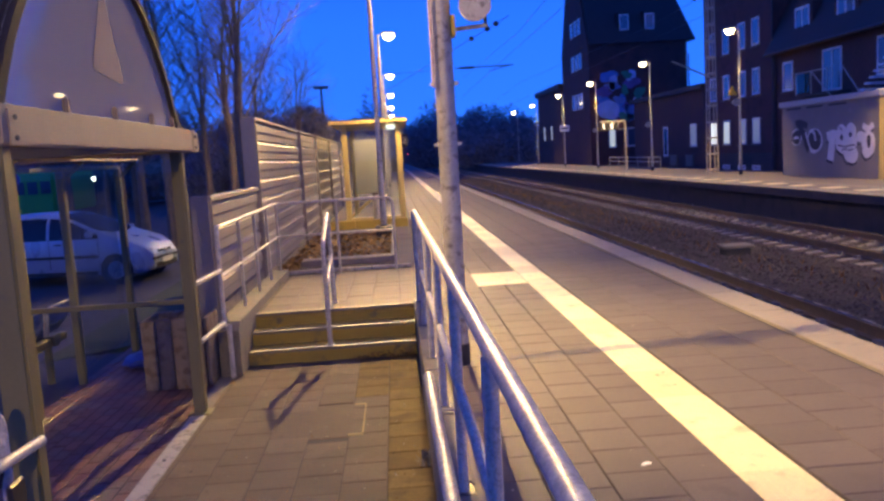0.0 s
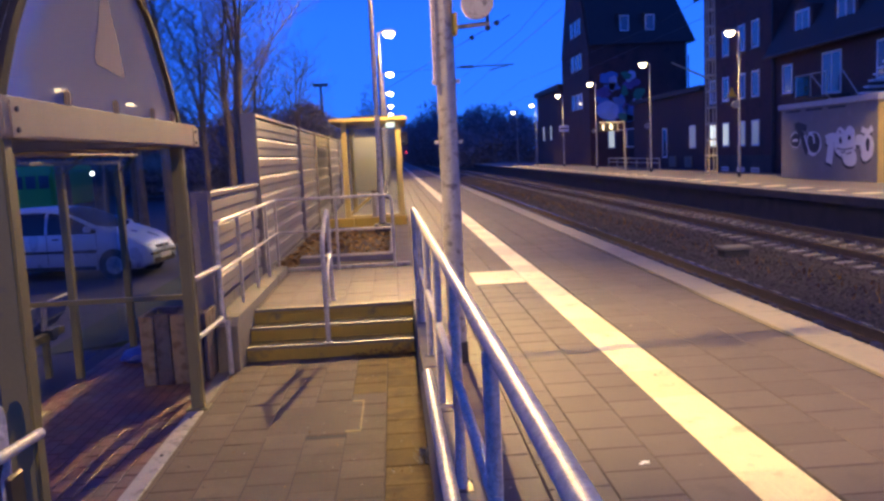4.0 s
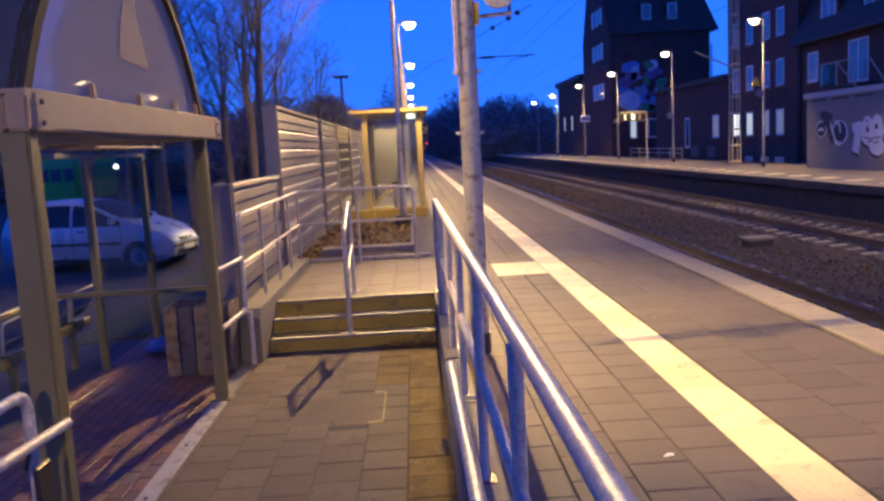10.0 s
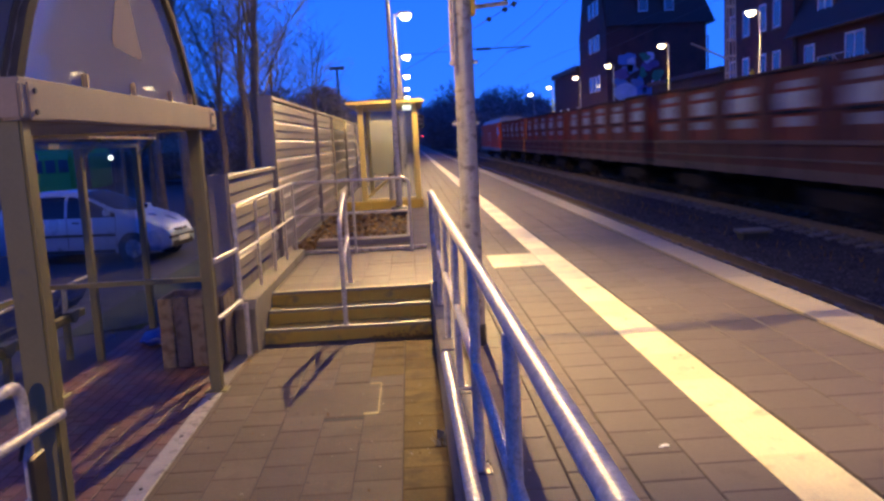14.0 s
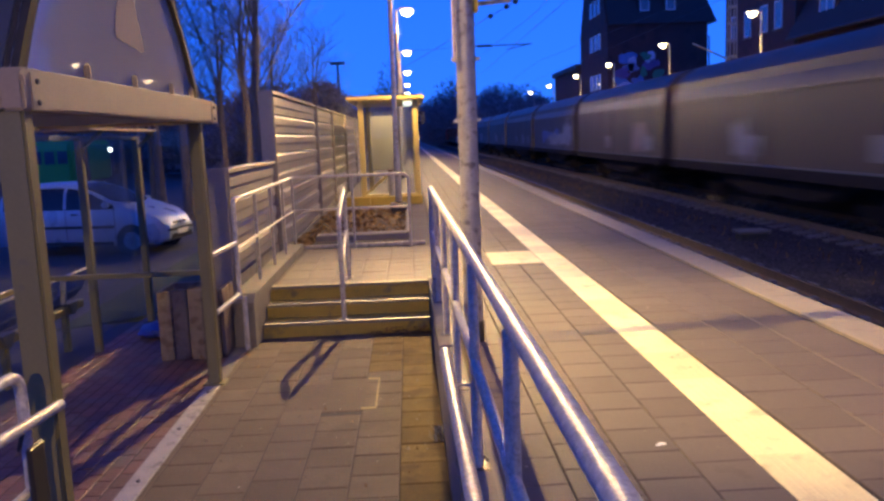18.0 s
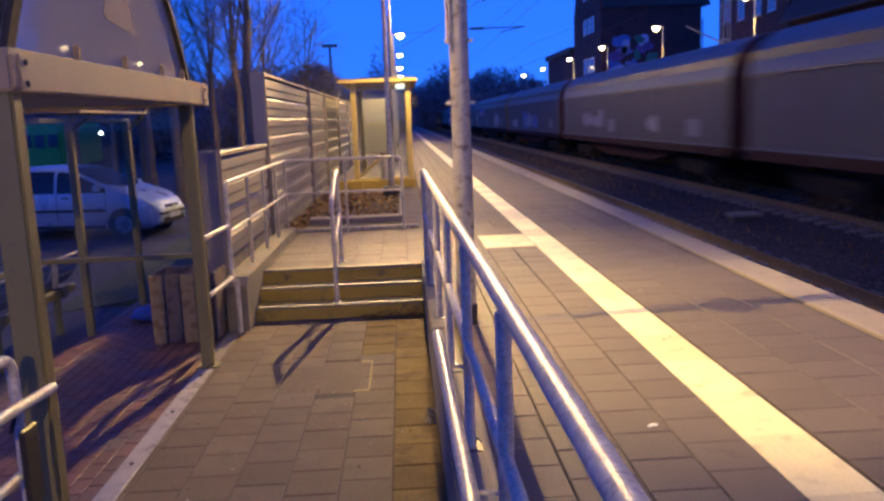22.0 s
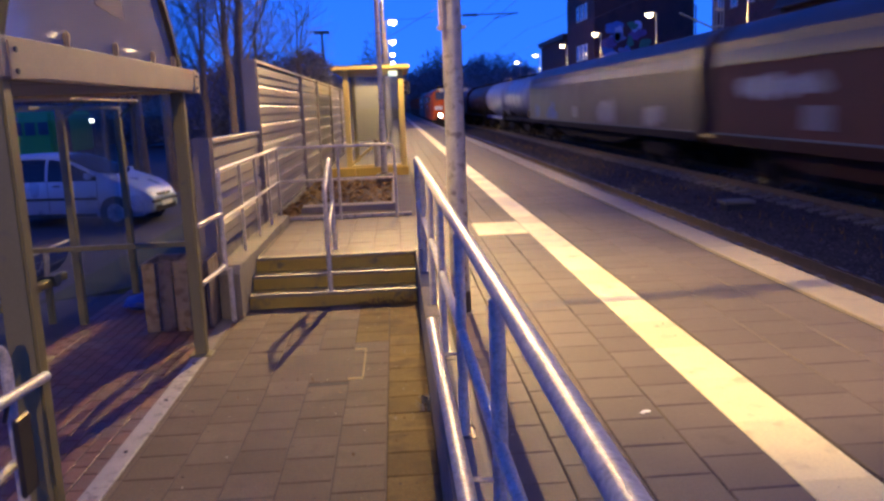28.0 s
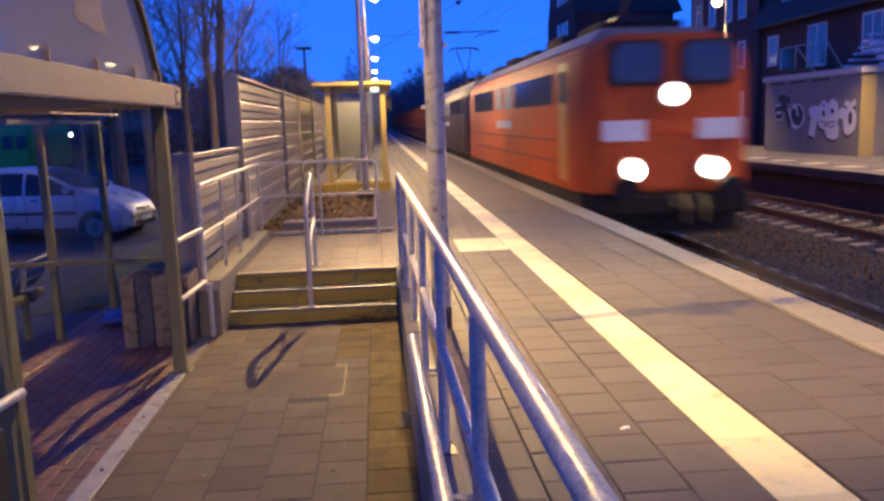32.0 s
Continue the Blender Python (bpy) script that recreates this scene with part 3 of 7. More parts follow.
# concrete walls beside the stairs
structure("stair_side_wall", prism([(7.58, -1.3), (7.58, 0.02), (7.70, 0.09), (11.30, 0.09), (11.30, -1.3)], "x", -1.76, -1.555), M_CONC, "stained concrete wall beside the steps", "wall")
kerb_wall = structure("retaining_kerb", bbox(0.145, 0.298, -6, 8.52, -1.3, 0.02, 0), M_CONC, "bed of the retaining kerb", "kerb")
me_kerb = bpy.data.meshes.new("kerb_stone")
bm = bbox(-0.077, 0.077, -0.495, 0.495, -0.25, 0.03, 0.012, 2)
bm.to_mesh(me_kerb)
bm.free()
lay(kerb_wall, "kerb_stone", me_kerb, M_CONC, [pose(0.2215, 8.02 - k, 0.025 + 0.002 * (k % 3)) for k in range(13)])
# grit, crumbs and pale chips lying on the paving
grit_rng = random.Random(77)
vs, fs = [], []
for k in range(420):
    if k % 2:
        p = Vector((grit_rng.uniform(-1.5, 0.1), grit_rng.uniform(1.5, 7.8), LOW + 0.002))
    elif k % 3:
        p = Vector((grit_rng.uniform(0.45, 3.1), grit_rng.uniform(2.5, 14), 0.003))
    else:
        p = Vector((grit_rng.choice((-1.5, 0.08)) + grit_rng.gauss(0, 0.05), grit_rng.uniform(2, 7.8), LOW + 0.002))
    s = grit_rng.uniform(0.003, 0.011)
    a = grit_rng.uniform(0, 6.28)
    n = len(vs)
    for j in range(4):
        vs.append((p.x + s * math.cos(a + 1.57 * j), p.y + s * (0.5 + grit_rng.random() * 0.6) * math.sin(a + 1.57 * j), p.z))
    vs.append((p.x, p.y, p.z + s * 0.7))
    fs += [(n + j, n + (j + 1) % 4, n + 4) for j in range(4)]
me = bpy.data.meshes.new("grit")
me.from_pydata(vs, [], fs)
me.materials.append(M_GRIT)
tagged(new("grit", me), "pale and dark grit scattered over the paving", "grit", kind="stuff")
# drain channel beside the kerb
drain = thing("drain_channel", "pale slotted drain channel let into the platform beside the kerb", "drain")
part("channel_body", bbox(0.305, 0.345, -3, 4.75, -0.03, 0.004, 0.002), M_EDGE, drain)
bm = bmesh.new()
for k in range(110):
    y = 4.70 - 0.045 * k
    box(bm, 0.352, 0.412, y - 0.030, y, -0.01, 0.006)
part("grating", bm, M_EDGE, drain, "slotted pale grating")

# red brick paving under the bus shelter
brick_floor = structure("brick_paving", bbox(-3.15, -1.63, -6, 9.3, -1.32, LOW - 0.007, 0), M_JOINT, "bed of the red brick paving", "pavement")
me_brick = slab_mesh("brick", 0.10, 0.20, 0.028, gap=0.006, bevel=0.004)
near_b, far_b = [], []
for c in range(14):
    for k in range(0, 44):
        y = 9.1 - 0.2 * k - 0.1 * (c % 2)
        if y < 0.5:
            continue
        (near_b if 4.1 < y < 7.9 and c > 0 else far_b).append(uneven(-3.1 + 0.10 * c, y, LOW - 0.004))
lay(brick_floor, "brick", me_brick, M_BRICK, near_b)
joined_slabs("far_bricks", me_brick, M_BRICK, far_b, brick_floor, "red paving bricks")
sill = thing("steel_floor_strip", "bolted galvanised floor strip along the shelter front", "floor strip")
part("plate", bbox(-1.755, -1.632, 2.0, 6.38, LOW - 0.02, LOW + 0.006, 0.003), M_MAST, sill)
for y in (2.9, 3.7, 4.55, 5.4, 6.2):
    part("bolt", bar([(-1.69, y, LOW + 0.004), (-1.69, y, LOW + 0.014)], 0.012, 8), M_DARKSTEEL, sill)
structure("concrete_edge_strip", bbox(-1.76, -1.632, 6.56, 7.57, LOW - 0.03, LOW + 0.008, 0.004), M_CONC, "pale concrete strip at the foot of the wall", "kerb")

# planting bed
structure("planting_bed", bbox(-1.74, -0.06, 11.5, 16.9, -1.3, 0.02, 0), M_SOIL, "dark soil of a planting bed", "planting bed")
bm = bmesh.new()
rng = random.Random(3)


def leaf_litter(bm, n, x0, x1, y0, y1, z, size):
    for _ in range(n):
        x, y, s, a = rng.uniform(x0, x1), rng.uniform(y0, y1), size * rng.uniform(0.5, 1.3), rng.uniform(0, 6.28)
        t = Euler((rng.uniform(-0.7, 0.7), rng.uniform(-0.7, 0.7), a)).to_matrix()
        vs = [bm.verts.new(Vector((x, y, z + abs(s) * 0.4 + rng.uniform(0, 0.02))) + t @ Vector(p)) for p in ((-s, 0, 0), (-s * 0.2, -s * 0.55, s * 0.15), (s, 0, s * 0.1), (-s * 0.1, s * 0.55, s * 0.2))]
        bm.faces.new(vs)


leaf_litter(bm, 900, -1.72, -0.1, 12.0, 16.8, 0.02, 0.05)
leaf_litter(bm, 160, -1.74, -1.45, 11.4, 12.4, 0.02, 0.045)
tagged(part("bed_leaves", bm, M_LEAF), "brown fallen leaves and stems on the planting bed", "leaves", kind="stuff")
bm = bmesh.new()
leaf_litter(bm, 90, -0.50, 0.10, 7.80, 7.92, LOW + 0.002, 0.026)
leaf_litter(bm, 30, -0.35, 0.12, 7.84, 7.91, LOW + 0.035, 0.022)
leaf_litter(bm, 26, -1.62, -1.56, 7.2, 8.2, LOW, 0.02)
leaf_litter(bm, 50, -2.3, -1.8, 7.2, 7.6, LOW, 0.03)
leaf_litter(bm, 40, -1.58, 0.1, 3.0, 7.8, LOW, 0.008)
tagged(part("step_leaves", bm, M_LEAF), "dry leaves swept into the corner of the lowest step", "leaves", kind="stuff")
weed = thing("weed_tuft", "small dark weed growing between kerb and slabs", "weed")
bm = bmesh.new()
for k in range(40):
    a, s = rng.uniform(0, 6.28), rng.uniform(0.03, 0.09)
    p = Vector((0.115, 5.05, LOW)) + Vector((rng.uniform(-0.04, 0.03), rng.uniform(-0.12, 0.12), 0))
    q = p + Vector((math.cos(a) * s * 0.7, math.sin(a) * s * 0.7, s * 0.7))
    w = Vector((-math.sin(a), math.cos(a), 0)) * 0.008
    bm.faces.new([bm.verts.new(v) for v in (p - w, p + w, q + w * 0.3, q - w * 0.3)])
part("foliage", bm, M_TWIG, weed)
litter = thing("paper_scrap", "small white paper scrap on the platform slabs", "litter")
part("scrap", prism(blob(1.17, 3.70, 0.022, 0.012, rng, 10), "z", 0.002, 0.006), M_WHITEFRAME, litter)
part("scrap", prism(blob(1.145, 3.685, 0.014, 0.01, rng, 8), "z", 0.002, 0.006), M_WHITEFRAME, litter)
board = thing("bed_board", "pale concrete edging board of the planting bed", "edging")
part("plank", bbox(-1.46, -0.10, 11.98, 12.30, -0.02, 0.11, 0.01), M_EDGE, board)
part("side_plank", bbox(-0.10, -0.045, 12.0, 16.9, -0.02, 0.12, 0.01), M_EDGE, board)
beam_low = thing("ground_beam", "low steel channel lying across the landing edge", "steel beam")
part("channel", bbox(-1.56, 0.18, 11.36, 11.42, 0.0, 0.05, 0.006), M_MAST, beam_low)

# ---- tracks ----
RAIL = [(-0.075, -0.172), (0.075, -0.172), (0.075, -0.160), (0.012, -0.148), (0.010, -0.045), (0.036, -0.036), (0.036, -0.006), (0.028, 0.0),
        (-0.028, 0.0), (-0.036, -0.006), (-0.036, -0.036), (-0.010, -0.045), (-0.012, -0.148), (-0.075, -0.160)]


def track(cx):
    t = thing("railway_track", "railway track of worn steel rails on concrete sleepers in ballast", "railway track", "tracks through the station")
    for s in (-0.752, 0.752):
        bm = prism([(cx + s + u, RAIL_Z + v) for u, v in RAIL], "y", -850, 1200)
        for f in bm.faces:
            f.material_index = 1 if f.normal.z > 0.9 and f.calc_center_median().z > RAIL_Z - 0.01 else 0
        part("rail", bm, (M_RUST, M_RAILTOP), t)
    me = bpy.data.meshes.new("sleeper")
    bm = prism([(-1.3, -0.21), (1.3, -0.21), (1.3, -0.02), (0.95, 0.0), (0.55, 0.0), (0.35, -0.05), (-0.35, -0.05), (-0.55, 0.0), (-0.95, 0.0), (-1.3, -0.02)], "y", -0.13, 0.13)
    for s in (-0.752, 0.752):
        for d in (-0.13, 0.13):
            box(bm, s + d - 0.045, s + d + 0.045, -0.06, 0.06, 0.0, 0.05)
    bm.to_mesh(me)
    bm.free()
    spots = [(cx + rng.uniform(-0.015, 0.015), 0.63 * k) for k in range(-12, 150)]
    lay(t, "sleeper", me, M_SLEEPER, [pose(x, y, RAIL_Z - 0.172, 0, 0, rng.uniform(-0.4, 0.4)) for x, y in spots])
    joined_slabs("far_sleeper_row", me, M_SLEEPER, [pose(cx, 0.63 * k, RAIL_Z - 0.172) for k in list(range(-60, -12)) + list(range(150, 380))], t, "concrete sleepers")
    return t


track(TRACK_1)
track(TRACK_2)
# loose ballast stones
vs, fs = [], []
rng = random.Random(21)
for k in range(38000):
    y = 5 + 75 * rng.random() ** 1.9
    x = rng.uniform(3.7, 11.7)
    d1, d2 = min(abs(x - TRACK_1 - s) for s in (-0.752, 0.752)), min(abs(x - TRACK_2 - s) for s in (-0.752, 0.752))
    if min(d1, d2) < 0.10:
        continue
    z = (-0.985 if min(abs(x - TRACK_1), abs(x - TRACK_2)) < 1.35 else -0.965) + 0.025 * rng.random() - (0.04 if 7.0 < x < 8.0 else 0)
    s = rng.uniform(0.016, 0.034) * (1 + y / 60)
    b = len(vs)
    a = rng.uniform(0, 6.28)
    for i in range(4):
        vs.append((x + s * math.cos(a + i * 1.57 + rng.uniform(-0.4, 0.4)), y + s * math.sin(a + i * 1.57), z + rng.uniform(-0.4, 0.1) * s))
    vs.append((x + rng.uniform(-0.3, 0.3) * s, y + rng.uniform(-0.3, 0.3) * s, z + s * rng.uniform(0.5, 0.9)))
    fs += [(b + i, b + (i + 1) % 4, b + 4) for i in range(4)]
me = bpy.data.meshes.new("ballast_stones")
me.from_pydata(vs, [], fs)
me.materials.append(M_STONE)
tagged(new("ballast_stones", me), "loose brown ballast stones between the rails", "ballast", kind="stuff")
bm = bmesh.new()
rng2 = random.Random(5)
for k in range(700):
    x, y = rng2.gauss(7.5, 0.45), rng2.uniform(7, 70)
    s, a = rng2.uniform(0.05, 0.16), rng2.uniform(0, 6.28)
    p = Vector((x, y, -1.0))
    q = p + Vector((math.cos(a) * s * 0.6, math.sin(a) * s * 0.6, s))
    w = Vector((-math.sin(a), math.cos(a), 0)) * 0.02
    bm.faces.new([bm.verts.new(v) for v in (p - w, p + w, q + w * 0.2, q - w * 0.2)])
tagged(part("track_weeds", bm, M_LEAF), "dry weeds between the two tracks", "weeds", kind="stuff")
cab = thing("track_box", "small grey cable box between the tracks", "cable box")
part("lid", bbox(7.15, 7.85, 17.0, 17.5, -0.86, -0.78, 0.02), M_CONC, cab)
part("body", bbox(7.22, 7.78, 17.06, 17.44, -1.04, -0.86, 0.01), M_CONC_DARK, cab)

# opposite platform's marking bars
marks = thing("platform_marking", "row of white marking slabs along the opposite platform", "marking")
me = slab_mesh("marking_slab", 0.62, 0.50, 0.012)
lay(marks, "marking_slab", me, M_TACTILE, [pose(12.45, 8 + 1.75 * k, 0.016) for k in range(60)])
structure("opposite_light_strip", bbox(13.05, 13.35, -30, 200, 0.004, 0.010, 0), M_EDGE, "pale paving strip on the opposite platform", "pavement")

# ---- noise wall ----
wall = thing("noise_wall", "grey ribbed noise wall of horizontal planks, lower at its end", "noise wall")
WX = -1.85
PLANK = [(0.0, 0.0), (0.035, 0.012), (0.035, 0.10), (0.052, 0.125), (0.052, 0.215), (0.030, 0.245), (0.0, 0.258), (-0.05, 0.258), (-0.05, 0.0)]


def wall_bay(y0, y1, z0, rows):
    for k in range(rows):
        part("plank", prism([(WX + u, z0 + 0.262 * k + v) for u, v in PLANK], "y", y0 + 0.07, y1 - 0.07), M_BARRIER, wall)
    part("cap", bbox(WX - 0.075, WX + 0.075, y0 + 0.06, y1 - 0.06, z0 + 0.262 * rows, z0 + 0.262 * rows + 0.045, 0.006), M_BARRIER, wall)


def wall_post(y, top):
    bm = bmesh.new()
    extrude_outline(bm, [(WX - 0.09, y - 0.07), (WX + 0.085, y - 0.07), (WX + 0.085, y - 0.055), (WX + 0.006, y - 0.055), (WX + 0.006, y + 0.055), (WX + 0.085, y + 0.055),
                         (WX + 0.085, y + 0.07), (WX - 0.09, y + 0.07)], "z", -0.4, top)
    part("post", bm, M_BARRIER, wall)


part("base", bbox(WX - 0.09, WX + 0.07, 7.85, 150, -0.5, 0.07, 0), M_CONC, wall, "concrete base of the wall")
part("base_step", bbox(WX - 0.05, WX + 0.05, 7.87, 10.67, 0.07, 0.198, 0), M_CONC, wall)
wall_bay(7.80, 10.74, 0.20, 4)
ys = [10.74, 15.9, 19.2, 23.2, 27.6, 32.0, 36.4, 40.8, 45.2, 49.6, 54.0]
for a, b in zip(ys, ys[1:]):
    wall_bay(a, b, 0.075, 8)
wall_post(7.80, 1.31)
for k, y in enumerate(ys):
    wall_post(y, 2.20)
part("end_post", bbox(WX - 0.20, WX - 0.10, 7.72, 7.86, -0.45, 1.27, 0.01), M_WOOD, wall, "brown outer post")
# ---- handrails ----
R_TOP, R_POST = 0.030, 0.021


def flat_post(y, x, z0, z1):
    bm = bmesh.new()
    box(bm, x - 0.028, x + 0.028, y - 0.006, y + 0.006, z0, z1)
    box(bm, x - 0.006, x + 0.006, y - 0.03, y + 0.006, z0, z1)
    return bm


platform_rail = thing("platform_railing", "long galvanised steel railing on the platform kerb", "railing")
RX = lambda y: 0.272 - 0.009 * y
part("top_rail", bar(bend([(RX(8.32), 8.32, 0.90), (RX(8.32), 8.32, 1.0), (RX(-2.5), -2.5, 1.04)], 0.05), 0.027, 14), M_GALV, platform_rail, smooth=True)
posts_y = [8.28, 7.07, 5.86, 4.68, 3.42, 2.20, 0.98, -0.3, -1.6]
for k, y in enumerate(posts_y):
    part("post", bar([(RX(y), y, 0.03), (RX(y), y, 0.99)], 0.024, 12), M_GALV, platform_rail, smooth=True)
    part("foot_plate", bbox(RX(y) - 0.05, RX(y) + 0.05, y - 0.05, y + 0.05, 0.055, 0.062, 0.003), M_DARKSTEEL, platform_rail)
    if k:
        part("middle_rail", bar([(RX(posts_y[k - 1]), posts_y[k - 1] - 0.02, 0.545), (RX(y), y + 0.02, 0.548)], 0.022, 12), M_GALV, platform_rail, smooth=True)

low_rail = thing("landing_handrail", "galvanised handrail beside the lower landing", "handrail")
part("rail", bar([(0.124, 3.86, 0.475), (0.165, -2.0, 0.49)], 0.027, 12), M_GALV, low_rail, smooth=True)
for y in (3.42, 2.20, 0.98):
    part("bracket", bar([(0.125 + 0.006 * (3.86 - y), y, 0.45), (RX(y) - 0.022, y, 0.44)], 0.008, 8), M_GALV, low_rail)
part("lower_rail", bar([(0.118, 2.62, 0.06), (0.14, -2.0, 0.08)], 0.020, 10), M_GALV, low_rail, smooth=True)

side_rail = thing("stair_side_railing", "galvanised tube railing beside steps and landing", "railing")
SX, EY = -1.655, 11.22
part("top_rail", bar(bend([(SX, 7.46, 0.085), (SX, 7.46, 1.02), (SX, EY, 1.03), (-0.03, EY, 1.03), (-0.03, EY, 0.0)], 0.10), R_POST, 12), M_GALV, side_rail, smooth=True)
part("middle_rail", bar(bend([(SX, 7.48, 0.56), (SX, EY, 0.57), (-0.03, EY, 0.57)], 0.08), 0.017, 10), M_GALV, side_rail, smooth=True)
for y in (8.50, 9.45, 10.35):
    part("post", bar([(SX, y, 0.085), (SX, y, 1.01)], 0.018, 10), M_GALV, side_rail, smooth=True)
for x in (SX, -0.82):
    part("post", bar([(x, EY, 0.0), (x, EY, 1.01)], 0.018, 10), M_GALV, side_rail, smooth=True)
for z in (0.62, 0.13):
    part("lower_bar", bar([(SX, 7.44, z), (SX - 0.02, 6.62, z + 0.01)], 0.022, 10), M_GALV, side_rail, smooth=True)
part("foot_post", bar([(SX + 0.03, 7.50, LOW), (SX + 0.03, 7.50, 0.1)], 0.024, 10), M_GALV, side_rail, smooth=True)

mid_rail = thing("stair_middle_handrail", "galvanised double handrail in the middle of the steps", "handrail")
MX = -0.735
part("frame", bar(bend([(MX, 7.98, -0.28), (MX, 7.94, 0.75), (MX - 0.01, 8.86, 1.02), (MX, 8.84, 0.0)], 0.10, 6), 0.024, 12), M_GALV, mid_rail, smooth=True)
part("middle_bar", bar([(MX, 7.95, 0.30), (MX, 8.84, 0.53)], 0.020, 10), M_GALV, mid_rail, smooth=True)
for x, y, z in ((MX, 7.98, -0.28), (MX, 8.84, 0.0)):
    part("foot_ring", bar([(x, y, z), (x, y, z + 0.012)], 0.045, 12), M_GALV, mid_rail)

front_rail = thing("forecourt_railing", "galvanised tube railing in front of the bus shelter", "railing")
part("frame", bar(bend([(-1.66, 1.2, 0.635), (-1.66, 3.27, 0.635), (-1.66, 3.27, LOW)], 0.10), 0.024, 12), M_GALV, front_rail, smooth=True)
part("handrail", bar([(-1.61, 1.2, 0.57), (-1.61, 3.50, 0.418)], 0.024, 12), M_GALV, front_rail, smooth=True)
part("lower_bar", bar([(-1.66, 1.2, 0.13), (-1.66, 3.27, 0.13)], 0.020, 10), M_GALV, front_rail, smooth=True)
part("bracket", bar([(-1.61, 3.15, 0.43), (-1.66, 3.20, 0.33)], 0.010, 8), M_DARKSTEEL, front_rail)
part("strap", bbox(-1.60, -1.575, 3.12, 3.25, 0.02, 0.36, 0.01), M_BLACK, front_rail, "dark hanging strap")

# ---- bus shelter with vaulted roof ----
shelter = thing("bus_shelter", "olive steel bus shelter with cream fascia and vaulted milky glass roof", "bus shelter")
X0, X1, Y0, Y1 = -1.60, -3.15, 3.45, 6.86
for x, y, w in ((-1.69, 3.53, 0.065), (-1.69, 6.48, 0.047), (-3.05, 6.57, 0.047), (-3.05, 3.56, 0.047)):
    part("post", bbox(x - w, x + w, y - 0.047, y + 0.047, LOW, 1.72, 0.012, 2), M_OLIVE, shelter)
    part("foot_plate", bbox(x - 0.09, x + 0.09, y - 0.08, y + 0.08, LOW - 0.004, LOW + 0.010, 0.003), M_OLIVE, shelter)
part("front_fascia", bbox(X0 - 0.10, X0, Y0, Y1, 1.71, 1.872, 0.012, 2), M_BEAM, shelter)
part("back_fascia", bbox(X1, X1 + 0.10, Y0, Y1, 1.71, 1.872, 0.012, 2), M_BEAM, shelter)
for y in (Y0, Y1 - 0.10):
    part("side_fascia", bbox(X1 + 0.102, X0 - 0.102, y, y + 0.10, 1.71, 1.868, 0.010, 2), M_BEAM, shelter)
for y in (Y0 + 0.16, Y1 - 0.10):
    bm = bbox(X0 - 0.002, X0 + 0.006, y - 0.09, y + 0.07, 1.712, 1.87, 0.002)
    part("joint_plate", bm, M_BEAM, shelter)
    for z in (1.745, 1.835):
        part("bolt", bar([(X0 + 0.004, y - 0.04, z), (X0 + 0.016, y - 0.04, z)], 0.012, 8), M_DARKSTEEL, shelter)
part("soffit", bbox(X1 + 0.11, X0 - 0.11, Y0 + 0.11, Y1 - 0.11, 1.735, 1.745, 0), M_LOCOROOF, shelter)
part("roof_ledge", bbox(X0 - 0.17, X0 - 0.012, Y0 + 0.03, Y1 - 0.03, 1.868, 1.892, 0.004), M_BEAM, shelter)
AC = 5.05
HALF = [(1.50, 0.0), (1.41, 0.16), (1.31, 0.32), (1.20, 0.46), (1.03, 0.65), (0.86, 0.79), (0.60, 0.94), (0.30, 1.04)]


def arch_line(k=1.0):
    """The pointed vault's outline from its far foot over the crown to its near foot."""
    pts = HALF + [(0.0, 1.07)] + [(-u, v) for u, v in HALF[::-1]]
    return [(AC + k * u, 1.885 + k * v) for u, v in pts]


arch = arch_line()
gx = -1.69
ob = part("gable_pane", prism(arch, "x", gx - 0.006, gx), M_MILK, shelter, "milky glass gable pane")
part("gable_pane", prism(arch, "x", X1 + 0.06, X1 + 0.066), M_MILK, shelter, "milky glass gable pane")
bm = bmesh.new()
extrude_outline(bm, arch_line(1.0) + arch_line(0.95)[::-1], "x", gx - 0.03, gx + 0.035)
part("gable_frame", bm, M_MATTE, shelter)
for i in range(4):
    seg = arch[i * 4:i * 4 + 5]
    off = [(AC + (u - AC) * 1.008, 1.885 + (v - 1.885) * 1.01) for u, v in seg[::-1]]
    part("roof_pane", prism(seg + off, "x", X1 + 0.07, gx - 0.032), M_VAULT, shelter, "curved milky roof pane", smooth=True)
for y in (4.36, 5.10, 5.86, 6.38):
    part("clamp", bbox(gx + 0.001, gx + 0.030, y - 0.026, y + 0.026, 1.885, 1.985, 0.012, 2), M_BEAM, shelter)
tri = [(4.845, 2.215), (4.865, 2.175), (5.34, 2.135), (5.365, 2.165), (5.135, 2.69), (5.115, 2.71), (5.095, 2.70), (5.075, 2.66)]
part("emblem", prism(tri, "x", gx + 0.001, gx + 0.004), M_EMBLEM, shelter, "tall white triangular film on the pane")
# glass walls
def pane(x0, x1, y0, y1, z0, z1):
    bm = bmesh.new()
    bm.faces.new([bm.verts.new(p) for p in ((x0, y0, z0), (x1, y1, z0), (x1, y1, z1), (x0, y0, z1))])
    return bm


for name, bm in (("side_glass", pane(-3.0, -1.75, 6.585, 6.585, LOW + 0.12, 1.66)), ("back_glass", pane(-3.06, -3.06, 3.72, 6.50, LOW + 0.12, 1.66))):
    ob = part(name, bm, M_CLEAR, shelter, "clear glass wall pane")
    ob.visible_shadow = False
part("transom", bbox(-3.0, -1.74, 6.57, 6.61, 0.475, 0.515, 0.004), M_OLIVE, shelter)
part("back_transom", bbox(-3.07, -3.03, 3.7, 6.52, 0.475, 0.515, 0.004), M_OLIVE, shelter)

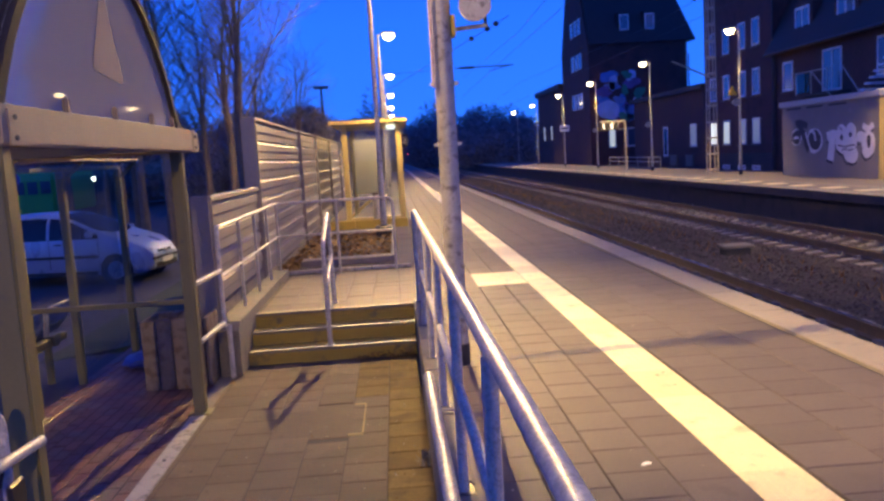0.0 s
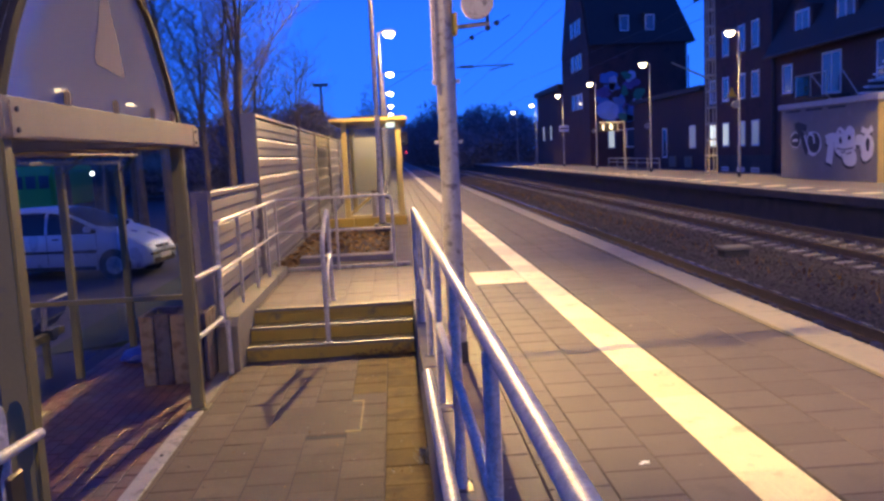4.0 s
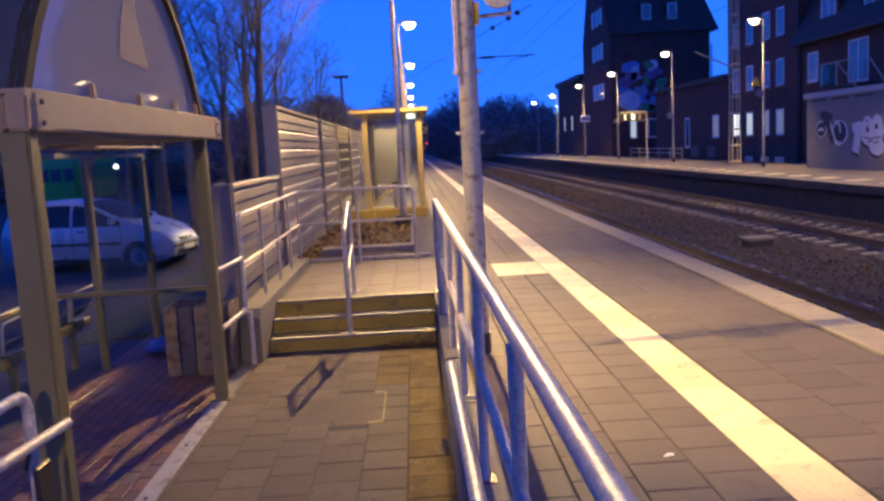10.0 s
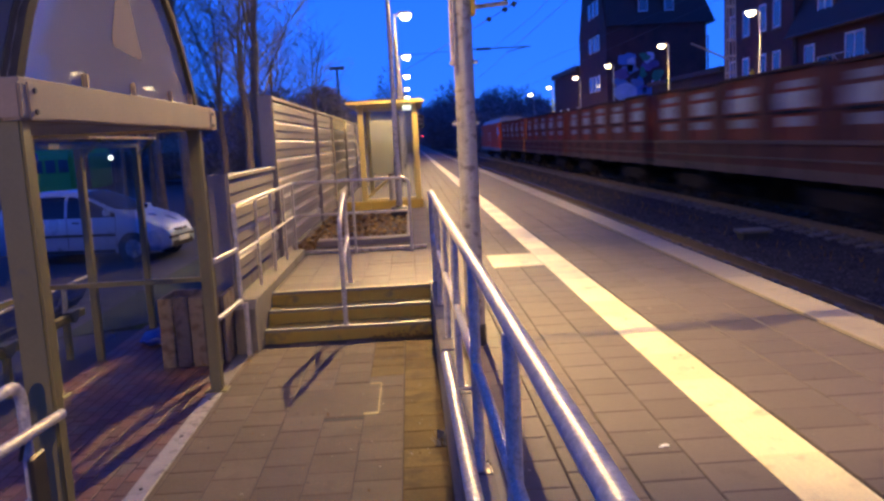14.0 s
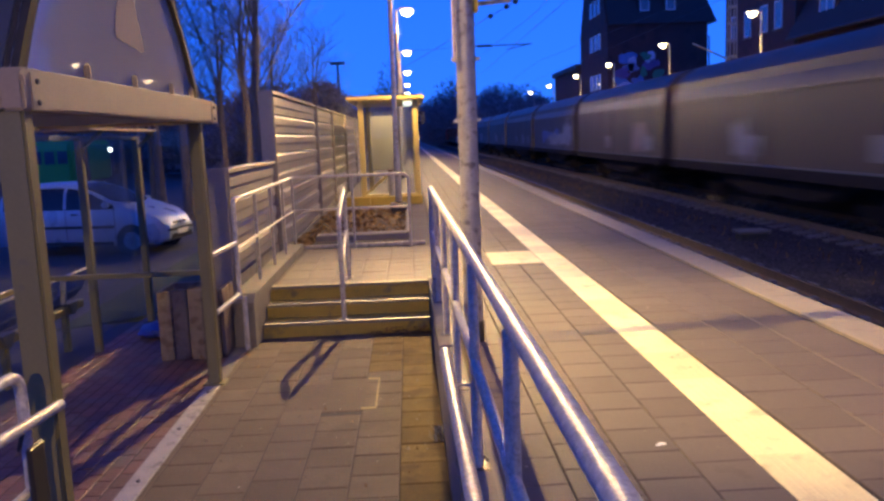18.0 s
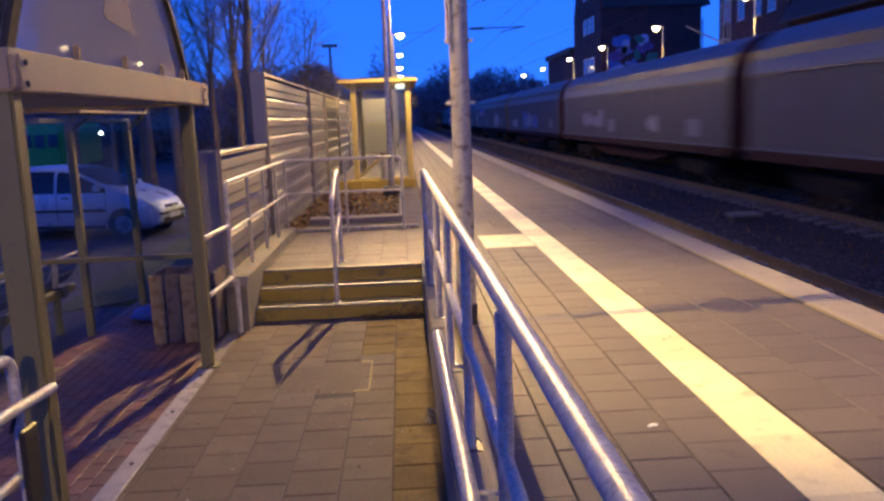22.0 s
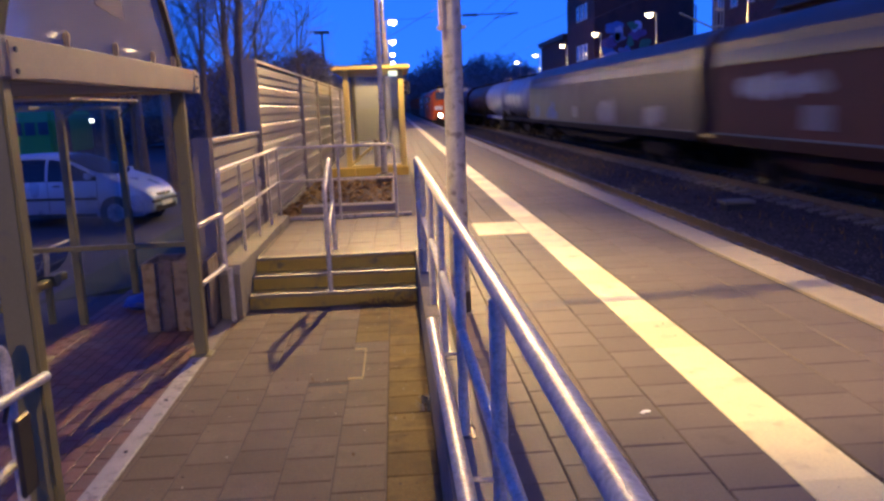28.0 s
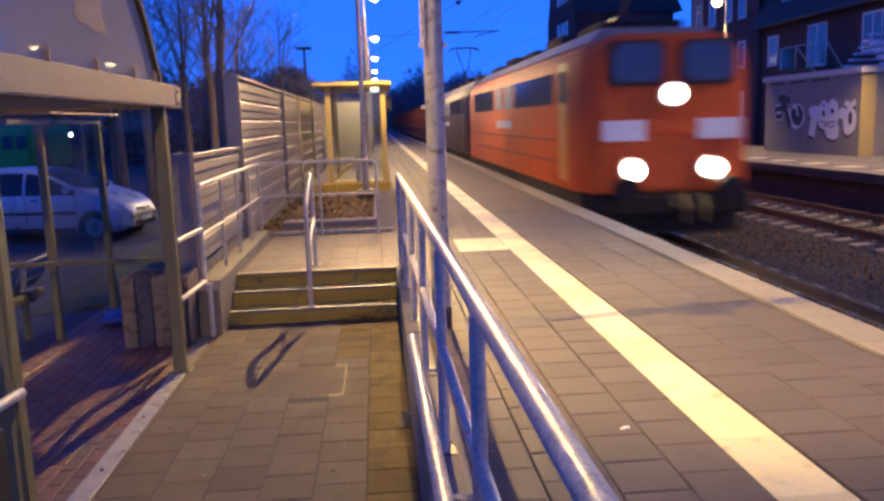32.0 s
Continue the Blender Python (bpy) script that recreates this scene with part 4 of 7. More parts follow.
# second wind screen with bench behind it
screen = thing("wind_screen", "olive framed glass wind screen with a narrow roof", "wind screen")
for x, y in ((-3.11, 7.72), (-3.02, 9.02)):
    part("post", bbox(x - 0.035, x + 0.035, y - 0.035, y + 0.035, LOW - 0.02, 1.62, 0.008), M_OLIVE, screen)
    part("strut", bar([(x, y, 1.52), (x + 0.22, y + 0.02, 1.70)], 0.018, 8), M_OLIVE, screen)
part("top_bar", bbox(-3.12, -3.02, 6.9, 9.15, 1.62, 1.66, 0.004), M_OLIVE, screen)
part("roof", bbox(-3.35, -2.83, 7.3, 9.2, 1.70, 1.725, 0.004), M_BEAM, screen)
ob = part("pane", pane(-3.07, -3.07, 7.76, 8.98, LOW + 0.15, 1.58), M_TINT, screen, "dusty glass pane")
ob.visible_shadow = False
part("back_post", bbox(-4.30, -4.24, 9.0, 9.06, LOW - 0.04, 1.62, 0.008), M_OLIVE, screen)
part("back_post", bbox(-4.30, -4.24, 6.9, 6.96, LOW - 0.04, 1.62, 0.008), M_OLIVE, screen)

bench = thing("waiting_bench", "dark wire-mesh waiting bench with pale tubular back hoops", "bench")
for k in range(3):
    y = 6.62 + 0.68 * k
    bm = bmesh.new()
    for j in range(15):
        u = y + 0.042 * j
        sweep(bm, [(-4.03, u, 0.01), (-3.95, u, -0.03), (-3.66, u, -0.02), (-3.56, u, 0.09), (-3.49, u, 0.27)], 0.007, 5)
    for px_, pz in ((-4.03, 0.01), (-3.93, -0.03), (-3.80, -0.025), (-3.66, -0.02), (-3.56, 0.09), (-3.53, 0.18)):
        sweep(bm, [(px_, y - 0.02, pz), (px_, y + 0.61, pz)], 0.009, 6)
    part("seat", bm, M_BENCH, bench, smooth=True)
    part("back_hoop", bar(bend([(-3.50, y - 0.01, 0.02), (-3.48, y - 0.01, 0.29), (-3.48, y + 0.60, 0.29), (-3.50, y + 0.60, 0.02)], 0.07), 0.014, 8), M_MAST, bench, "pale tubular hoop", smooth=True)
    part("seat_bracket", prism([(y + 0.20, -0.03), (y + 0.42, -0.03), (y + 0.34, -0.15), (y + 0.27, -0.15)], "x", -3.75, -3.55), M_BENCH, bench)
part("beam", bbox(-3.66, -3.58, 6.6, 8.6, -0.14, -0.06, 0.005), M_OLIVE, bench)
for y in (6.95, 8.20):
    part("leg", bbox(-3.65, -3.59, y - 0.03, y + 0.03, -0.62, -0.14, 0.004), M_OLIVE, bench)

planter = thing("timber_planter", "weathered grey timber box standing on the brick paving", "planter")
for k in range(4):
    x = -2.37 + 0.140 * k
    part("board", bbox(x + 0.004, x + 0.134, 7.24, 7.275, LOW, 0.225 + 0.012 * (k % 2), 0.006), M_WOOD, planter)
for k in range(3):
    y = 7.28 + 0.15 * k
    for x in (-1.81, -2.37):
        part("board", bbox(x, x + 0.035, y, y + 0.144, LOW, 0.22, 0.006), M_WOOD, planter)
part("back_board", bbox(-2.37, -1.78, 7.735, 7.765, LOW, 0.22, 0.006), M_WOOD, planter)
part("soil", bbox(-2.33, -1.82, 7.28, 7.73, LOW, 0.12, 0), M_SOIL, planter)
bag = thing("blue_bag", "crumpled blue plastic bag on the paving", "bag")
bm = bmesh.new()
bmesh.ops.create_icosphere(bm, subdivisions=3, radius=1.0)
for v in bm.verts:
    d = 1 + 0.25 * noise.noise(v.co * 2.3)
    v.co = Vector((-2.72 + v.co.x * 0.20 * d, 8.35 + v.co.y * 0.26 * d, LOW + max(-0.01, 0.05 + v.co.z * 0.07 * d)))
part("bag", bm, M_BAGBLUE, bag, smooth=True)

# ---- mast with loudspeaker ----
mast = thing("steel_mast", "weathered zinc steel mast with clamps and a loudspeaker bracket", "mast")
part("tube", bar([(0.425, 5.85, 0.0), (0.425, 5.85, 0.05), (0.425, 5.85, 3.4), (0.425, 5.85, 7.4)], [0.072, 0.072, 0.068, 0.058], 20), M_MAST, mast, smooth=True)
part("foot_sleeve", bar([(0.425, 5.85, 0.0), (0.425, 5.85, 0.16)], 0.079, 20), M_BLACK, mast, "black protective sleeve", smooth=True)
for z in (0.93, 1.64, 2.075, 2.46, 2.62, 2.32):
    part("clamp", bar([(0.425, 5.85, z - 0.014), (0.425, 5.85, z + 0.014)], 0.076 if z < 2.2 else 0.0715, 20), M_MAST, mast, smooth=True)
    if z in (1.64, 2.075):
        for s in (-1, 1):
            part("lug", bbox(0.425 + s * 0.085 - 0.016, 0.425 + s * 0.085 + 0.016, 5.83, 5.87, z - 0.012, z + 0.012, 0.003), M_GALV, mast)
part("conduit", bar([(0.345, 5.80, 2.05), (0.345, 5.80, 7.0)], 0.013, 8), M_GALV, mast, "thin cable conduit", smooth=True)
part("bracket_plate", bbox(0.492, 0.522, 5.79, 5.91, 2.40, 2.55, 0.006), M_YELLOW, mast, "yellowish bracket plate")
part("bracket_arm", bar([(0.52, 5.85, 2.455), (0.76, 5.85, 2.475)], 0.016, 10), M_MAST, mast, smooth=True)
horn = part("loudspeaker", bar([(0.66, 5.70, 2.60), (0.66, 5.78, 2.60), (0.66, 5.95, 2.60), (0.66, 6.02, 2.60)], [0.115, 0.11, 0.075, 0.03], 18), M_MAST, mast, "grey horn loudspeaker", smooth=True)
part("speaker_stem", bar([(0.745, 5.85, 2.47), (0.745, 5.85, 2.54), (0.70, 5.85, 2.58)], 0.012, 8), M_DARKSTEEL, mast)

# ---- platform lamps ----
def platform_lamp(x, y, z0, head, watts, label):
    t = thing("platform_lamp", label, "street lamp", "platform lamps", pose(x, y, z0))
    s = 1 if head > 0 else -1
    h = 6.1 - z0
    part("pole", bar([(0, 0, 0), (0, 0, 1.2), (0, 0, 1.25), (0, 0, 5.4), (0, 0, h)], [0.062, 0.062, 0.05, 0.045, 0.038], 14), M_MAST, t, smooth=True)
    part("base_sleeve", bar([(0, 0, 0), (0, 0, 0.22)], 0.078, 14), M_BLACK, t, smooth=True)
    part("arm", bar([(0, 0, h - 0.06), (s * 0.18, 0, h + 0.02)], 0.028, 10), M_MAST, t, smooth=True)
    bm = bmesh.new()
    extrude_outline(bm, [(s * 0.10, h + 0.0), (s * 0.16, h + 0.09), (s * 0.55, h + 0.075), (s * 0.68, h - 0.0), (s * 0.64, h - 0.02), (s * 0.12, h - 0.02)], "y", -0.13, 0.13)
    bmesh.ops.bevel(bm, geom=list(bm.edges), offset=0.015, segments=2, affect="EDGES")
    part("housing", bm, M_MAST, t, smooth=True)
    bm = bmesh.new()
    bmesh.ops.create_uvsphere(bm, u_segments=16, v_segments=8, radius=1.0)
    for v in bm.verts:
        v.co = Vector((s * 0.40 + v.co.x * 0.21, v.co.y * 0.17, h - 0.025 + v.co.z * (0.20 if v.co.z < 0 else 0.004)))
    part("lens", bm, M_LAMPGLOW if s > 0 else M_LAMPFAR, t, "glowing lamp lens", smooth=True)
    if watts:
        if s > 0:      # twin reflectors throwing along the platform
            lamp_light(x + 0.70, y, z0 + h - 0.60, watts, 5, -69, 68, 1.0)
            lamp_light(x + 0.70, y, z0 + h - 0.60, watts, 5, 69, 68, 1.0)
            lamp_light(x + 0.45, y, z0 + h - 0.40, watts * 0.20, 20, 0, 126, 0.5)
        else:
            lamp_light(x - 0.40, y, z0 + h - 0.30, watts, 23, 0, 112, 0.5)
    return t


for k, y in enumerate((16.2, 30.0, 44.5, 58.0, 72.0, 86.0)):
    platform_lamp(-0.25, y, 0.02 if k == 0 else 0.0, 1, (1.0, 0.45, 0.4, 0.4, 0, 0)[k] * NEAR_LAMP_WATTS, "zinc lamp post with a glowing sodium head on the platform")
base = thing("lamp_base_box", "dark cable box at the foot of the lamp post", "cable box")
part("box", bbox(-0.42, -0.08, 16.0, 16.4, 0.0, 0.22, 0.02), M_BLACK, base)
opp_y = [11.0, 22.2, 33.4, 45.1, 57.2, 68.3, 81.1, 93.5]
for k, y in enumerate(opp_y):
    platform_lamp(14.8, y, 0.0, -1, FAR_LAMP_WATTS if k < 7 else 0, "zinc lamp post with a glowing sodium head on the opposite platform")
for y in (-2.0, -13.2):
    platform_lamp(14.8, y, 0.0, -1, FAR_LAMP_WATTS * 1.3, "zinc lamp post with a glowing sodium head on the opposite platform")

platform_lamp(-0.25, -13.0, 0.0, 1, NEAR_LAMP_WATTS * 0.42, "zinc lamp post with a glowing sodium head on the platform")


def forecourt_lamp(x, y, z0, watts):
    """A street lamp behind the bus shelter; its light throws the mast's shadow over the platform."""
    t = thing("street_lamp", "tall zinc street lamp beside the bus shelter forecourt", "street lamp", m=pose(x, y, z0))
    part("pole", bar([(0, 0, 0), (0, 0, 1.2), (0, 0, 1.25), (0, 0, 9.8)], [0.08, 0.08, 0.065, 0.045], 12), M_MAST, t, smooth=True)
    part("arm", bar([(0, 0, 9.75), (1.0, 0, 9.95)], 0.03, 8), M_MAST, t, smooth=True)
    part("housing", bbox(0.85, 1.55, -0.14, 0.14, 9.92, 10.02, 0.03, 2), M_MAST, t)
    part("lens", bbox(0.92, 1.48, -0.11, 0.11, 9.87, 9.916, 0.01), M_LAMPFAR, t, "glowing lamp lens")
    lamp_light(x + 1.2, y, z0 + 9.75, watts, -36, 0, 30, 0.7)


forecourt_lamp(-5.2, 5.42, CAR_Z, 9500.0)
# ---- waiting shelter on the platform ----
ws = thing("platform_shelter", "ochre framed glass waiting shelter with a flat roof", "shelter")
SY0, SY1, SX0, SX1 = 19.5, 23.5, -1.12, 0.19
for x, y in ((SX0, SY0), (SX1, SY0), (SX0, SY1), (SX1, SY1)):
    part("post", bbox(x - 0.065, x + 0.065, y - 0.065, y + 0.065, 0.0, 2.42, 0.01), M_SHELTER, ws)
part("roof", bbox(-1.45, 0.42, 19.2, 23.8, 2.42, 2.50, 0.015), M_SHELTER, ws)
part("roof_panel", bbox(-1.40, 0.37, 19.25, 23.75, 2.50, 2.53, 0), M_ROOF, ws)
part("base_rail", bbox(SX0, SX1, 19.42, 19.56, 0.0, 0.17, 0.01), M_SHELTER, ws)
for name, b in (("front_pane", (SX0 + 0.07, SX1 - 0.07, 19.49, 19.49, 0.20, 2.36)), ("side_pane", (SX0, SX0, 19.57, 23.43, 0.20, 2.36)),
                ("back_pane", (SX0 + 0.07, SX1 - 0.07, 23.49, 23.49, 0.20, 2.36))):
    ob = part(name, pane(*b), M_TINT, ws, "dusty glass pane")
    ob.visible_shadow = False
part("notice_board", bbox(-0.92, -0.32, 19.53, 19.57, 0.75, 2.05, 0.01), M_NOTICE, ws, "grey notice board")
part("shelter_light", bbox(-0.10, 0.12, 20.2, 21.6, 2.34, 2.40, 0.01), M_LITWHITE, ws, "glowing ceiling light")
part("rear_light", bbox(-0.86, -0.80, 21.4, 21.44, 0.9, 1.7, 0.01), M_LITDIM, ws)
part("diagonal", bar([(SX0 + 0.05, 19.45, 0.20), (-0.55, 19.45, 0.62)], 0.03, 8), M_SHELTER, ws)
# the yellow of the lamplight on this kerb is put into its colour
bed_kerb = thing("bed_kerb", "concrete kerb coloured in lamplit yellow-brown in front of the platform shelter", "kerb")
for k in range(3):
    part("kerb_stone", bbox(-1.52 + 0.60 * k, -0.93 + 0.60 * k, 18.30, 18.46, 0.0, 0.20, 0.012), M_STEP, bed_kerb)
bin_ = thing("litter_bin", "grey round litter bin beside the shelter", "bin")
part("bin", bar([(-0.42, 18.8, 0.0), (-0.42, 18.8, 0.75)], [0.09, 0.10], 14), M_MAST, bin_, smooth=True)
part("rim", bar([(-0.42, 18.8, 0.75), (-0.42, 18.8, 0.79)], 0.105, 14), M_LOCODARKRED, bin_)

plat_sign = thing("platform_number_sign", "dark blue platform number sign with a white figure two", "sign")
part("board", bbox(0.20, 0.50, 24.0, 24.08, 1.88, 2.26, 0.01), M_BOARD, plat_sign)


def lettering(text, size, m, parent, material, name="lettering"):
    cu = bpy.data.curves.new(name, "FONT")
    cu.body, cu.size, cu.extrude, cu.align_x, cu.align_y = text, size, 0.003, "CENTER", "CENTER"
    tmp = bpy.data.objects.new("tmp", cu)
    me = bpy.data.meshes.new_from_object(tmp)
    bpy.data.objects.remove(tmp)
    me.materials.clear()
    me.materials.append(material)
    ob = new(name, me)
    ob.parent = parent
    ob.matrix_basis = m
    return ob


lettering("2", 0.27, pose(0.38, 23.993, 2.07, 90, 0, 0), plat_sign, M_SIGNDIM)
part("hanger", bar([(0.35, 24.04, 2.24), (0.35, 24.04, 2.46), (0.35, 23.7, 2.46)], 0.015, 8), M_MAST, plat_sign)

# ---- signals far down the line ----
for x, z, mat_, lab in ((5.7, 3.0, M_RED_SIG, "red"), (11.2, 3.6, M_GREEN_SIG, "green")):
    sg = thing("railway_signal", "distant railway signal showing %s" % lab, "signal", "signals down the line")
    part("mast", bar([(x, 300.4, -1.3), (x, 300.4, z + 0.9)], 0.12, 8), M_DARKSTEEL, sg)
    part("screen", bbox(x - 0.6, x + 0.6, 300.2, 300.3, z - 0.9, z + 0.9, 0), M_BLACK, sg)
    part("light", bar([(x, 300.2, z), (x, 300.1, z)], 0.42, 12), mat_, sg, "glowing %s light" % lab)
lit_hut = thing("lit_trackside_hut", "small pale hut with a self-glowing wall beside the far line", "hut")
# the wall itself emits, standing in for light falling on it
part("wall", bbox(11.6, 15.5, 150, 153, -0.2, 1.1, 0), M_LITDIM, lit_hut)
part("roof", bbox(11.4, 15.7, 149.8, 153.2, 1.1, 1.3, 0), M_ROOF, lit_hut)
for x, y, z, s in ((7.6, 118, 0.3, 0.5), (9.8, 130, -0.3, 0.4)):
    bd = thing("track_board", "small pale track-side board on a post", "sign")
    part("board", bbox(x - s, x + s, y, y + 0.06, z, z + 2 * s, 0), M_LOCOROOF if z > 0 else M_YELLOW, bd)
    part("post", bar([(x, y + 0.1, -1.3), (x, y + 0.1, z)], 0.06, 6), M_DARKSTEEL, bd)

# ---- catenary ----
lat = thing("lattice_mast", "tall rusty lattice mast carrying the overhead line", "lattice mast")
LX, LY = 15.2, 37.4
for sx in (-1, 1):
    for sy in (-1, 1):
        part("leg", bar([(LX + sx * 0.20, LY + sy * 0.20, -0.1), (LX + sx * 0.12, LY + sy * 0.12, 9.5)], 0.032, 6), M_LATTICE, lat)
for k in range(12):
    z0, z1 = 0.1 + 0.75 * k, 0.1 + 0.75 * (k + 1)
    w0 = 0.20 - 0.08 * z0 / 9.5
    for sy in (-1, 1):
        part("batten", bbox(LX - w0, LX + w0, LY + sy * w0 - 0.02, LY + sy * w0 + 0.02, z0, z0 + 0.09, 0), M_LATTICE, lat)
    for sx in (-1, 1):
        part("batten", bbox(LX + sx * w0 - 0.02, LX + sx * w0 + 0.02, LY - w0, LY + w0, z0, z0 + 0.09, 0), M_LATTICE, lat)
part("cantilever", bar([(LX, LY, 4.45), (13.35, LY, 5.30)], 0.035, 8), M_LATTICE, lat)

cant = thing("catenary_bracket", "overhead line bracket with dark insulators", "catenary bracket")
part("arm", bar([(5.1, 60.0, 7.90), (9.4, 60.0, 7.94)], 0.04, 6), M_DARKSTEEL, cant)
part("insulator", bar([(5.4, 60.0, 7.90), (6.4, 60.0, 7.91)], 0.09, 8), M_DARKSTEEL, cant)
part("dropper", bar([(9.2, 60, 7.94), (7.6, 60, 7.6)], 0.03, 6), M_DARKSTEEL, cant)
part("mast", bar([(-0.55, 60.0, -1.0), (-0.55, 60.0, 9.0)], 0.12, 8), M_DARKSTEEL, cant)
part("mast_arm", bar([(-0.55, 60.0, 7.7), (5.1, 60.0, 7.90)], 0.012, 6), M_DARKSTEEL, cant)
wire = thing("stay_wire", "dark stay wire with round insulators crossing the sky", "wire")
WA, WB = Vector((3.80, 30.0, 6.10)), Vector((-0.08, 50.0, 5.72))
part("wire", bar([WA + (WA - WB) * 0.12, WA, WB, WB + (WB - WA) * 0.35], 0.012, 6), M_BLACK, wire)
for t in (0.0, -0.05, 0.10):
    p = WA + (WB - WA) * t
    part("insulator", bar([p - Vector((0, 0, 0.10)), p, p + Vector((0, 0, 0.09))], [0.03, 0.12, 0.03], 10), M_BLACK, wire)
for tx in (TRACK_1, TRACK_2):
    cw = thing("contact_wire", "thin overhead contact wire above the track", "wire", "overhead wires")
    part("contact", bar([(tx, -100, 5.4), (tx, 60, 5.4), (tx, 400, 5.4)], 0.007, 5), M_DARKSTEEL, cw)
    part("messenger", bar([(tx, -100, 6.2), (tx, 0, 6.6), (tx, 30, 5.9), (tx, 60, 6.7), (tx, 100, 5.9), (tx, 400, 6.3)], 0.007, 5), M_DARKSTEEL, cw)

flood = thing("floodlight_mast", "distant unlit floodlight mast behind the trees", "floodlight")
part("pole", bar([(-8.2, 100, -0.5), (-8.2, 100, 10.6)], 0.13, 8), M_DARKSTEEL, flood)
part("head", bbox(-9.1, -7.3, 99.8, 100.2, 10.5, 10.85, 0), M_DARKSTEEL, flood)

# ---- buildings behind the opposite platform ----
def window(parent, face, u, z0, z1, w, at, pane, bars=1, label="", sill=True):
    """A window in a wall: face 'x' looks to -x at x=at (u along y), face 'y' looks to -y at y=at (u along x)."""
    def b(u0, u1, d0, d1, a, c, bev=0.0):
        return bbox(at + d0, at + d1, u0, u1, a, c, bev) if face == "x" else bbox(u0, u1, at + d0, at + d1, a, c, bev)
    fr = 0.09
    win = part("window", b(u - w / 2, u + w / 2, -0.02, 0.05, z0, z0 + fr), M_WHITEFRAME, parent, label)
    part("frame", b(u - w / 2, u + w / 2, -0.02, 0.05, z1 - fr, z1), M_WHITEFRAME, win)
    for s in (-1, 1):
        c = u + s * (w / 2 - fr / 2)
        part("frame", b(c - fr / 2, c + fr / 2, -0.02, 0.05, z0 + fr, z1 - fr), M_WHITEFRAME, win)
    for k in range(1, bars):
        c = u - w / 2 + w * k / bars
        part("mullion", b(c - 0.05, c + 0.05, -0.015, 0.05, z0 + fr, z1 - fr), M_WHITEFRAME, win)
    part("pane", b(u - w / 2 + fr, u + w / 2 - fr, -0.010, 0.02, z0 + fr, z1 - fr), pane, win)
    if sill:
        part("sill", b(u - w / 2 - 0.06, u + w / 2 + 0.06, -0.10, 0.0, z0 - 0.07, z0 - 0.003), M_CONC, win)
    return win


FX = 18.6
hb = thing("brick_apartment_house", "tall dark red brick apartment house with white-framed windows", "house")
part("wall", bbox(FX, FX + 11, 38.2, 46.7, -0.2, 9.9, 0), M_WALLBRICK, hb)
part("gable_wall", prism([(38.2, 9.9), (46.7, 9.9), (46.7, 10.4), (42.4, 13.5), (38.2, 10.4)], "x", FX + 0.02, FX + 11), M_WALLBRICK, hb)
part("roof", prism([(FX - 0.45, 9.9), (FX + 5.5, 14.6), (FX + 11.45, 9.9), (FX + 11.45, 9.7), (FX + 5.5, 14.3), (FX - 0.45, 9.7)], "y", 37.9, 47.1), M_ROOF, hb)
part("gutter", bar([(FX - 0.42, 37.9, 9.72), (FX - 0.42, 47.1, 9.72)], 0.07, 8), M_DARKSTEEL, hb)
part("downpipe", bar([(FX - 0.08, 38.1, -0.1), (FX - 0.08, 38.1, 9.7)], 0.05, 8), M_DARKSTEEL, hb)
part("plinth", bbox(FX - 0.05, FX, 38.2, 46.7, -0.2, 0.75, 0), M_CONC_DARK, hb)
for row, (a, b) in enumerate(((1.24, 2.55), (3.70, 5.03), (6.14, 7.52))):
    for col, u in enumerate((43.68, 41.66, 40.05)):
        pane = M_PANE
        if row == 0:
            pane = (M_CURTAIN, M_LITDIM, M_LITDIM)[col]
        window(hb, "x", u, a, b, 0.86, FX, pane)
    window(hb, "x", 45.45, a, b, 0.82, FX, M_LITWHITE if row == 0 else M_PANE, 1 + (row == 0), "brightly lit window" if row == 0 else "")
window(hb, "x", 39.05, 8.7, 9.6, 0.6, FX, M_PANE, sill=False)
for u in (43.7, 41.7, 40.0):
    window(hb, "x", u, -0.12, 0.12, 0.9, FX - 0.05, M_PANE, sill=False)

hc = thing("brick_terrace_house", "dark brick house with steep tiled roof, dormers and a small balcony", "house")
part("wall", bbox(FX, FX + 10, 22.0, 38.15, -0.2, 5.45, 0), M_WALLBRICK2, hc)
part("roof", prism([(FX - 0.5, 5.40), (FX + 1.2, 8.6), (FX + 5.0, 12.0), (FX + 10.4, 5.4)], "y", 21.8, 38.17), M_ROOF, hc)
part("gutter", bar([(FX - 0.52, 21.8, 5.38), (FX - 0.52, 38.1, 5.38)], 0.07, 8), M_DARKSTEEL, hc)
part("downpipe", bar([(FX - 0.09, 37.9, -0.1), (FX - 0.09, 37.9, 5.35)], 0.05, 8), M_DARKSTEEL, hc)
for u in (35.45, 32.0, 28.2, 25.0):
    dm = part("dormer", prism([(u - 0.85, 5.75), (u + 0.85, 5.75), (u + 0.85, 7.30), (u, 7.62), (u - 0.85, 7.30)], "x", FX + 0.02, FX + 2.4), M_WALLBRICK2, hc)
    window(hc, "x", u, 5.88, 7.20, 1.25, FX + 0.015, M_PANE, 2)
window(hc, "x", 36.75, 3.60, 4.95, 0.96, FX, M_PANE)
window(hc, "x", 33.0, 3.30, 5.08, 1.5, FX, M_PANE, 2, "balcony door window", sill=False)
window(hc, "x", 29.2, 3.60, 5.08, 1.3, FX, M_PANE, 2)
window(hc, "x", 26.0, 3.60, 5.08, 1.2, FX, M_PANE, 2)
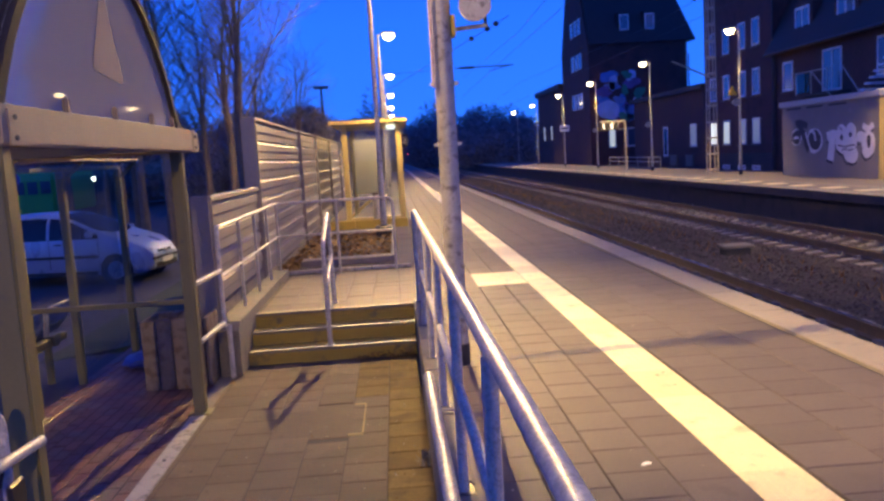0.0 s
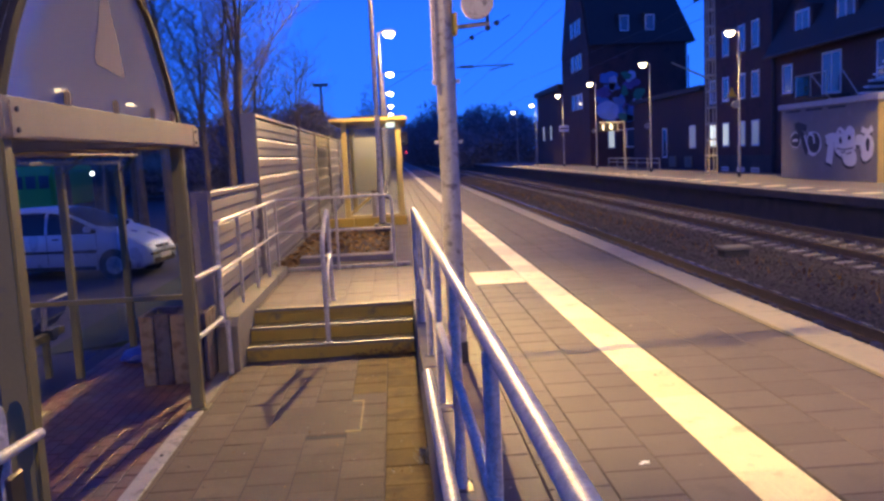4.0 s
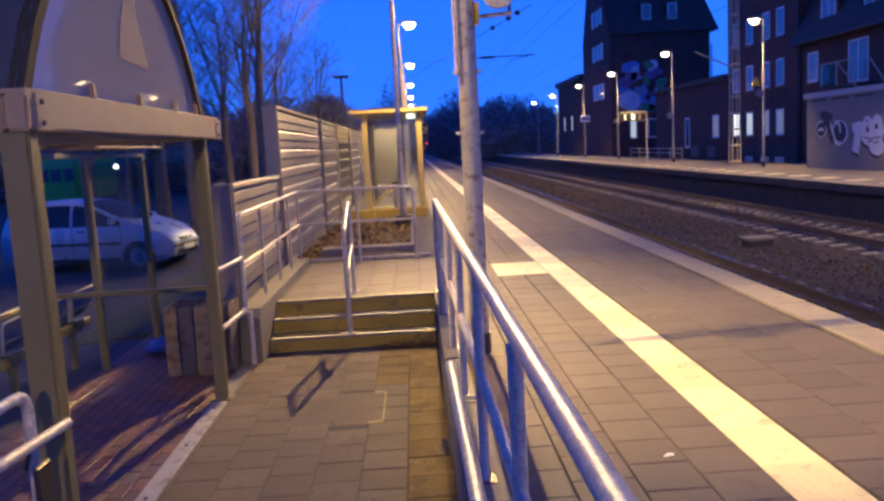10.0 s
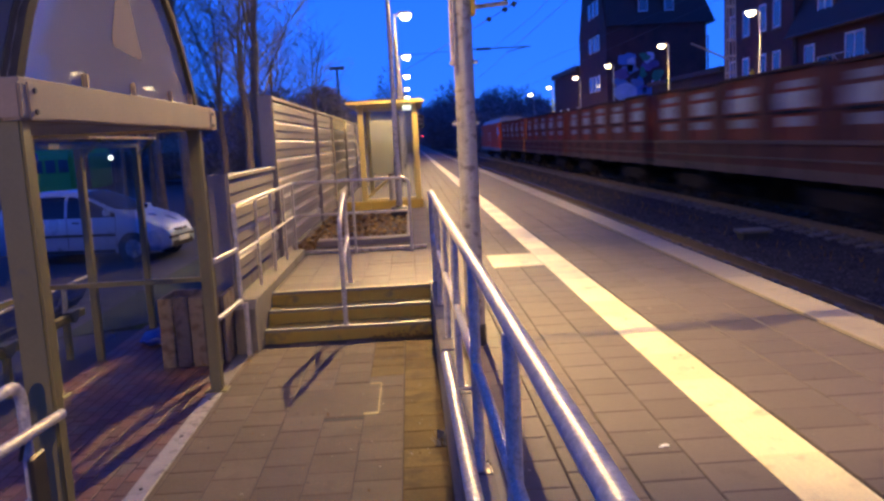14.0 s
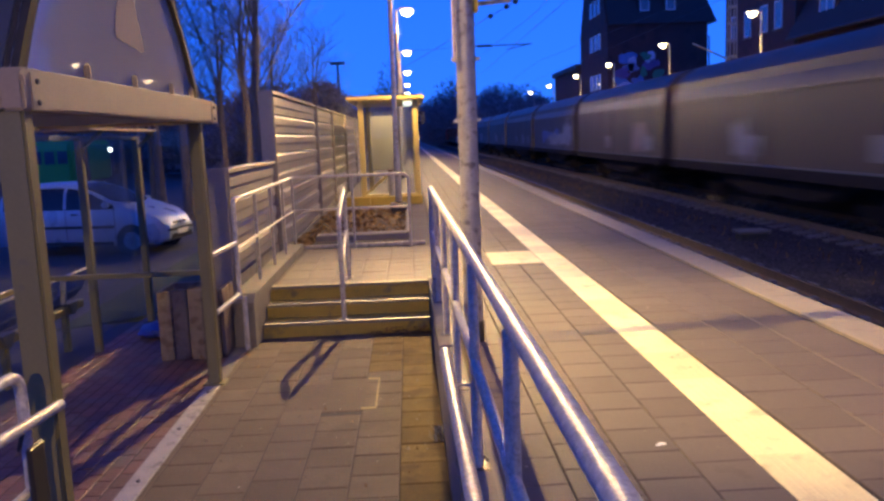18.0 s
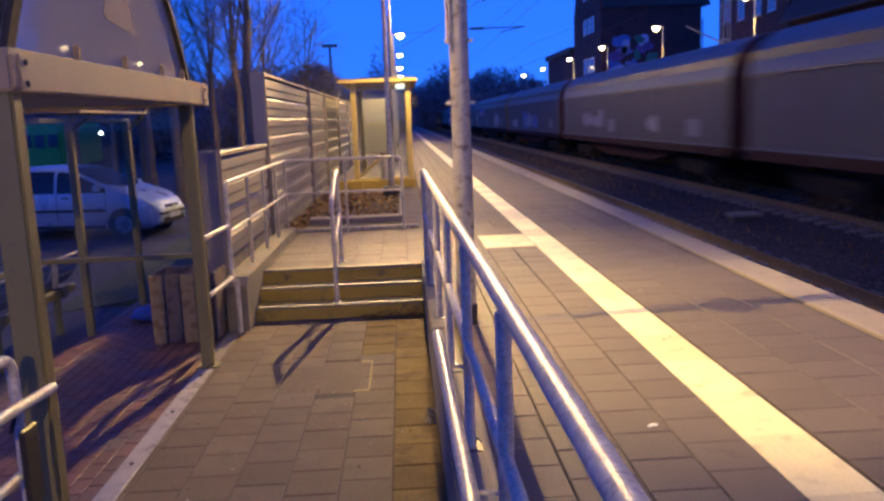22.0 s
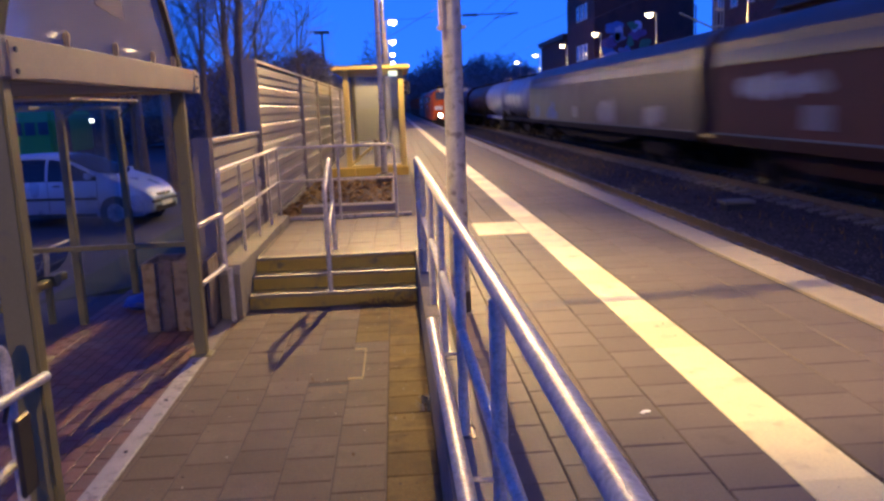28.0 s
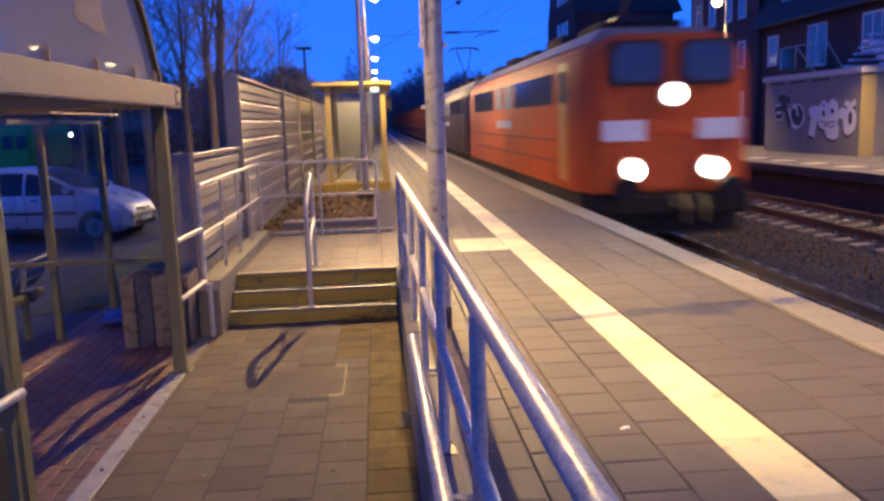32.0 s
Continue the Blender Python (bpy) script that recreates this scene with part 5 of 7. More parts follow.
part("balcony_floor", bbox(FX - 1.0, FX, 31.6, 34.2, 3.12, 3.24, 0), M_CONC_DARK, hc)
for y in (31.65, 32.9, 34.15):
    part("balcony_post", bar([(FX - 0.97, y, 3.2), (FX - 0.97, y, 4.15)], 0.025, 6), M_GALV, hc)
part("balcony_rail", bar([(FX - 0.97, 31.65, 4.15), (FX - 0.97, 34.15, 4.15)], 0.025, 6), M_GALV, hc)
ob = part("balcony_panel", bbox(FX - 0.98, FX - 0.97, 32.9, 34.1, 3.3, 4.1, 0), M_TINT, hc)
part("stair_rail", bar([(FX - 0.97, 32.9, 4.15), (FX - 0.97, 30.9, 2.7)], 0.025, 6), M_GALV, hc)
part("stair_rail", bar([(FX - 1.5, 29.6, 4.0), (FX - 1.5, 28.2, 2.7)], 0.025, 6), M_GALV, hc)
for k in range(6):
    part("outside_step", bbox(FX - 2.1, FX - 0.9, 27.2 - 0.27 * k, 27.5 - 0.27 * k, 2.95 + 0.19 * k, 3.02 + 0.19 * k, 0), M_WHITEFRAME, hc)

ha = thing("gabled_brick_house", "large dark brick house with a steep roof and a painted mural", "house")
AY, AX = 68.0, 17.05
part("wall", bbox(AX, AX + 8.5, AY, AY + 10.5, -0.2, 10.1, 0), M_WALLBRICK, ha)
bm = bmesh.new()
lo = [bm.verts.new(p) for p in ((AX + 0.1, AY - 0.3, 10.1), (AX + 9.2, AY - 0.3, 10.1), (AX + 9.2, AY + 10.8, 10.1), (AX + 0.1, AY + 10.8, 10.1))]
hi = [bm.verts.new(p) for p in ((AX + 0.12, AY + 4.2, 20.0), (AX + 6.4, AY + 4.2, 20.0), (AX + 6.4, AY + 5.6, 20.0), (AX + 0.12, AY + 5.6, 20.0))]
for i in range(4):
    bm.faces.new((lo[i], lo[(i + 1) % 4], hi[(i + 1) % 4], hi[i]))
bm.faces.new(hi)
bm.faces.new(lo[::-1])
part("roof", bm, M_ROOF, ha)
part("gable", prism([(AY, 10.1), (AY + 10.5, 10.1), (AY + 5.9, 19.6), (AY + 4.6, 19.6)], "x", AX - 0.04, AX + 0.5), M_WALLBRICK, ha)
part("downpipe", bar([(AX + 8.6, AY - 0.1, 0), (AX + 8.6, AY - 0.1, 9)], 0.06, 8), M_DARKSTEEL, ha)
for z in (4.95, 8.40, 11.40):
    for u in (70.9, 72.3, 73.8):
        window(ha, "x", u, z, z + 1.35, 0.95, AX - 0.04, M_PANE, sill=False)
for u in (AX + 3.2, AX + 5.4):
    part("dormer", bbox(u - 0.5, u + 0.5, AY + 0.2, AY + 2.6, 11.1, 12.7, 0), M_ROOF, ha)
    window(ha, "y", u, 11.2, 12.5, 0.8, AY + 0.19, M_PANE, sill=False)
window(ha, "y", AX + 1.85, 1.4, 3.0, 0.6, AY, M_CURTAIN, sill=False)
window(ha, "y", AX + 3.5, 1.4, 3.0, 0.8, AY, M_PANE)
window(ha, "y", AX + 5.6, 1.4, 3.0, 0.8, AY, M_PANE)
rngm = random.Random(9)
for k in range(26):
    u, z = rngm.uniform(AX + 1.0, AX + 4.7), rngm.uniform(3.9, 7.6)
    part("mural_patch", prism(blob(u, z, rngm.uniform(0.3, 0.75), rngm.uniform(0.25, 0.6), rngm, 16, 0.22), "y", AY - 0.012 - 0.004 * (k % 6), AY - 0.002), M_MURALS[k % 5], ha)
part("mural_bear", prism(blob(AX + 1.55, 4.6, 0.95, 0.85, rngm, 18, 0.08), "y", AY - 0.05, AY - 0.002), M_MURALS[4], ha, "pale blue painted mural shape")

hs = thing("low_brick_house", "lower dark brick house farther down the line", "house")
part("wall", bbox(17.0, 27, 79.2, 92, -0.2, 7.4, 0), M_WALLBRICK2, hs)
part("roof", bbox(16.7, 27.3, 79.0, 92.2, 7.4, 7.9, 0), M_ROOF, hs)
window(hs, "x", 84.5, 2.5, 4.0, 0.6, 17.0, M_CURTAIN, sill=False)
window(hs, "x", 88.5, 2.5, 4.0, 0.6, 17.0, M_CURTAIN, sill=False)
hd = thing("low_annex", "low dark flat-roofed annex between two houses", "annex")
part("wall", bbox(18.7, 28, 47.1, 61, -0.2, 4.6, 0), M_WALLBRICK2, hd)
part("roof", bbox(18.4, 28.2, 46.9, 61.2, 4.6, 4.9, 0), M_ROOF, hd)
window(hd, "x", 48.9, 1.22, 2.6, 1.0, 18.7, M_LITDIM)
window(hd, "x", 54.0, 0.6, 2.6, 0.9, 18.7, M_PANE, sill=False)
for u in (49.5, 52.4):
    part("vent", bbox(18.6, 18.7, u - 0.6, u + 0.6, 0.0, 0.7, 0), M_CONC, hd)

# ---- kiosk with sprayed lettering shapes ----
kiosk = thing("rendered_kiosk", "flat-roofed rendered kiosk covered with sprayed paint shapes", "kiosk")
KX, KY0, KY1, KT = 15.3, 24.4, 30.7, 2.62
part("wall", bbox(KX, KX + 2.6, KY0, KY1, 0.0, KT, 0.01), M_KIOSK, kiosk)
part("coping", bbox(KX - 0.10, KX + 2.7, KY0 - 0.10, KY1 + 0.10, KT, KT + 0.20, 0.015), M_KIOSKTOP, kiosk)
# flat black strips drawn as the shade below the coping
for k in range(3):
    y = KY1 - 0.9 - 1.5 * k
    part("painted_shadow", bbox(KX - 0.008, KX, y - 0.55, y + 0.55, KT - 0.13, KT - 0.06, 0), M_SPRAYB, kiosk)
part("corner_pilaster", bbox(KX - 0.03, KX + 0.45, KY0 - 0.03, KY0 + 0.02, 0.0, KT, 0.01), M_SHELTER, kiosk, "yellowish corner strip")
rngk = random.Random(14)


def spray(outline, depth, mat_):
    part("paint_shape", prism(outline, "x", KX - depth, KX - 0.001), mat_, kiosk)


def stroke(pts, w):
    """An outline of a thick brush stroke through pts."""
    pts = [Vector((p[0], p[1], 0)) for p in pts]
    L, R_ = [], []
    for i, p in enumerate(pts):
        d = (pts[min(i + 1, len(pts) - 1)] - pts[max(i - 1, 0)]).normalized()
        nrm = Vector((-d.y, d.x, 0)) * w
        L.append(((p + nrm).x, (p + nrm).y))
        R_.append(((p - nrm).x, (p - nrm).y))
    return L + R_[::-1]


# round black shapes with pale rims
spray(blob(29.60, 1.45, 0.37, 0.31, rngk, 20, 0.04), 0.003, M_SPRAYW)
spray(blob(29.60, 1.45, 0.33, 0.28, rngk, 20, 0.04), 0.005, M_SPRAYB)
spray(stroke([(29.80, 1.42), (29.58, 1.46), (29.42, 1.42)], 0.045), 0.008, M_SPRAYW)
spray(stroke([(29.66, 1.96), (29.35, 2.00), (28.80, 1.86)], 0.12), 0.006, M_SPRAYB)
spray(stroke([(29.42, 1.95), (29.05, 1.52), (28.85, 1.15), (28.70, 0.95)], 0.15), 0.0066, M_SPRAYB)
spray(blob(28.30, 1.30, 0.52, 0.46, rngk, 22, 0.04), 0.0036, M_SPRAYW)
spray(blob(28.28, 1.33, 0.43, 0.37, rngk, 22, 0.04), 0.0072, M_SPRAYB)
spray(stroke([(28.62, 1.70), (28.30, 1.58), (28.22, 1.30)], 0.05), 0.0085, M_SPRAYW)
spray(stroke([(28.92, 1.62), (28.72, 1.25), (28.55, 1.00), (28.25, 0.88)], 0.045), 0.0088, M_SPRAYW)
for a, b in (((30.4, 2.05), (29.9, 2.22)), ((30.35, 1.90), (30.0, 2.02)), ((30.25, 2.20), (29.75, 2.28)), ((30.3, 0.75), (29.95, 0.85)), ((30.28, 0.60), (30.0, 0.70)), ((30.32, 0.86), (30.02, 0.62))):
    spray(stroke([a, ((a[0] + b[0]) / 2, (a[1] + b[1]) / 2 + 0.06), b], 0.03), 0.004, M_SPRAYG)
# joined white letter-like mass with dark lower edges and two eyes
shapes = [stroke([(27.10, 1.50), (27.14, 1.10), (27.26, 0.60)], 0.20), stroke([(27.46, 1.42), (27.10, 1.50), (26.72, 1.46)], 0.16), blob(26.28, 1.22, 0.62, 0.42, rngk, 24, 0.05),
          blob(26.55, 1.52, 0.30, 0.30, rngk, 18, 0.05), blob(25.98, 1.56, 0.30, 0.30, rngk, 18, 0.05), blob(25.98, 0.82, 0.42, 0.32, rngk, 20, 0.05), blob(25.42, 1.38, 0.26, 0.18, rngk, 16, 0.08),
          blob(25.00, 1.12, 0.37, 0.44, rngk, 20, 0.05), stroke([(25.30, 1.72), (24.98, 1.60), (24.72, 1.74)], 0.10)]
for k, o in enumerate(shapes):
    spray([(u + 0.05, v - 0.09) for u, v in o], 0.005 + 0.0004 * k, M_SPRAYB)
    spray(o, 0.010 + 0.0004 * k, M_SPRAYW)
for cx, cy, r, k in ((26.52, 1.38, 0.085, 1.3), (26.0, 1.46, 0.085, 1.2), (24.95, 1.22, 0.12, 1.7)):
    spray(blob(cx, cy, r, r * k, rngk, 12, 0.1), 0.016, M_SPRAYB)
for pts in ([(26.75, 1.12), (26.35, 1.06), (25.75, 1.12)], [(26.5, 0.95), (26.2, 1.0)], [(26.15, 0.92), (25.85, 0.98)], [(25.45, 1.2), (25.3, 0.95)], [(26.62, 1.72), (26.5, 1.62)]):
    spray(stroke(pts, 0.03), 0.0165, M_SPRAYG)
for u, h in ((27.5, 0.55), (26.85, 0.30), (26.6, 0.28), (26.35, 0.34), (26.1, 0.22), (25.85, 0.62), (25.4, 0.42), (25.1, 0.30), (24.85, 0.55)):
    spray(stroke([(u, 1.62), (u + 0.03, 1.62 + h * 0.6), (u - 0.01, 1.62 + h)], 0.035), 0.004, M_SPRAYG)
for a, b, v in ((25.9, 25.2, 2.05), (26.8, 26.3, 1.92)):
    spray(stroke([(a, v), ((a + b) / 2, v - 0.12), (b, v + 0.02)], 0.025), 0.004, M_SPRAYG)
roof_item = thing("roof_louvre", "pale slatted roof vent standing on the kiosk", "vent")
for k in range(4):
    part("slat", bbox(16.2 - 0.12 * k, 17.4, 24.6, 25.0, KT + 0.2 + 0.22 * k, KT + 0.34 + 0.22 * k, 0.01), M_WHITEFRAME, roof_item)

# ---- things on the opposite platform ----
sign = thing("platform_display", "platform section sign with lit figures on a pale post frame", "sign")
SGX, SGY = 14.2, 48.2
part("post", bar([(SGX, SGY, 0.0), (SGX, SGY, 3.0)], 0.055, 8), M_MAST, sign)
part("top_arm", bar([(SGX, SGY, 3.0), (SGX - 1.55, SGY, 3.0)], 0.05, 8), M_MAST, sign)
part("board", bbox(SGX - 1.60, SGX - 0.45, SGY - 0.05, SGY + 0.05, 2.48, 2.96, 0.01), M_BLACK, sign)
lettering("1", 0.46, pose(SGX - 1.32, SGY - 0.056, 2.72, 90, 0, 0), sign, M_SIGNTEXT)
lettering("E", 0.46, pose(SGX - 0.82, SGY - 0.056, 2.72, 90, 0, 0), sign, M_SIGNTEXT)
part("side_frame", bar([(SGX - 0.42, SGY, 2.98), (SGX - 0.42, SGY, 2.50), (SGX, SGY, 2.50)], 0.035, 8), M_MAST, sign)
fence = thing("low_rail_fence", "low pale tubular fence at the back of the opposite platform", "fence")
for z in (0.72, 0.45):
    part("rail", bar([(15.6, 46.0, z), (15.6, 57.0, z)], 0.03, 6), M_MAST, fence)
for k in range(6):
    part("post", bar([(15.6, 46.0 + 2.2 * k, 0), (15.6, 46.0 + 2.2 * k, 0.72)], 0.03, 6), M_MAST, fence)
warn = thing("warning_sign", "yellow triangular warning sign on the lamp post", "sign")
part("triangle", prism([(14.20, 3.36), (14.60, 3.36), (14.40, 3.76)], "y", 33.18, 33.22), M_YELLOW, warn)
part("bracket", bar([(14.63, 33.2, 3.6), (14.8, 33.3, 3.6)], 0.02, 6), M_MAST, warn)
for k, (x, y, z) in enumerate(((14.5, 33.3, 3.05), (14.5, 45.0, 2.6), (14.5, 57.0, 2.7))):
    sp = thing("platform_loudspeaker", "small grey loudspeaker on a lamp post", "loudspeaker", "lamp post loudspeakers")
    part("horn", bar([(x, y - 0.25, z), (x, y + 0.1, z + 0.02)], [0.16, 0.06], 10), M_MAST, sp, smooth=True)
    part("stem", bar([(x, y, z), (14.8, y + 0.05, z + 0.05)], 0.02, 6), M_MAST, sp)
info = thing("info_sign", "white station sign on a lamp post", "sign")
part("board", bbox(14.4, 15.2, 68.0, 68.1, 3.0, 3.5, 0.01), M_SIGNWHITE, info)
part("bracket", bar([(14.8, 68.1, 3.3), (14.8, 68.3, 3.3)], 0.03, 6), M_MAST, info)
part("bar", bbox(14.5, 15.1, 67.985, 67.995, 3.18, 3.32, 0), M_BOARD, info)

# ---- parked car ----
def car():
    c = thing("parked_car", "silver people carrier parked beside the station", "car", m=pose(-8.9, 18.2, CAR_Z, 0, 0, -10) @ Matrix.Scale(0.945, 4))
    BELT, FLOOR = 0.98, 0.21
    top_z = ((0.0, 0.86), (0.10, 1.12), (0.22, 1.46), (0.45, 1.575), (1.0, 1.62), (1.6, 1.63), (2.05, 1.60), (2.40, 1.50), (2.80, 1.31), (3.20, 1.12), (3.45, 1.04), (3.72, 0.96), (3.92, 0.86), (4.06, 0.75), (4.14, 0.63), (4.17, 0.54))

    def roofline(x):
        for (xa, za), (xb, zb) in zip(top_z, top_z[1:]):
            if x <= xb:
                return za + (zb - za) * max(0.0, x - xa) / (xb - xa)
        return top_z[-1][1]

    def crown(x):
        return sum(roofline(x + 0.05 * d) for d in (-1.5, -0.5, 0.5, 1.5)) / 4

    def width(x):
        w = 0.85
        if x > 3.35:
            w *= 1 - 0.30 * ((x - 3.35) / 0.82) ** 2.2
        if x < 0.5:
            w *= 1 - 0.16 * ((0.5 - x) / 0.5) ** 2
        return w

    def belt(x):
        return min(BELT, crown(x) - 0.13)

    def flank(x, z):
        """Half width of the body at a height: upright below the belt, leaning in and rounding over above it."""
        zb, zt, w = belt(x), crown(x), width(x)
        if z <= zb:
            d = (zb - z) / 0.77
            return w * (1 - 0.025 * (1 - d) ** 4 - 0.05 * d ** 3)
        u = min(1.0, (z - zb) / (zt - zb))
        lean = 0.17 * (zt - zb) / 0.65
        return w * 0.975 * (1 - lean * u) * (1 - u ** 7) ** 0.30

    def over(x, y):
        """Height of the upper skin at a distance from the middle line."""
        lo, hi = belt(x), crown(x)
        for _ in range(24):
            mid = (lo + hi) / 2
            lo, hi = (mid, hi) if flank(x, mid) > abs(y) else (lo, mid)
        return lo

    bm = bmesh.new()
    rings = []
    xs = [0.0 + 4.17 * k / 64 for k in range(65)]
    for x in xs:
        zb, zt = belt(x), crown(x)
        floor_z = FLOOR + (0.10 * ((x - 3.9) / 0.27) ** 2 if x > 3.9 else 0)
        half = [(flank(x, floor_z) * 0.93, floor_z)] + [(flank(x, z), z) for z in (floor_z + (zb - floor_z) * k / 7 for k in range(1, 8))]
        half += [(flank(x, zb + (zt - zb) * u), zb + (zt - zb) * u) for u in (0.2, 0.4, 0.6, 0.75, 0.86, 0.93, 0.97, 0.99, 0.999)]
        ring = [(-y, z) for y, z in half] + [(0.0, zt)] + [(y, z) for y, z in reversed(half)]
        rings.append([bm.verts.new((x, y, z)) for y, z in ring])
    for ra, rb in zip(rings, rings[1:]):
        for k in range(len(ra)):
            bm.faces.new((ra[k], rb[k], rb[(k + 1) % len(ra)], ra[(k + 1) % len(ra)]))
    bm.faces.new(rings[0])
    bm.faces.new(list(reversed(rings[-1])))
    bmesh.ops.recalc_face_normals(bm, faces=list(bm.faces))
    part("body", bm, M_CARPAINT, c, smooth=True)

    def skin(rows, point, inset=0.0):
        """A thin patch lying on the body: a grid of parameters mapped by point(), with an edge that turns in."""
        bm = bmesh.new()
        grid = [[bm.verts.new(point(*q)) for q in row] for row in rows]
        for ra, rb in zip(grid, grid[1:]):
            for k in range(len(ra) - 1):
                bm.faces.new((ra[k], ra[k + 1], rb[k + 1], rb[k]))
        bmesh.ops.recalc_face_normals(bm, faces=list(bm.faces))
        bmesh.ops.solidify(bm, geom=list(bm.faces), thickness=0.006)
        return bm

    for s in (-1, 1):
        for x0, x1 in ((0.34, 0.90), (0.96, 1.80), (1.87, 3.02)):
            rows = []
            for k in range(13):
                x = x0 + (x1 - x0) * k / 12
                hi = max(BELT + 0.045, crown(x) - 0.115)
                rows.append([(x, BELT + 0.04 + (hi - BELT - 0.04) * j / 5) for j in range(6)])
            part("side_window", skin(rows, lambda x, z: (x, s * (flank(x, z) + 0.008), z)), M_CARGLASS, c)
        part("trim_strip", bbox(1.1, 3.0, min(s * 0.85, s * 0.868), max(s * 0.85, s * 0.868), 0.60, 0.66, 0.004), M_BLACK, c)
        part("sill", bbox(1.25, 2.95, min(s * 0.80, s * 0.86), max(s * 0.80, s * 0.86), 0.22, 0.30, 0.01), M_BLACK, c)
        for x in (1.86, 0.98, 3.02):
            part("door_gap", bbox(x - 0.006, x + 0.006, min(s * 0.848, s * 0.8525), max(s * 0.848, s * 0.8525), 0.36, 1.06, 0), M_BLACK, c)
        for x in (2.0, 1.15):
            part("door_handle", bbox(x, x + 0.17, min(s * 0.85, s * 0.872), max(s * 0.85, s * 0.872), 0.90, 0.935, 0.006), M_BLACK, c)
        part("mirror", bbox(2.82, 2.96, min(s * 0.86, s * 1.02), max(s * 0.86, s * 1.02), 1.06, 1.20, 0.03, 2), M_CARPAINT, c, smooth=True)
        bm = bmesh.new()
        bmesh.ops.create_uvsphere(bm, u_segments=14, v_segments=8, radius=1)
        for v in bm.verts:
            v.co = Vector((3.90 + v.co.x * 0.20, s * (0.54 - v.co.x * 0.08) + v.co.y * 0.15, 0.715 - v.co.x * 0.05 + v.co.z * 0.085))
        part("headlight", bm, M_LENS, c, "clear headlamp lens", smooth=True)
        for x in (0.83, 3.40):
            part("wheel_arch", bar([(x, s * (width(x) - 0.05), 0.31), (x, s * (width(x) + 0.004), 0.31)], 0.365, 24), M_BLACK, c)
            w = part("wheel", bar([(x, s * 0.66, 0.31), (x, s * 0.84, 0.31)], 0.31, 24), M_TYRE, c, smooth=True)
            part("rim", bar([(x, s * 0.80, 0.31), (x, s * 0.855, 0.31)], 0.20, 20), M_ALLOY, w, smooth=True)
            for k in range(6):
                a = k * 1.047
                part("spoke", bar([(x, s * 0.86, 0.31), (x + 0.17 * math.cos(a), s * 0.862, 0.31 + 0.17 * math.sin(a))], 0.02, 6), M_LENS, w)
    rows = []
    for k in range(13):
        f = k / 12
        rows.append([(2.10 + (3.24 - 0.24 * (j / 6 - 1) ** 2 - 2.10) * f, (j / 6 - 1) * (0.60 + 0.10 * f)) for j in range(13)])
    part("windscreen", skin(rows, lambda x, y: (x + 0.004, y, over(x, y) + 0.008)), M_CARGLASS, c)
    part("badge", bar([(4.155, 0, 0.64), (4.18, 0, 0.64)], 0.05, 14), M_ALLOY, c)
    part("grille", bbox(4.06, 4.155, -0.30, 0.30, 0.60, 0.67, 0.01), M_BLACK, c)
    part("bumper_strip", bbox(3.98, 4.195, -0.60, 0.60, 0.47, 0.53, 0.015), M_BLACK, c)
    part("lower_grille", bbox(4.06, 4.178, -0.5, 0.5, 0.28, 0.40, 0.01), M_BLACK, c)
    part("number_plate", bbox(4.195, 4.208, -0.26, 0.26, 0.38, 0.49, 0.003), M_WHITEFRAME, c)
    return c


car()

# ---- far side of the car park ----
van = thing("green_bus", "small green vehicle far across the car park", "bus")
part("body", bbox(-20.9, -18.6, 45.0, 51.0, -0.3, 2.0, 0.1, 2), M_GREENBUS, van)
for k in range(3):
    part("window", bbox(-20.7 + 0.7 * k, -20.15 + 0.7 * k, 44.97, 45.0, 0.75, 1.45, 0), M_LOCOBLACK, van)
for x in (-20.4, -19.1):
    part("wheel", bar([(x, 45.6, -0.33), (x + 0.3, 45.6, -0.33)], 0.37, 12), M_TYRE, van)
pole = thing("traffic_sign", "round blue traffic sign on a pole across the car park", "sign")
part("disc", bar([(-16.6, 36.0, 1.62), (-16.6, 35.95, 1.62)], 0.34, 16), M_TANKBLUE, pole)
part("pole", bar([(-16.6, 36.05, CAR_Z), (-16.6, 36.05, 1.9)], 0.04, 6), M_GALV, pole)
lamp = thing("distant_lamp", "small white lamp on a pole across the car park", "street lamp")
part("bulb", bar([(-16.4, 45.0, 1.42), (-16.4, 44.95, 1.42)], 0.11, 10), M_WHITEGLOW, lamp)
part("pole", bar([(-16.4, 45.1, CAR_Z), (-16.4, 45.1, 1.6)], 0.05, 6), M_DARKSTEEL, lamp)

# ---- bare trees ----
def grow(bm, p, d, length, r, depth, rng, spread):
    n = 3
    pts, rs = [p.copy()], [r]
    for i in range(n):
        d = (d + Vector((rng.uniform(-1, 1), rng.uniform(-1, 1), rng.uniform(-0.3, 0.7))) * 0.16).normalized()
        p = p + d * length / n
        pts.append(p.copy())
        rs.append(r * (1 - 0.45 * (i + 1) / n))
    sweep(bm, pts, rs, 8 if r > 0.05 else (5 if r > 0.015 else 3), cap=False)
    if depth <= 0:
        return
    kids = rng.randint(4, 5) if depth > 1 else rng.randint(4, 6)
    for k in range(kids):
        t = rng.uniform(0.45, 1.0)
        q = pts[0].lerp(pts[-1], t) if t < 0.66 else pts[2].lerp(pts[3], (t - 0.66) / 0.34)
        side = Vector((rng.uniform(-1, 1), rng.uniform(-1, 1), rng.uniform(-0.25, 0.5))).normalized()
        grow(bm, q, (d * 1.0 + side * spread).normalized(), length * rng.uniform(0.55, 0.78), r * 0.50 * rng.uniform(0.8, 1.1), depth - 1, rng, spread)


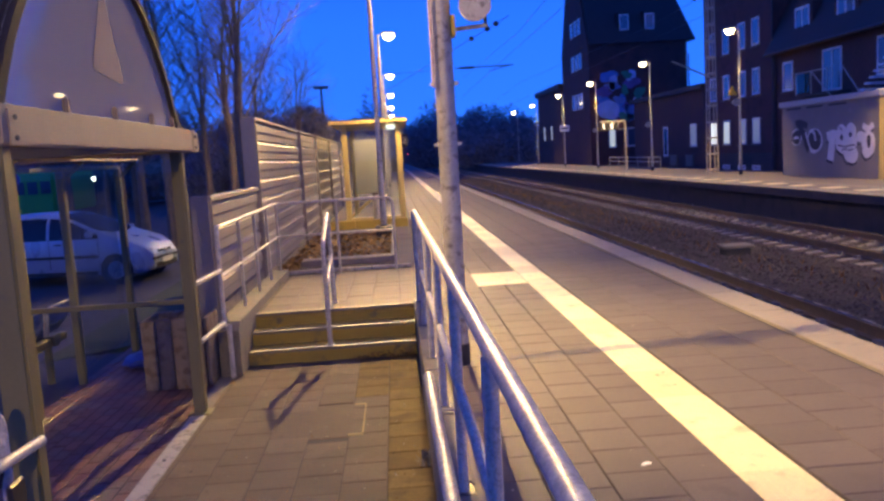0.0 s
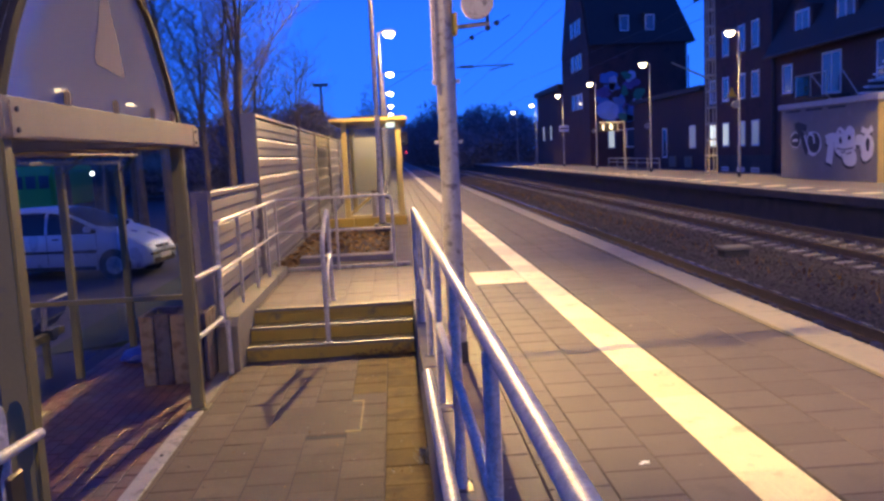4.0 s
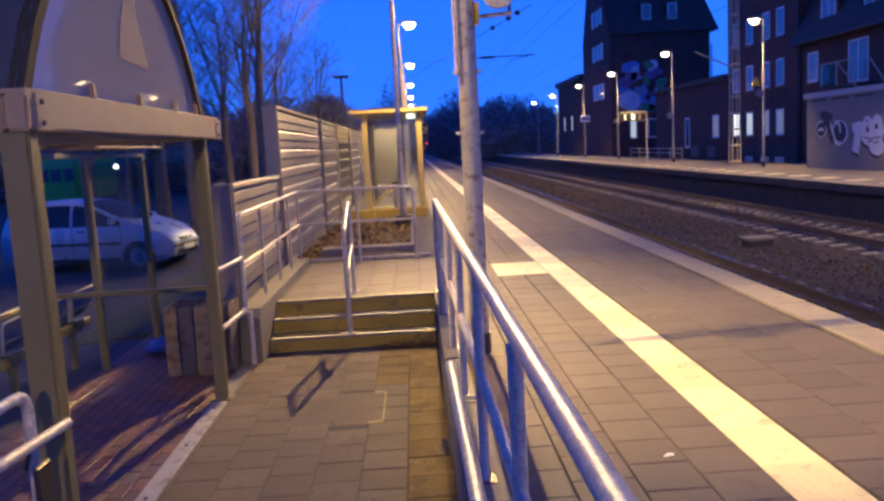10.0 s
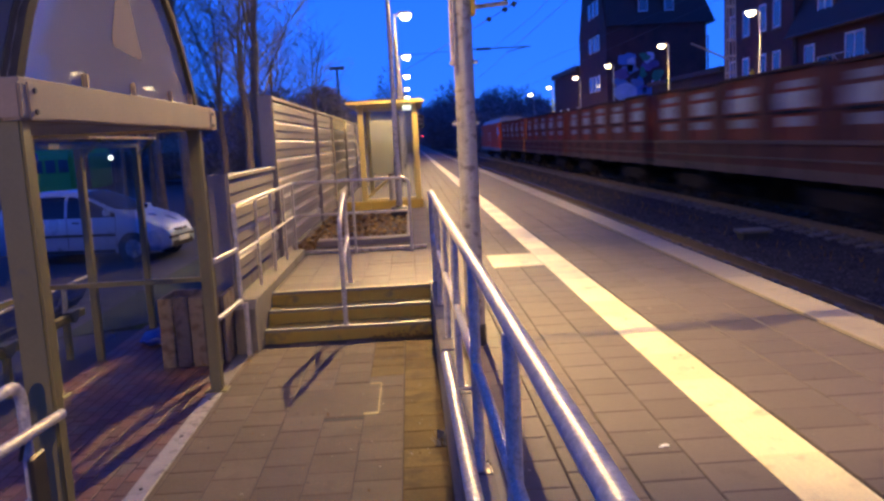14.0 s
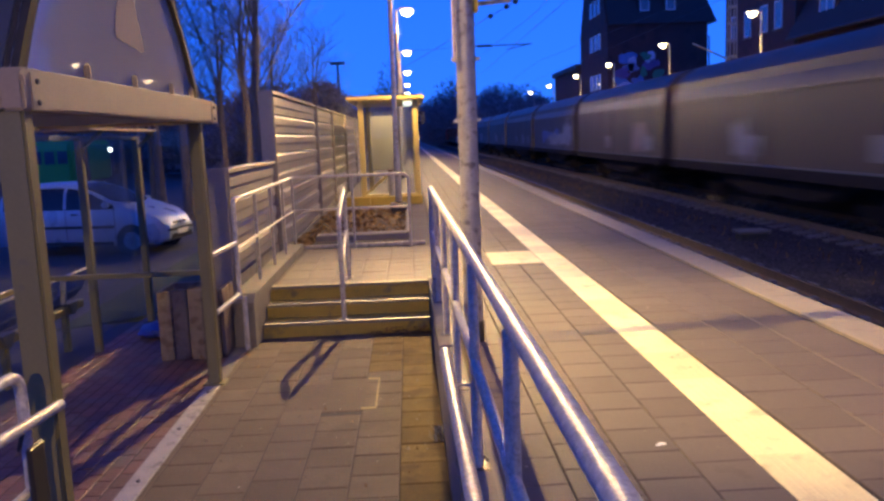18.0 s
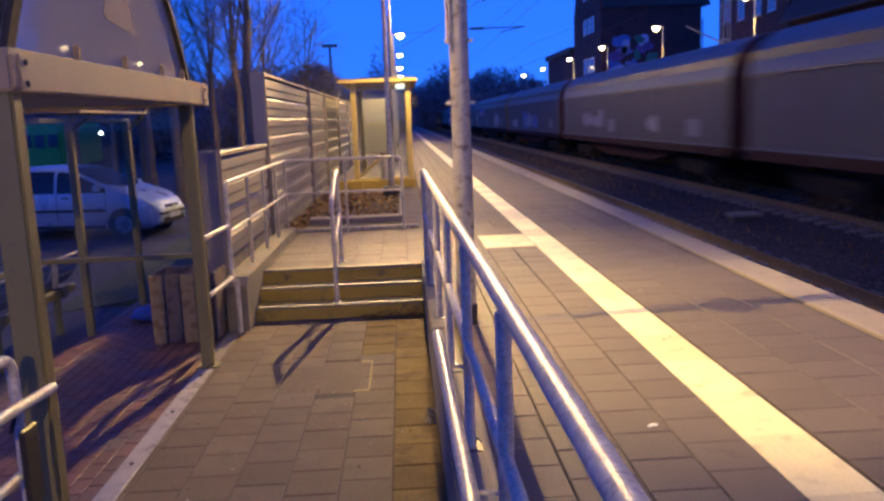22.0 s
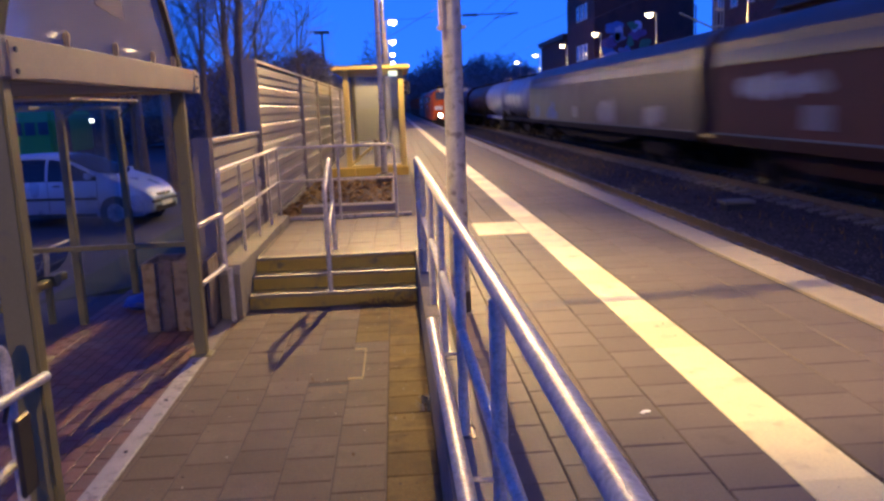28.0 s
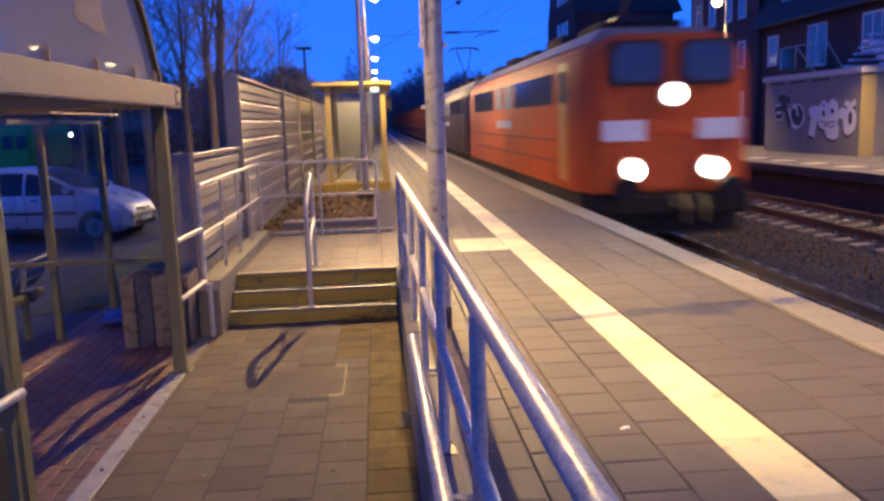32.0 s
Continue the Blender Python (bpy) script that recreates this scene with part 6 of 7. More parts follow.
def bare_tree(x, y, z, h, r, seed, label, depth=3, spread=0.75):
    """A trunk that forks halfway into steep leaders, long thin side limbs below and fine twigs all over."""
    t = thing("bare_tree", label, "tree", "bare trees", pose(x, y, z))
    rng = random.Random(seed)
    fork = h * 0.50
    pts = [(0, 0, 0)] + [(rng.uniform(-0.015, 0.015) * i, rng.uniform(-0.015, 0.015) * i, fork * i / 4) for i in range(1, 5)]
    part("trunk", bar(pts, [r * 1.25, r, r * 0.93, r * 0.87, r * 0.80], 12), M_BARK, t, smooth=True)
    bm = bmesh.new()
    top = Vector(pts[-1])

    def limb(p, d, length, rad, twigs, up):
        line, rs, n = [p.copy()], [rad], 5
        for i in range(n):
            d = (d + Vector((rng.uniform(-0.10, 0.10), rng.uniform(-0.10, 0.10), up))).normalized()
            p = p + d * length / n
            line.append(p.copy())
            rs.append(rad * (1 - 0.78 * (i + 1) / n))
        sweep(bm, line, rs, 7 if rad > 0.03 else 5, cap=False)
        for k in range(twigs):
            f = (0.18 + 0.80 * (k + rng.random()) / twigs) * n
            j = min(n - 1, int(f))
            q = line[j].lerp(line[j + 1], f - j)
            a = k * 2.4 + rng.uniform(-0.5, 0.5)
            side = Vector((math.cos(a), math.sin(a), rng.uniform(0.0, 0.5)))
            grow(bm, q, (d * 0.55 + side * 0.8).normalized(), length * rng.uniform(0.20, 0.34), max(0.005, rad * 0.22), depth - 2, rng, spread)

    for k in range(5):
        a = k * 1.26 + rng.uniform(-0.3, 0.3)
        lean = 0.03 if k == 0 else rng.uniform(0.13, 0.26)
        limb(top - Vector((0, 0, 0.10 * k)), Vector((math.cos(a) * lean, math.sin(a) * lean, 1)).normalized(), h * rng.uniform(0.42, 0.52), r * (0.55 if k == 0 else 0.33), 17, 0.02)
    for k in range(11):
        a = k * 2.4 + rng.uniform(-0.3, 0.3)
        zz = fork * (0.52 + 0.46 * k / 10)
        limb(Vector((0, 0, zz)), Vector((math.cos(a) * 0.72, math.sin(a) * 0.72, 0.75)).normalized(), h * rng.uniform(0.26, 0.36), r * 0.165, 13, 0.05)
    part("crown", bm, M_BARK, t)
    return t


first = bare_tree(-3.0, 16.5, -0.45, 8.2, 0.10, 4, "bare young tree rising behind the noise wall")
second = bare_tree(-6.6, 24.0, CAR_Z, 9.0, 0.14, 8, "bare tree with thin branches beyond the car park")
for k, (x, y, s, a) in enumerate(((-9.5, 30, 1.0, 40), (-12.5, 26, 0.95, 100), (-4.9, 44, 1.0, 200), (-15, 38, 1.2, 10), (-20, 30, 1.2, 77), (-7.6, 47, 1.15, 160), (-26, 44, 1.3, 250), (-8.3, 27, 1.0, 20), (-10.6, 32, 1.0, 130), (-7.7, 34, 1.0, 300), (-13, 37, 1.0, 80), (-5.6, 28.5, 1.0, 215))):
    copy_thing(second if k % 2 else first, Matrix.Translation((x, y, CAR_Z)) @ Matrix.Rotation(radians(a), 4, "Z"))
    bpy.context.view_layer.update()


def woods(name, spots, n, label, seed, w=0.16):
    """Distant winter woods: many thin twigs in uneven crowns over dark stems."""
    rng = random.Random(seed)
    vs, fs = [], []
    for cx, cy, z0, rx, rz in spots:
        lumps = [(rng.uniform(-0.75, 0.75), rng.uniform(-0.6, 0.6), rng.uniform(0.15, 0.9), rng.uniform(0.22, 0.5)) for _ in range(9)]
        for k in range(n):
            lx, ly, lz, lr = rng.choice(lumps)
            u = Vector((rng.gauss(0, 1), rng.gauss(0, 1), rng.gauss(0, 1))).normalized() * lr * rng.random() ** 0.45
            if rng.random() < 0.35:
                u.z = -rng.random() * lz * 0.9
            p = Vector((cx + (lx + u.x) * rx, cy + (ly + u.y) * rx, z0 + max(0.0, lz + u.z) * rz))
            d = Vector((rng.uniform(-1, 1), rng.uniform(-1, 1), rng.uniform(-0.2, 1.3))).normalized() * rx * rng.uniform(0.04, 0.15)
            s = d.cross(Vector((rng.uniform(-1, 1), 1, rng.uniform(-1, 1)))).normalized() * w * rx * rng.uniform(0.04, 0.13)
            b = len(vs)
            vs += [tuple(p - s), tuple(p + s), tuple(p + d)]
            fs.append((b, b + 1, b + 2))
        b = len(vs)
    me = bpy.data.meshes.new(name)
    me.from_pydata(vs, [], fs)
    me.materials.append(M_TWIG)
    return tagged(new(name, me), label, "woods", kind="stuff")


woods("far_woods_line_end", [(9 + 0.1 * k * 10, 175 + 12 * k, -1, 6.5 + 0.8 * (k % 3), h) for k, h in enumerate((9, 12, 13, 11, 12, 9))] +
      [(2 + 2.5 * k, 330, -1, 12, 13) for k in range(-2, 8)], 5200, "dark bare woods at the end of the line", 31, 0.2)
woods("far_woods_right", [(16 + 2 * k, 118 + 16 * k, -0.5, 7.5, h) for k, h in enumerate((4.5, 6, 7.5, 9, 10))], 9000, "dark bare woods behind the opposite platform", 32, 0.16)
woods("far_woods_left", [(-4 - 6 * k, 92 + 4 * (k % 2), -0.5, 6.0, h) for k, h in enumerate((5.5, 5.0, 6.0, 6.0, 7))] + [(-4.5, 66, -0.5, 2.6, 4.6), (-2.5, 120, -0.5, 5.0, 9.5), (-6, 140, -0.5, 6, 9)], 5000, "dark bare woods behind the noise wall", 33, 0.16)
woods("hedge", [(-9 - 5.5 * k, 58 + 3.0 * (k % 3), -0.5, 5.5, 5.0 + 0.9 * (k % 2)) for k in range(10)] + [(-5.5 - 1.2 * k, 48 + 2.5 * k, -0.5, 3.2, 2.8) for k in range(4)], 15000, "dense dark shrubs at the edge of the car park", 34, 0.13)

# ---- trains ----
# A vehicle is built with its leading end at y=0 of its own space and runs back along -y (going_away) or +y (coming).
def wheelset(t, y, s):
    for x in (-0.75, 0.75):
        part("wheel", bar([(x - 0.065, y, 0.46), (x + 0.065, y, 0.46)], 0.46, 20), M_CHASSIS, t, smooth=True)
    part("axle", bar([(-0.9, y, 0.46), (0.9, y, 0.46)], 0.08, 8), M_CHASSIS, t)
    for x in (-1.0, 1.0):
        part("axle_box", bbox(x - 0.12, x + 0.12, y - 0.22, y + 0.22, 0.28, 0.66, 0.03), M_CHASSIS, t)


def bogie(t, y):
    for d in (-0.95, 0.95):
        wheelset(t, y + d, 1)
    for x in (-1.02, 1.02):
        part("bogie_frame", prism([(y - 1.5, 0.62), (y - 0.5, 0.40), (y + 0.5, 0.40), (y + 1.5, 0.62), (y + 1.4, 0.82), (y - 1.4, 0.82)], "x", x - 0.07, x + 0.07), M_CHASSIS, t)


def buffers(t, y, s):
    for x in (-0.88, 0.88):
        b = part("buffer", bar([(x, y, 1.06), (x, y + s * 0.42, 1.06)], 0.09, 10), M_CHASSIS, t, smooth=True)
        part("buffer_head", bar([(x, y + s * 0.42, 1.06), (x, y + s * 0.50, 1.06)], 0.22, 16), M_CHASSIS, b, smooth=True)
    part("coupling", bar([(0, y, 1.0), (0, y + s * 0.35, 0.72)], 0.05, 8), M_CHASSIS, t)


def patch(t, y, z, ry, rz, k, rng, side=-1, at=1.42):
    """A sprayed piece: overlapping letter-like lumps with a flat foot."""
    n = min(5, max(3, int(ry / 0.30)))
    for i in range(n):
        u = y + ry * (-1 + (2 * i + 1) / n)
        h = rz * rng.uniform(0.65, 1.15)
        o = [(c, max(v, 1.32)) for c, v in blob(u, z - rz + h, ry * rng.uniform(1.0, 1.5) / n, h, rng, 14, 0.20)]
        d = 0.004 + 0.0007 * i
        part("painted_patch", prism(o, "x", -at - d, -at - 0.001), M_PATCH[k], t)


def plate(t, y, z, w, h, k, at=1.42):
    part("marking_panel", bbox(-at - 0.010, -at - 0.001, y - w / 2, y + w / 2, z - h / 2, z + h / 2, 0), M_PATCH[k], t)


def gondola(L, seed, s):
    """A low-sided wagon with five tall steel bins standing close together on it."""
    rng = random.Random(seed)
    t = thing("open_wagon", "oxide-red freight wagon with five tall bins bearing white plates", "wagon", "freight train wagons")
    y0, y1 = sorted((-s * 0.45, -s * (L - 0.45)))
    for x in (-1.40, 1.40):
        part("side", bbox(x - 0.04, x + 0.04, y0, y1, 1.22, 1.80, 0), M_WAGRED2, t)
        part("ledge", bbox(x - 0.11, x + 0.11, y0, y1, 1.78, 1.86, 0), M_WAGSILL, t)
        part("sole_bar", bbox(x - 0.07, x + 0.07, y0, y1, 1.02, 1.24, 0), M_WAGSILL, t)
        part("lower_rail", bbox(x - 0.09, x + 0.09, y0, y1, 1.42, 1.47, 0), M_WAGSILL, t)
        for k in range(7):
            y = y0 + (y1 - y0) * (k + 0.5) / 7
            part("stanchion", bbox(x - 0.075, x + 0.075, y - 0.06, y + 0.06, 1.0, 1.79, 0), M_CHASSIS, t)
    part("floor", bbox(-1.36, 1.36, y0, y1, 1.10, 1.22, 0), M_CHASSIS, t)
    w = (y1 - y0) / 5
    for k in range(5):
        a, b = y0 + w * k + 0.10, y0 + w * (k + 1) - 0.10
        top = 3.46 + rng.uniform(-0.03, 0.05)
        bin_part = part("bin", bbox(-1.30, 1.30, a + 0.30, b - 0.30, 1.22, top - 0.06, 0.02), (M_WAGRED, M_WAGRED2)[(k + seed) % 5 == 3], t)
        for x in (-1.33, 1.33):
            for y in (a, b - 0.42):
                part("corner_post", bbox(x - 0.07, x + 0.07, y, y + 0.42, 1.25, top - 0.03, 0.02), M_WAGRED2, bin_part)
            part("bin_rim", bbox(x - 0.09, x + 0.09, a, b, top - 0.09, top, 0.015), M_WAGEND, bin_part)
            part("bin_belt", bbox(x - 0.055, x + 0.055, a + 0.42, b - 0.42, 2.46, 2.53, 0.01), M_CHASSIS, bin_part)
        y = (a + b) / 2
        plate(bin_part, y, 3.12 + rng.uniform(-0.03, 0.03), rng.uniform(1.0, 1.3), 0.17, 4, 1.306)
        plate(bin_part, y + rng.uniform(-0.12, 0.12), 2.76, rng.uniform(1.35, 1.6), 0.36, 0, 1.306)
        plate(bin_part, y + rng.uniform(-0.1, 0.1), 2.28, rng.uniform(1.0, 1.3), 0.22, 4, 1.306)
    for f in (0.2, 0.8):
        bogie(t, y0 + (y1 - y0) * f)
    buffers(t, y0, -1)
    buffers(t, y1, 1)
    return t


def covered(L, seed, s, side, roof, patches, red_end=False, bays=2):
    rng = random.Random(seed)
    t = thing("covered_wagon", "covered freight wagon with smooth sliding walls and a rounded roof", "wagon", "freight train wagons")
    y0, y1 = sorted((-s * 0.55, -s * (L - 0.55)))
    arc = [(1.42, 3.02), (1.40, 3.25), (1.30, 3.55), (1.10, 3.85), (0.75, 4.08), (0.35, 4.17), (-0.35, 4.17), (-0.75, 4.08), (-1.10, 3.85), (-1.30, 3.55), (-1.40, 3.25), (-1.42, 3.02)]
    part("roof", prism(arc, "y", y0, y1), roof, t, smooth=True)
    w = (y1 - y0) / bays
    for k in range(bays):
        part("sliding_wall", bbox(-1.42, 1.42, y0 + w * k + 0.05, y0 + w * (k + 1) - 0.05, 1.28, 3.015, 0.01), side, t)
    part("core", bbox(-1.36, 1.36, y0 + 0.02, y1 - 0.02, 1.2, 3.6, 0), M_WAGDARK, t)
    for x in (-1.43, 1.43):
        part("roof_rail", bbox(x - 0.035, x + 0.035, y0, y1, 3.0, 3.06, 0), M_WAGDARK, t)
        part("guide_rail", bbox(x - 0.05, x + 0.05, y0 + 0.1, y1 - 0.1, 1.262, 1.30, 0), M_WAGROOF, t)
        part("sole_bar", bbox(x - 0.06, x + 0.06, y0, y1, 1.02, 1.26, 0), M_WAGEND if red_end else M_CHASSIS, t)
    for y, d in ((y0, -0.06), (y1, 0.06)):
        part("end_wall", prism([(u * 0.995, v - 0.01) for u, v in arc] + [(-1.41, 1.25), (1.41, 1.25)], "y", min(y, y + d), max(y, y + d)), M_WAGEND if red_end else M_WAGDARK, t)
    part("under_beam", prism([(y0 + L * 0.2, 0.98), (y1 - L * 0.2, 0.98), (y1 - L * 0.32, 0.55), (y0 + L * 0.32, 0.55)], "x", -1.15, 1.15), M_WAGEND if red_end else M_CHASSIS, t)
    for f, z, ry, rz, k in patches:
        patch(t, y0 + (y1 - y0) * f, z, ry, rz, k, rng, at=1.424)
    for f in (0.12, 0.55):
        plate(t, y0 + (y1 - y0) * f, 1.75, 0.75, 0.5, 4, 1.424)
    if L > 18:
        for f in (0.16, 0.84):
            bogie(t, y0 + (y1 - y0) * f)
    else:
        for f in (0.2, 0.8):
            wheelset(t, y0 + (y1 - y0) * f, 1)
    buffers(t, y0, -1)
    buffers(t, y1, 1)
    return t


def tanker(L, seed, s, mat, blue=False):
    rng = random.Random(seed)
    t = thing("tank_wagon", "tank wagon with a long cylindrical vessel on a dark frame", "wagon", "freight train wagons")
    y0, y1 = sorted((-s * 0.6, -s * (L - 0.6)))
    r, zc = 1.42, 2.62
    prof = [(y0 + 0.05, 0.25), (y0 + 0.10, 0.75), (y0 + 0.22, 1.12), (y0 + 0.45, 1.36), (y0 + 0.75, r), (y1 - 0.75, r), (y1 - 0.45, 1.36), (y1 - 0.22, 1.12), (y1 - 0.10, 0.75), (y1 - 0.05, 0.25)]
    part("vessel", bar([(0, y, zc) for y, _ in prof], [q for _, q in prof], 32), mat, t, smooth=True)
    for f in (0.2, 0.4, 0.6, 0.8):
        y = y0 + (y1 - y0) * f
        part("band", bar([(0, y - 0.05, zc), (0, y + 0.05, zc)], r + 0.02, 32), M_WAGDARK if not blue else mat, t, smooth=True)
    part("dome", bar([(0, (y0 + y1) / 2, zc + r - 0.1), (0, (y0 + y1) / 2, zc + r + 0.25)], 0.35, 16), mat, t, smooth=True)
    part("walkway", bbox(-0.5, 0.5, y0 + 1.2, y1 - 1.2, zc + r + 0.03, zc + r + 0.08, 0), M_CHASSIS, t)
    part("frame_beam", bbox(-1.25, 1.25, y0, y1, 1.0, 1.24, 0), M_TANKBLUE if blue else M_CHASSIS, t)
    for y in (y0 + 1.6, y1 - 1.6):
        part("saddle", bbox(-1.1, 1.1, y - 0.25, y + 0.25, 1.2, 1.75, 0.02), M_CHASSIS, t)
    for y in (y0, y1):
        part("end_platform", bbox(-1.3, 1.3, y - 0.05, y + 0.05, 0.98, 1.3, 0), M_CHASSIS, t)
        for x in (-1.2, 1.2):
            part("end_rail", bar([(x, y, 1.2), (x, y, 2.2)], 0.03, 6), M_CHASSIS, t)
    part("hazard_panel", bbox(-1.36, -1.33, (y0 + y1) / 2 - 1.6, (y0 + y1) / 2 - 0.7, 1.95, 2.55, 0), M_PATCH[0], t)
    for f in (0.19, 0.81):
        bogie(t, y0 + (y1 - y0) * f)
    buffers(t, y0, -1)
    buffers(t, y1, 1)
    return t


def modern_loco(L):
    t = thing("electric_locomotive", "orange-red electric locomotive with grey skirt and pale rounded roof", "locomotive")
    front, back = 0.0, -L
    prof = [(front - 1.2, 1.05), (front - 0.15, 1.05), (front - 0.05, 1.6), (front - 0.25, 2.3), (front - 0.95, 3.45), (front - 1.3, 3.55), (back + 1.3, 3.55), (back + 0.95, 3.45), (back + 0.25, 2.3), (back + 0.05, 1.6),
            (back + 0.15, 1.05)]
    bm = prism([(u, v) for u, v in prof], "x", -1.49, 1.49)
    bmesh.ops.bevel(bm, geom=[e for e in bm.edges if abs(e.verts[0].co.x - e.verts[1].co.x) < 1e-4], offset=0.12, segments=3, affect="EDGES")
    part("body", bm, M_LOCOORANGE, t, smooth=True)
    part("skirt", bbox(-1.50, 1.50, back + 0.12, front - 0.12, 0.84, 1.16, 0.03), M_LOCOGREY, t)
    part("roof", prism([(-1.40, 3.50), (1.40, 3.50), (1.22, 3.80), (0.75, 3.95), (-0.75, 3.95), (-1.22, 3.80)], "y", back + 1.4, front - 1.4), M_LOCOROOF, t, smooth=True)
    for k in range(4):
        y = back + 3.2 + 3.8 * k
        part("roof_unit", bbox(-0.7, 0.7, y - 1.0, y + 1.0, 3.95, 4.10, 0.03), M_LOCOGREY, t)
    for y, s in ((front, 1), (back, -1)):
        m = Matrix.Translation((0, y - s * 0.58, 2.88)) @ Matrix.Rotation(s * radians(31), 4, "X")
        bm = bmesh.new()
        box(bm, -1.22, 1.22, -0.05 if s > 0 else -0.03, 0.03 if s > 0 else 0.05, -0.42, 0.46, m)
        part("windscreen", bm, M_LOCOBLACK, t, "dark cab windscreen")
        for x in (-1.0, 1.0):
            part("tail_light", bar([(x, y - s * 0.12, 1.75), (x, y + s * 0.02, 1.75)], 0.13, 12), M_LENS, t)
        for x in (-1.495, 1.495):
            part("cab_window", bbox(x - 0.01, x + 0.01, min(y - s * 1.25, y - s * 1.95), max(y - s * 1.25, y - s * 1.95), 2.35, 3.05, 0.0), M_LOCOBLACK, t)
            part("cab_door", bbox(x - 0.006, x + 0.006, min(y - s * 2.15, y - s * 2.75), max(y - s * 2.15, y - s * 2.75), 1.2, 3.1, 0.0), M_LOCORED, t)
        part("front_stripe", bbox(-1.2, 1.2, min(y - s * 0.16, y - s * 0.02), max(y - s * 0.16, y - s * 0.02), 1.9, 2.12, 0.01), M_LOCOWHITE, t)
    for x in (-1.498, 1.498):
        for z0, z1, a, b in ((2.55, 2.62, 0.6, 2.2), (1.85, 1.92, 0.6, 2.2), (1.92, 2.55, 0.6, 0.68), (1.92, 2.55, 2.12, 2.2)):
            part("side_panel", bbox(x - 0.006, x + 0.006, -L / 2 + a - 1.4, -L / 2 + b - 1.4, z0, z1, 0), M_LOCOWHITE, t)
        part("side_panel", bbox(x - 0.006, x + 0.006, -L / 2 - 0.5, -L / 2 + 0.5, 1.32, 1.4, 0), M_LOCOWHITE, t)
    for y in (back + 4.2, front - 4.2):
        bogie(t, y)
    buffers(t, front - 0.1, 1)
    buffers(t, back + 0.1, -1)
    return t


def old_loco(L, lit, red):
    """Front end at y=0, body along +y; it comes towards -y."""
    t = thing("electric_locomotive", "red electric locomotive with two cab windows, white panels and glowing headlights" if lit else "dark red electric locomotive hauled behind the first", "locomotive")
    front_pts = [(-1.49, 1.0), (1.49, 1.0), (1.49, 3.05), (1.38, 3.42), (1.05, 3.62), (-1.05, 3.62), (-1.38, 3.42), (-1.49, 3.05)]
    bm = bmesh.new()
    rings = []
    for y, k, dz in ((0.0, 0.85, 0.0), (0.14, 0.91, 0.0), (0.60, 1.0, 0.0), (L - 0.60, 1.0, 0.0), (L - 0.14, 0.91, 0.0), (L, 0.85, 0.0)):
        rings.append([bm.verts.new((u * k, y + (0.25 * max(0, (v - 2.0)) * (0.35 if y < 0.3 else 0)), v)) for u, v in front_pts])
    for a, b in zip(rings, rings[1:]):
        for j in range(8):
            bm.faces.new((a[j], a[(j + 1) % 8], b[(j + 1) % 8], b[j]))
    bm.faces.new(rings[0][::-1])
    bm.faces.new(rings[-1])
    bmesh.ops.recalc_face_normals(bm, faces=list(bm.faces))
    bmesh.ops.bevel(bm, geom=[e for e in bm.edges if e.verts[0].co.y < 0.12 and e.verts[1].co.y < 0.12 or abs(e.verts[0].co.x - e.verts[1].co.x) < 0.16 and e.verts[0].co.z > 3], offset=0.07, segments=3, affect="EDGES")
    part("body", bm, red, t, smooth=True)
    part("skirt", bbox(-1.47, 1.47, 0.25, L - 0.25, 0.55, 1.02, 0.03), M_CHASSIS, t)
    part("roof", prism([(-1.15, 3.58), (1.15, 3.58), (0.95, 3.80), (-0.95, 3.80)], "y", 0.9, L - 0.9), M_LOCOGREY, t)
    for k in range(5):
        y = 2.4 + (L - 4.8) * k / 4
        part("roof_unit", bbox(-0.8, 0.8, y - 0.8, y + 0.8, 3.78, 4.0 + 0.06 * (k % 2), 0.04), M_CHASSIS, t)
    for x in (-0.61, 0.61):
        bm = prism([(x - 0.42, 2.84), (x + 0.42, 2.84), (x + 0.42 - (0.04 if x > 0 else 0), 3.44), (x - 0.42 + (0.04 if x < 0 else 0), 3.44)], "y", -0.012, 0.14)
        bmesh.ops.bevel(bm, geom=[e for e in bm.edges if abs(e.verts[0].co.y - e.verts[1].co.y) > 0.1], offset=0.09, segments=3, affect="EDGES")
        part("cab_window", bm, M_LOCOBLACK, t, "dark cab window")
        part("window_frame", bbox(x - 0.48, x + 0.48, 0.03, 0.10, 2.77, 3.51, 0.06, 2), M_LOCODARKRED, t)
    for x in (-0.82, 0.82):
        part("white_panel", bbox(x - 0.37, x + 0.37, -0.006, 0.05, 1.87, 2.21, 0.002), M_LOCOWHITE, t, "white front panel")
    part("front_panel", bbox(-0.50, 0.50, -0.004, 0.05, 2.02, 2.18, 0.002), M_LOCORED, t)
    for x, z in ((-0.68, 1.39), (0.68, 1.39), (0.0, 2.62)):
        h = part("headlight_housing", bar([(x, 0.06, z), (x, -0.05, z)], 0.21, 18), M_LOCOROOF, t, smooth=True)
        part("headlight", bar([(x, -0.05, z), (x, -0.07, z)], 0.15, 18), M_HEADLIGHT if lit else M_LENS, h, "glowing headlight" if lit else "")
    part("buffer_beam", bbox(-1.40, 1.40, 0.0, 0.22, 0.62, 0.94, 0.02), M_CHASSIS, t)
    part("plough", prism([(-1.3, 0.25), (1.3, 0.25), (1.35, 0.72), (-1.35, 0.72)], "y", 0.25, 0.33), M_CHASSIS, t)
    for x in (0.22, 0.55):
        part("hose", bar([(x, -0.02, 0.95), (x, -0.16, 0.75), (x, -0.10, 0.50)], 0.035, 8), M_HATCHYEL, t, smooth=True)
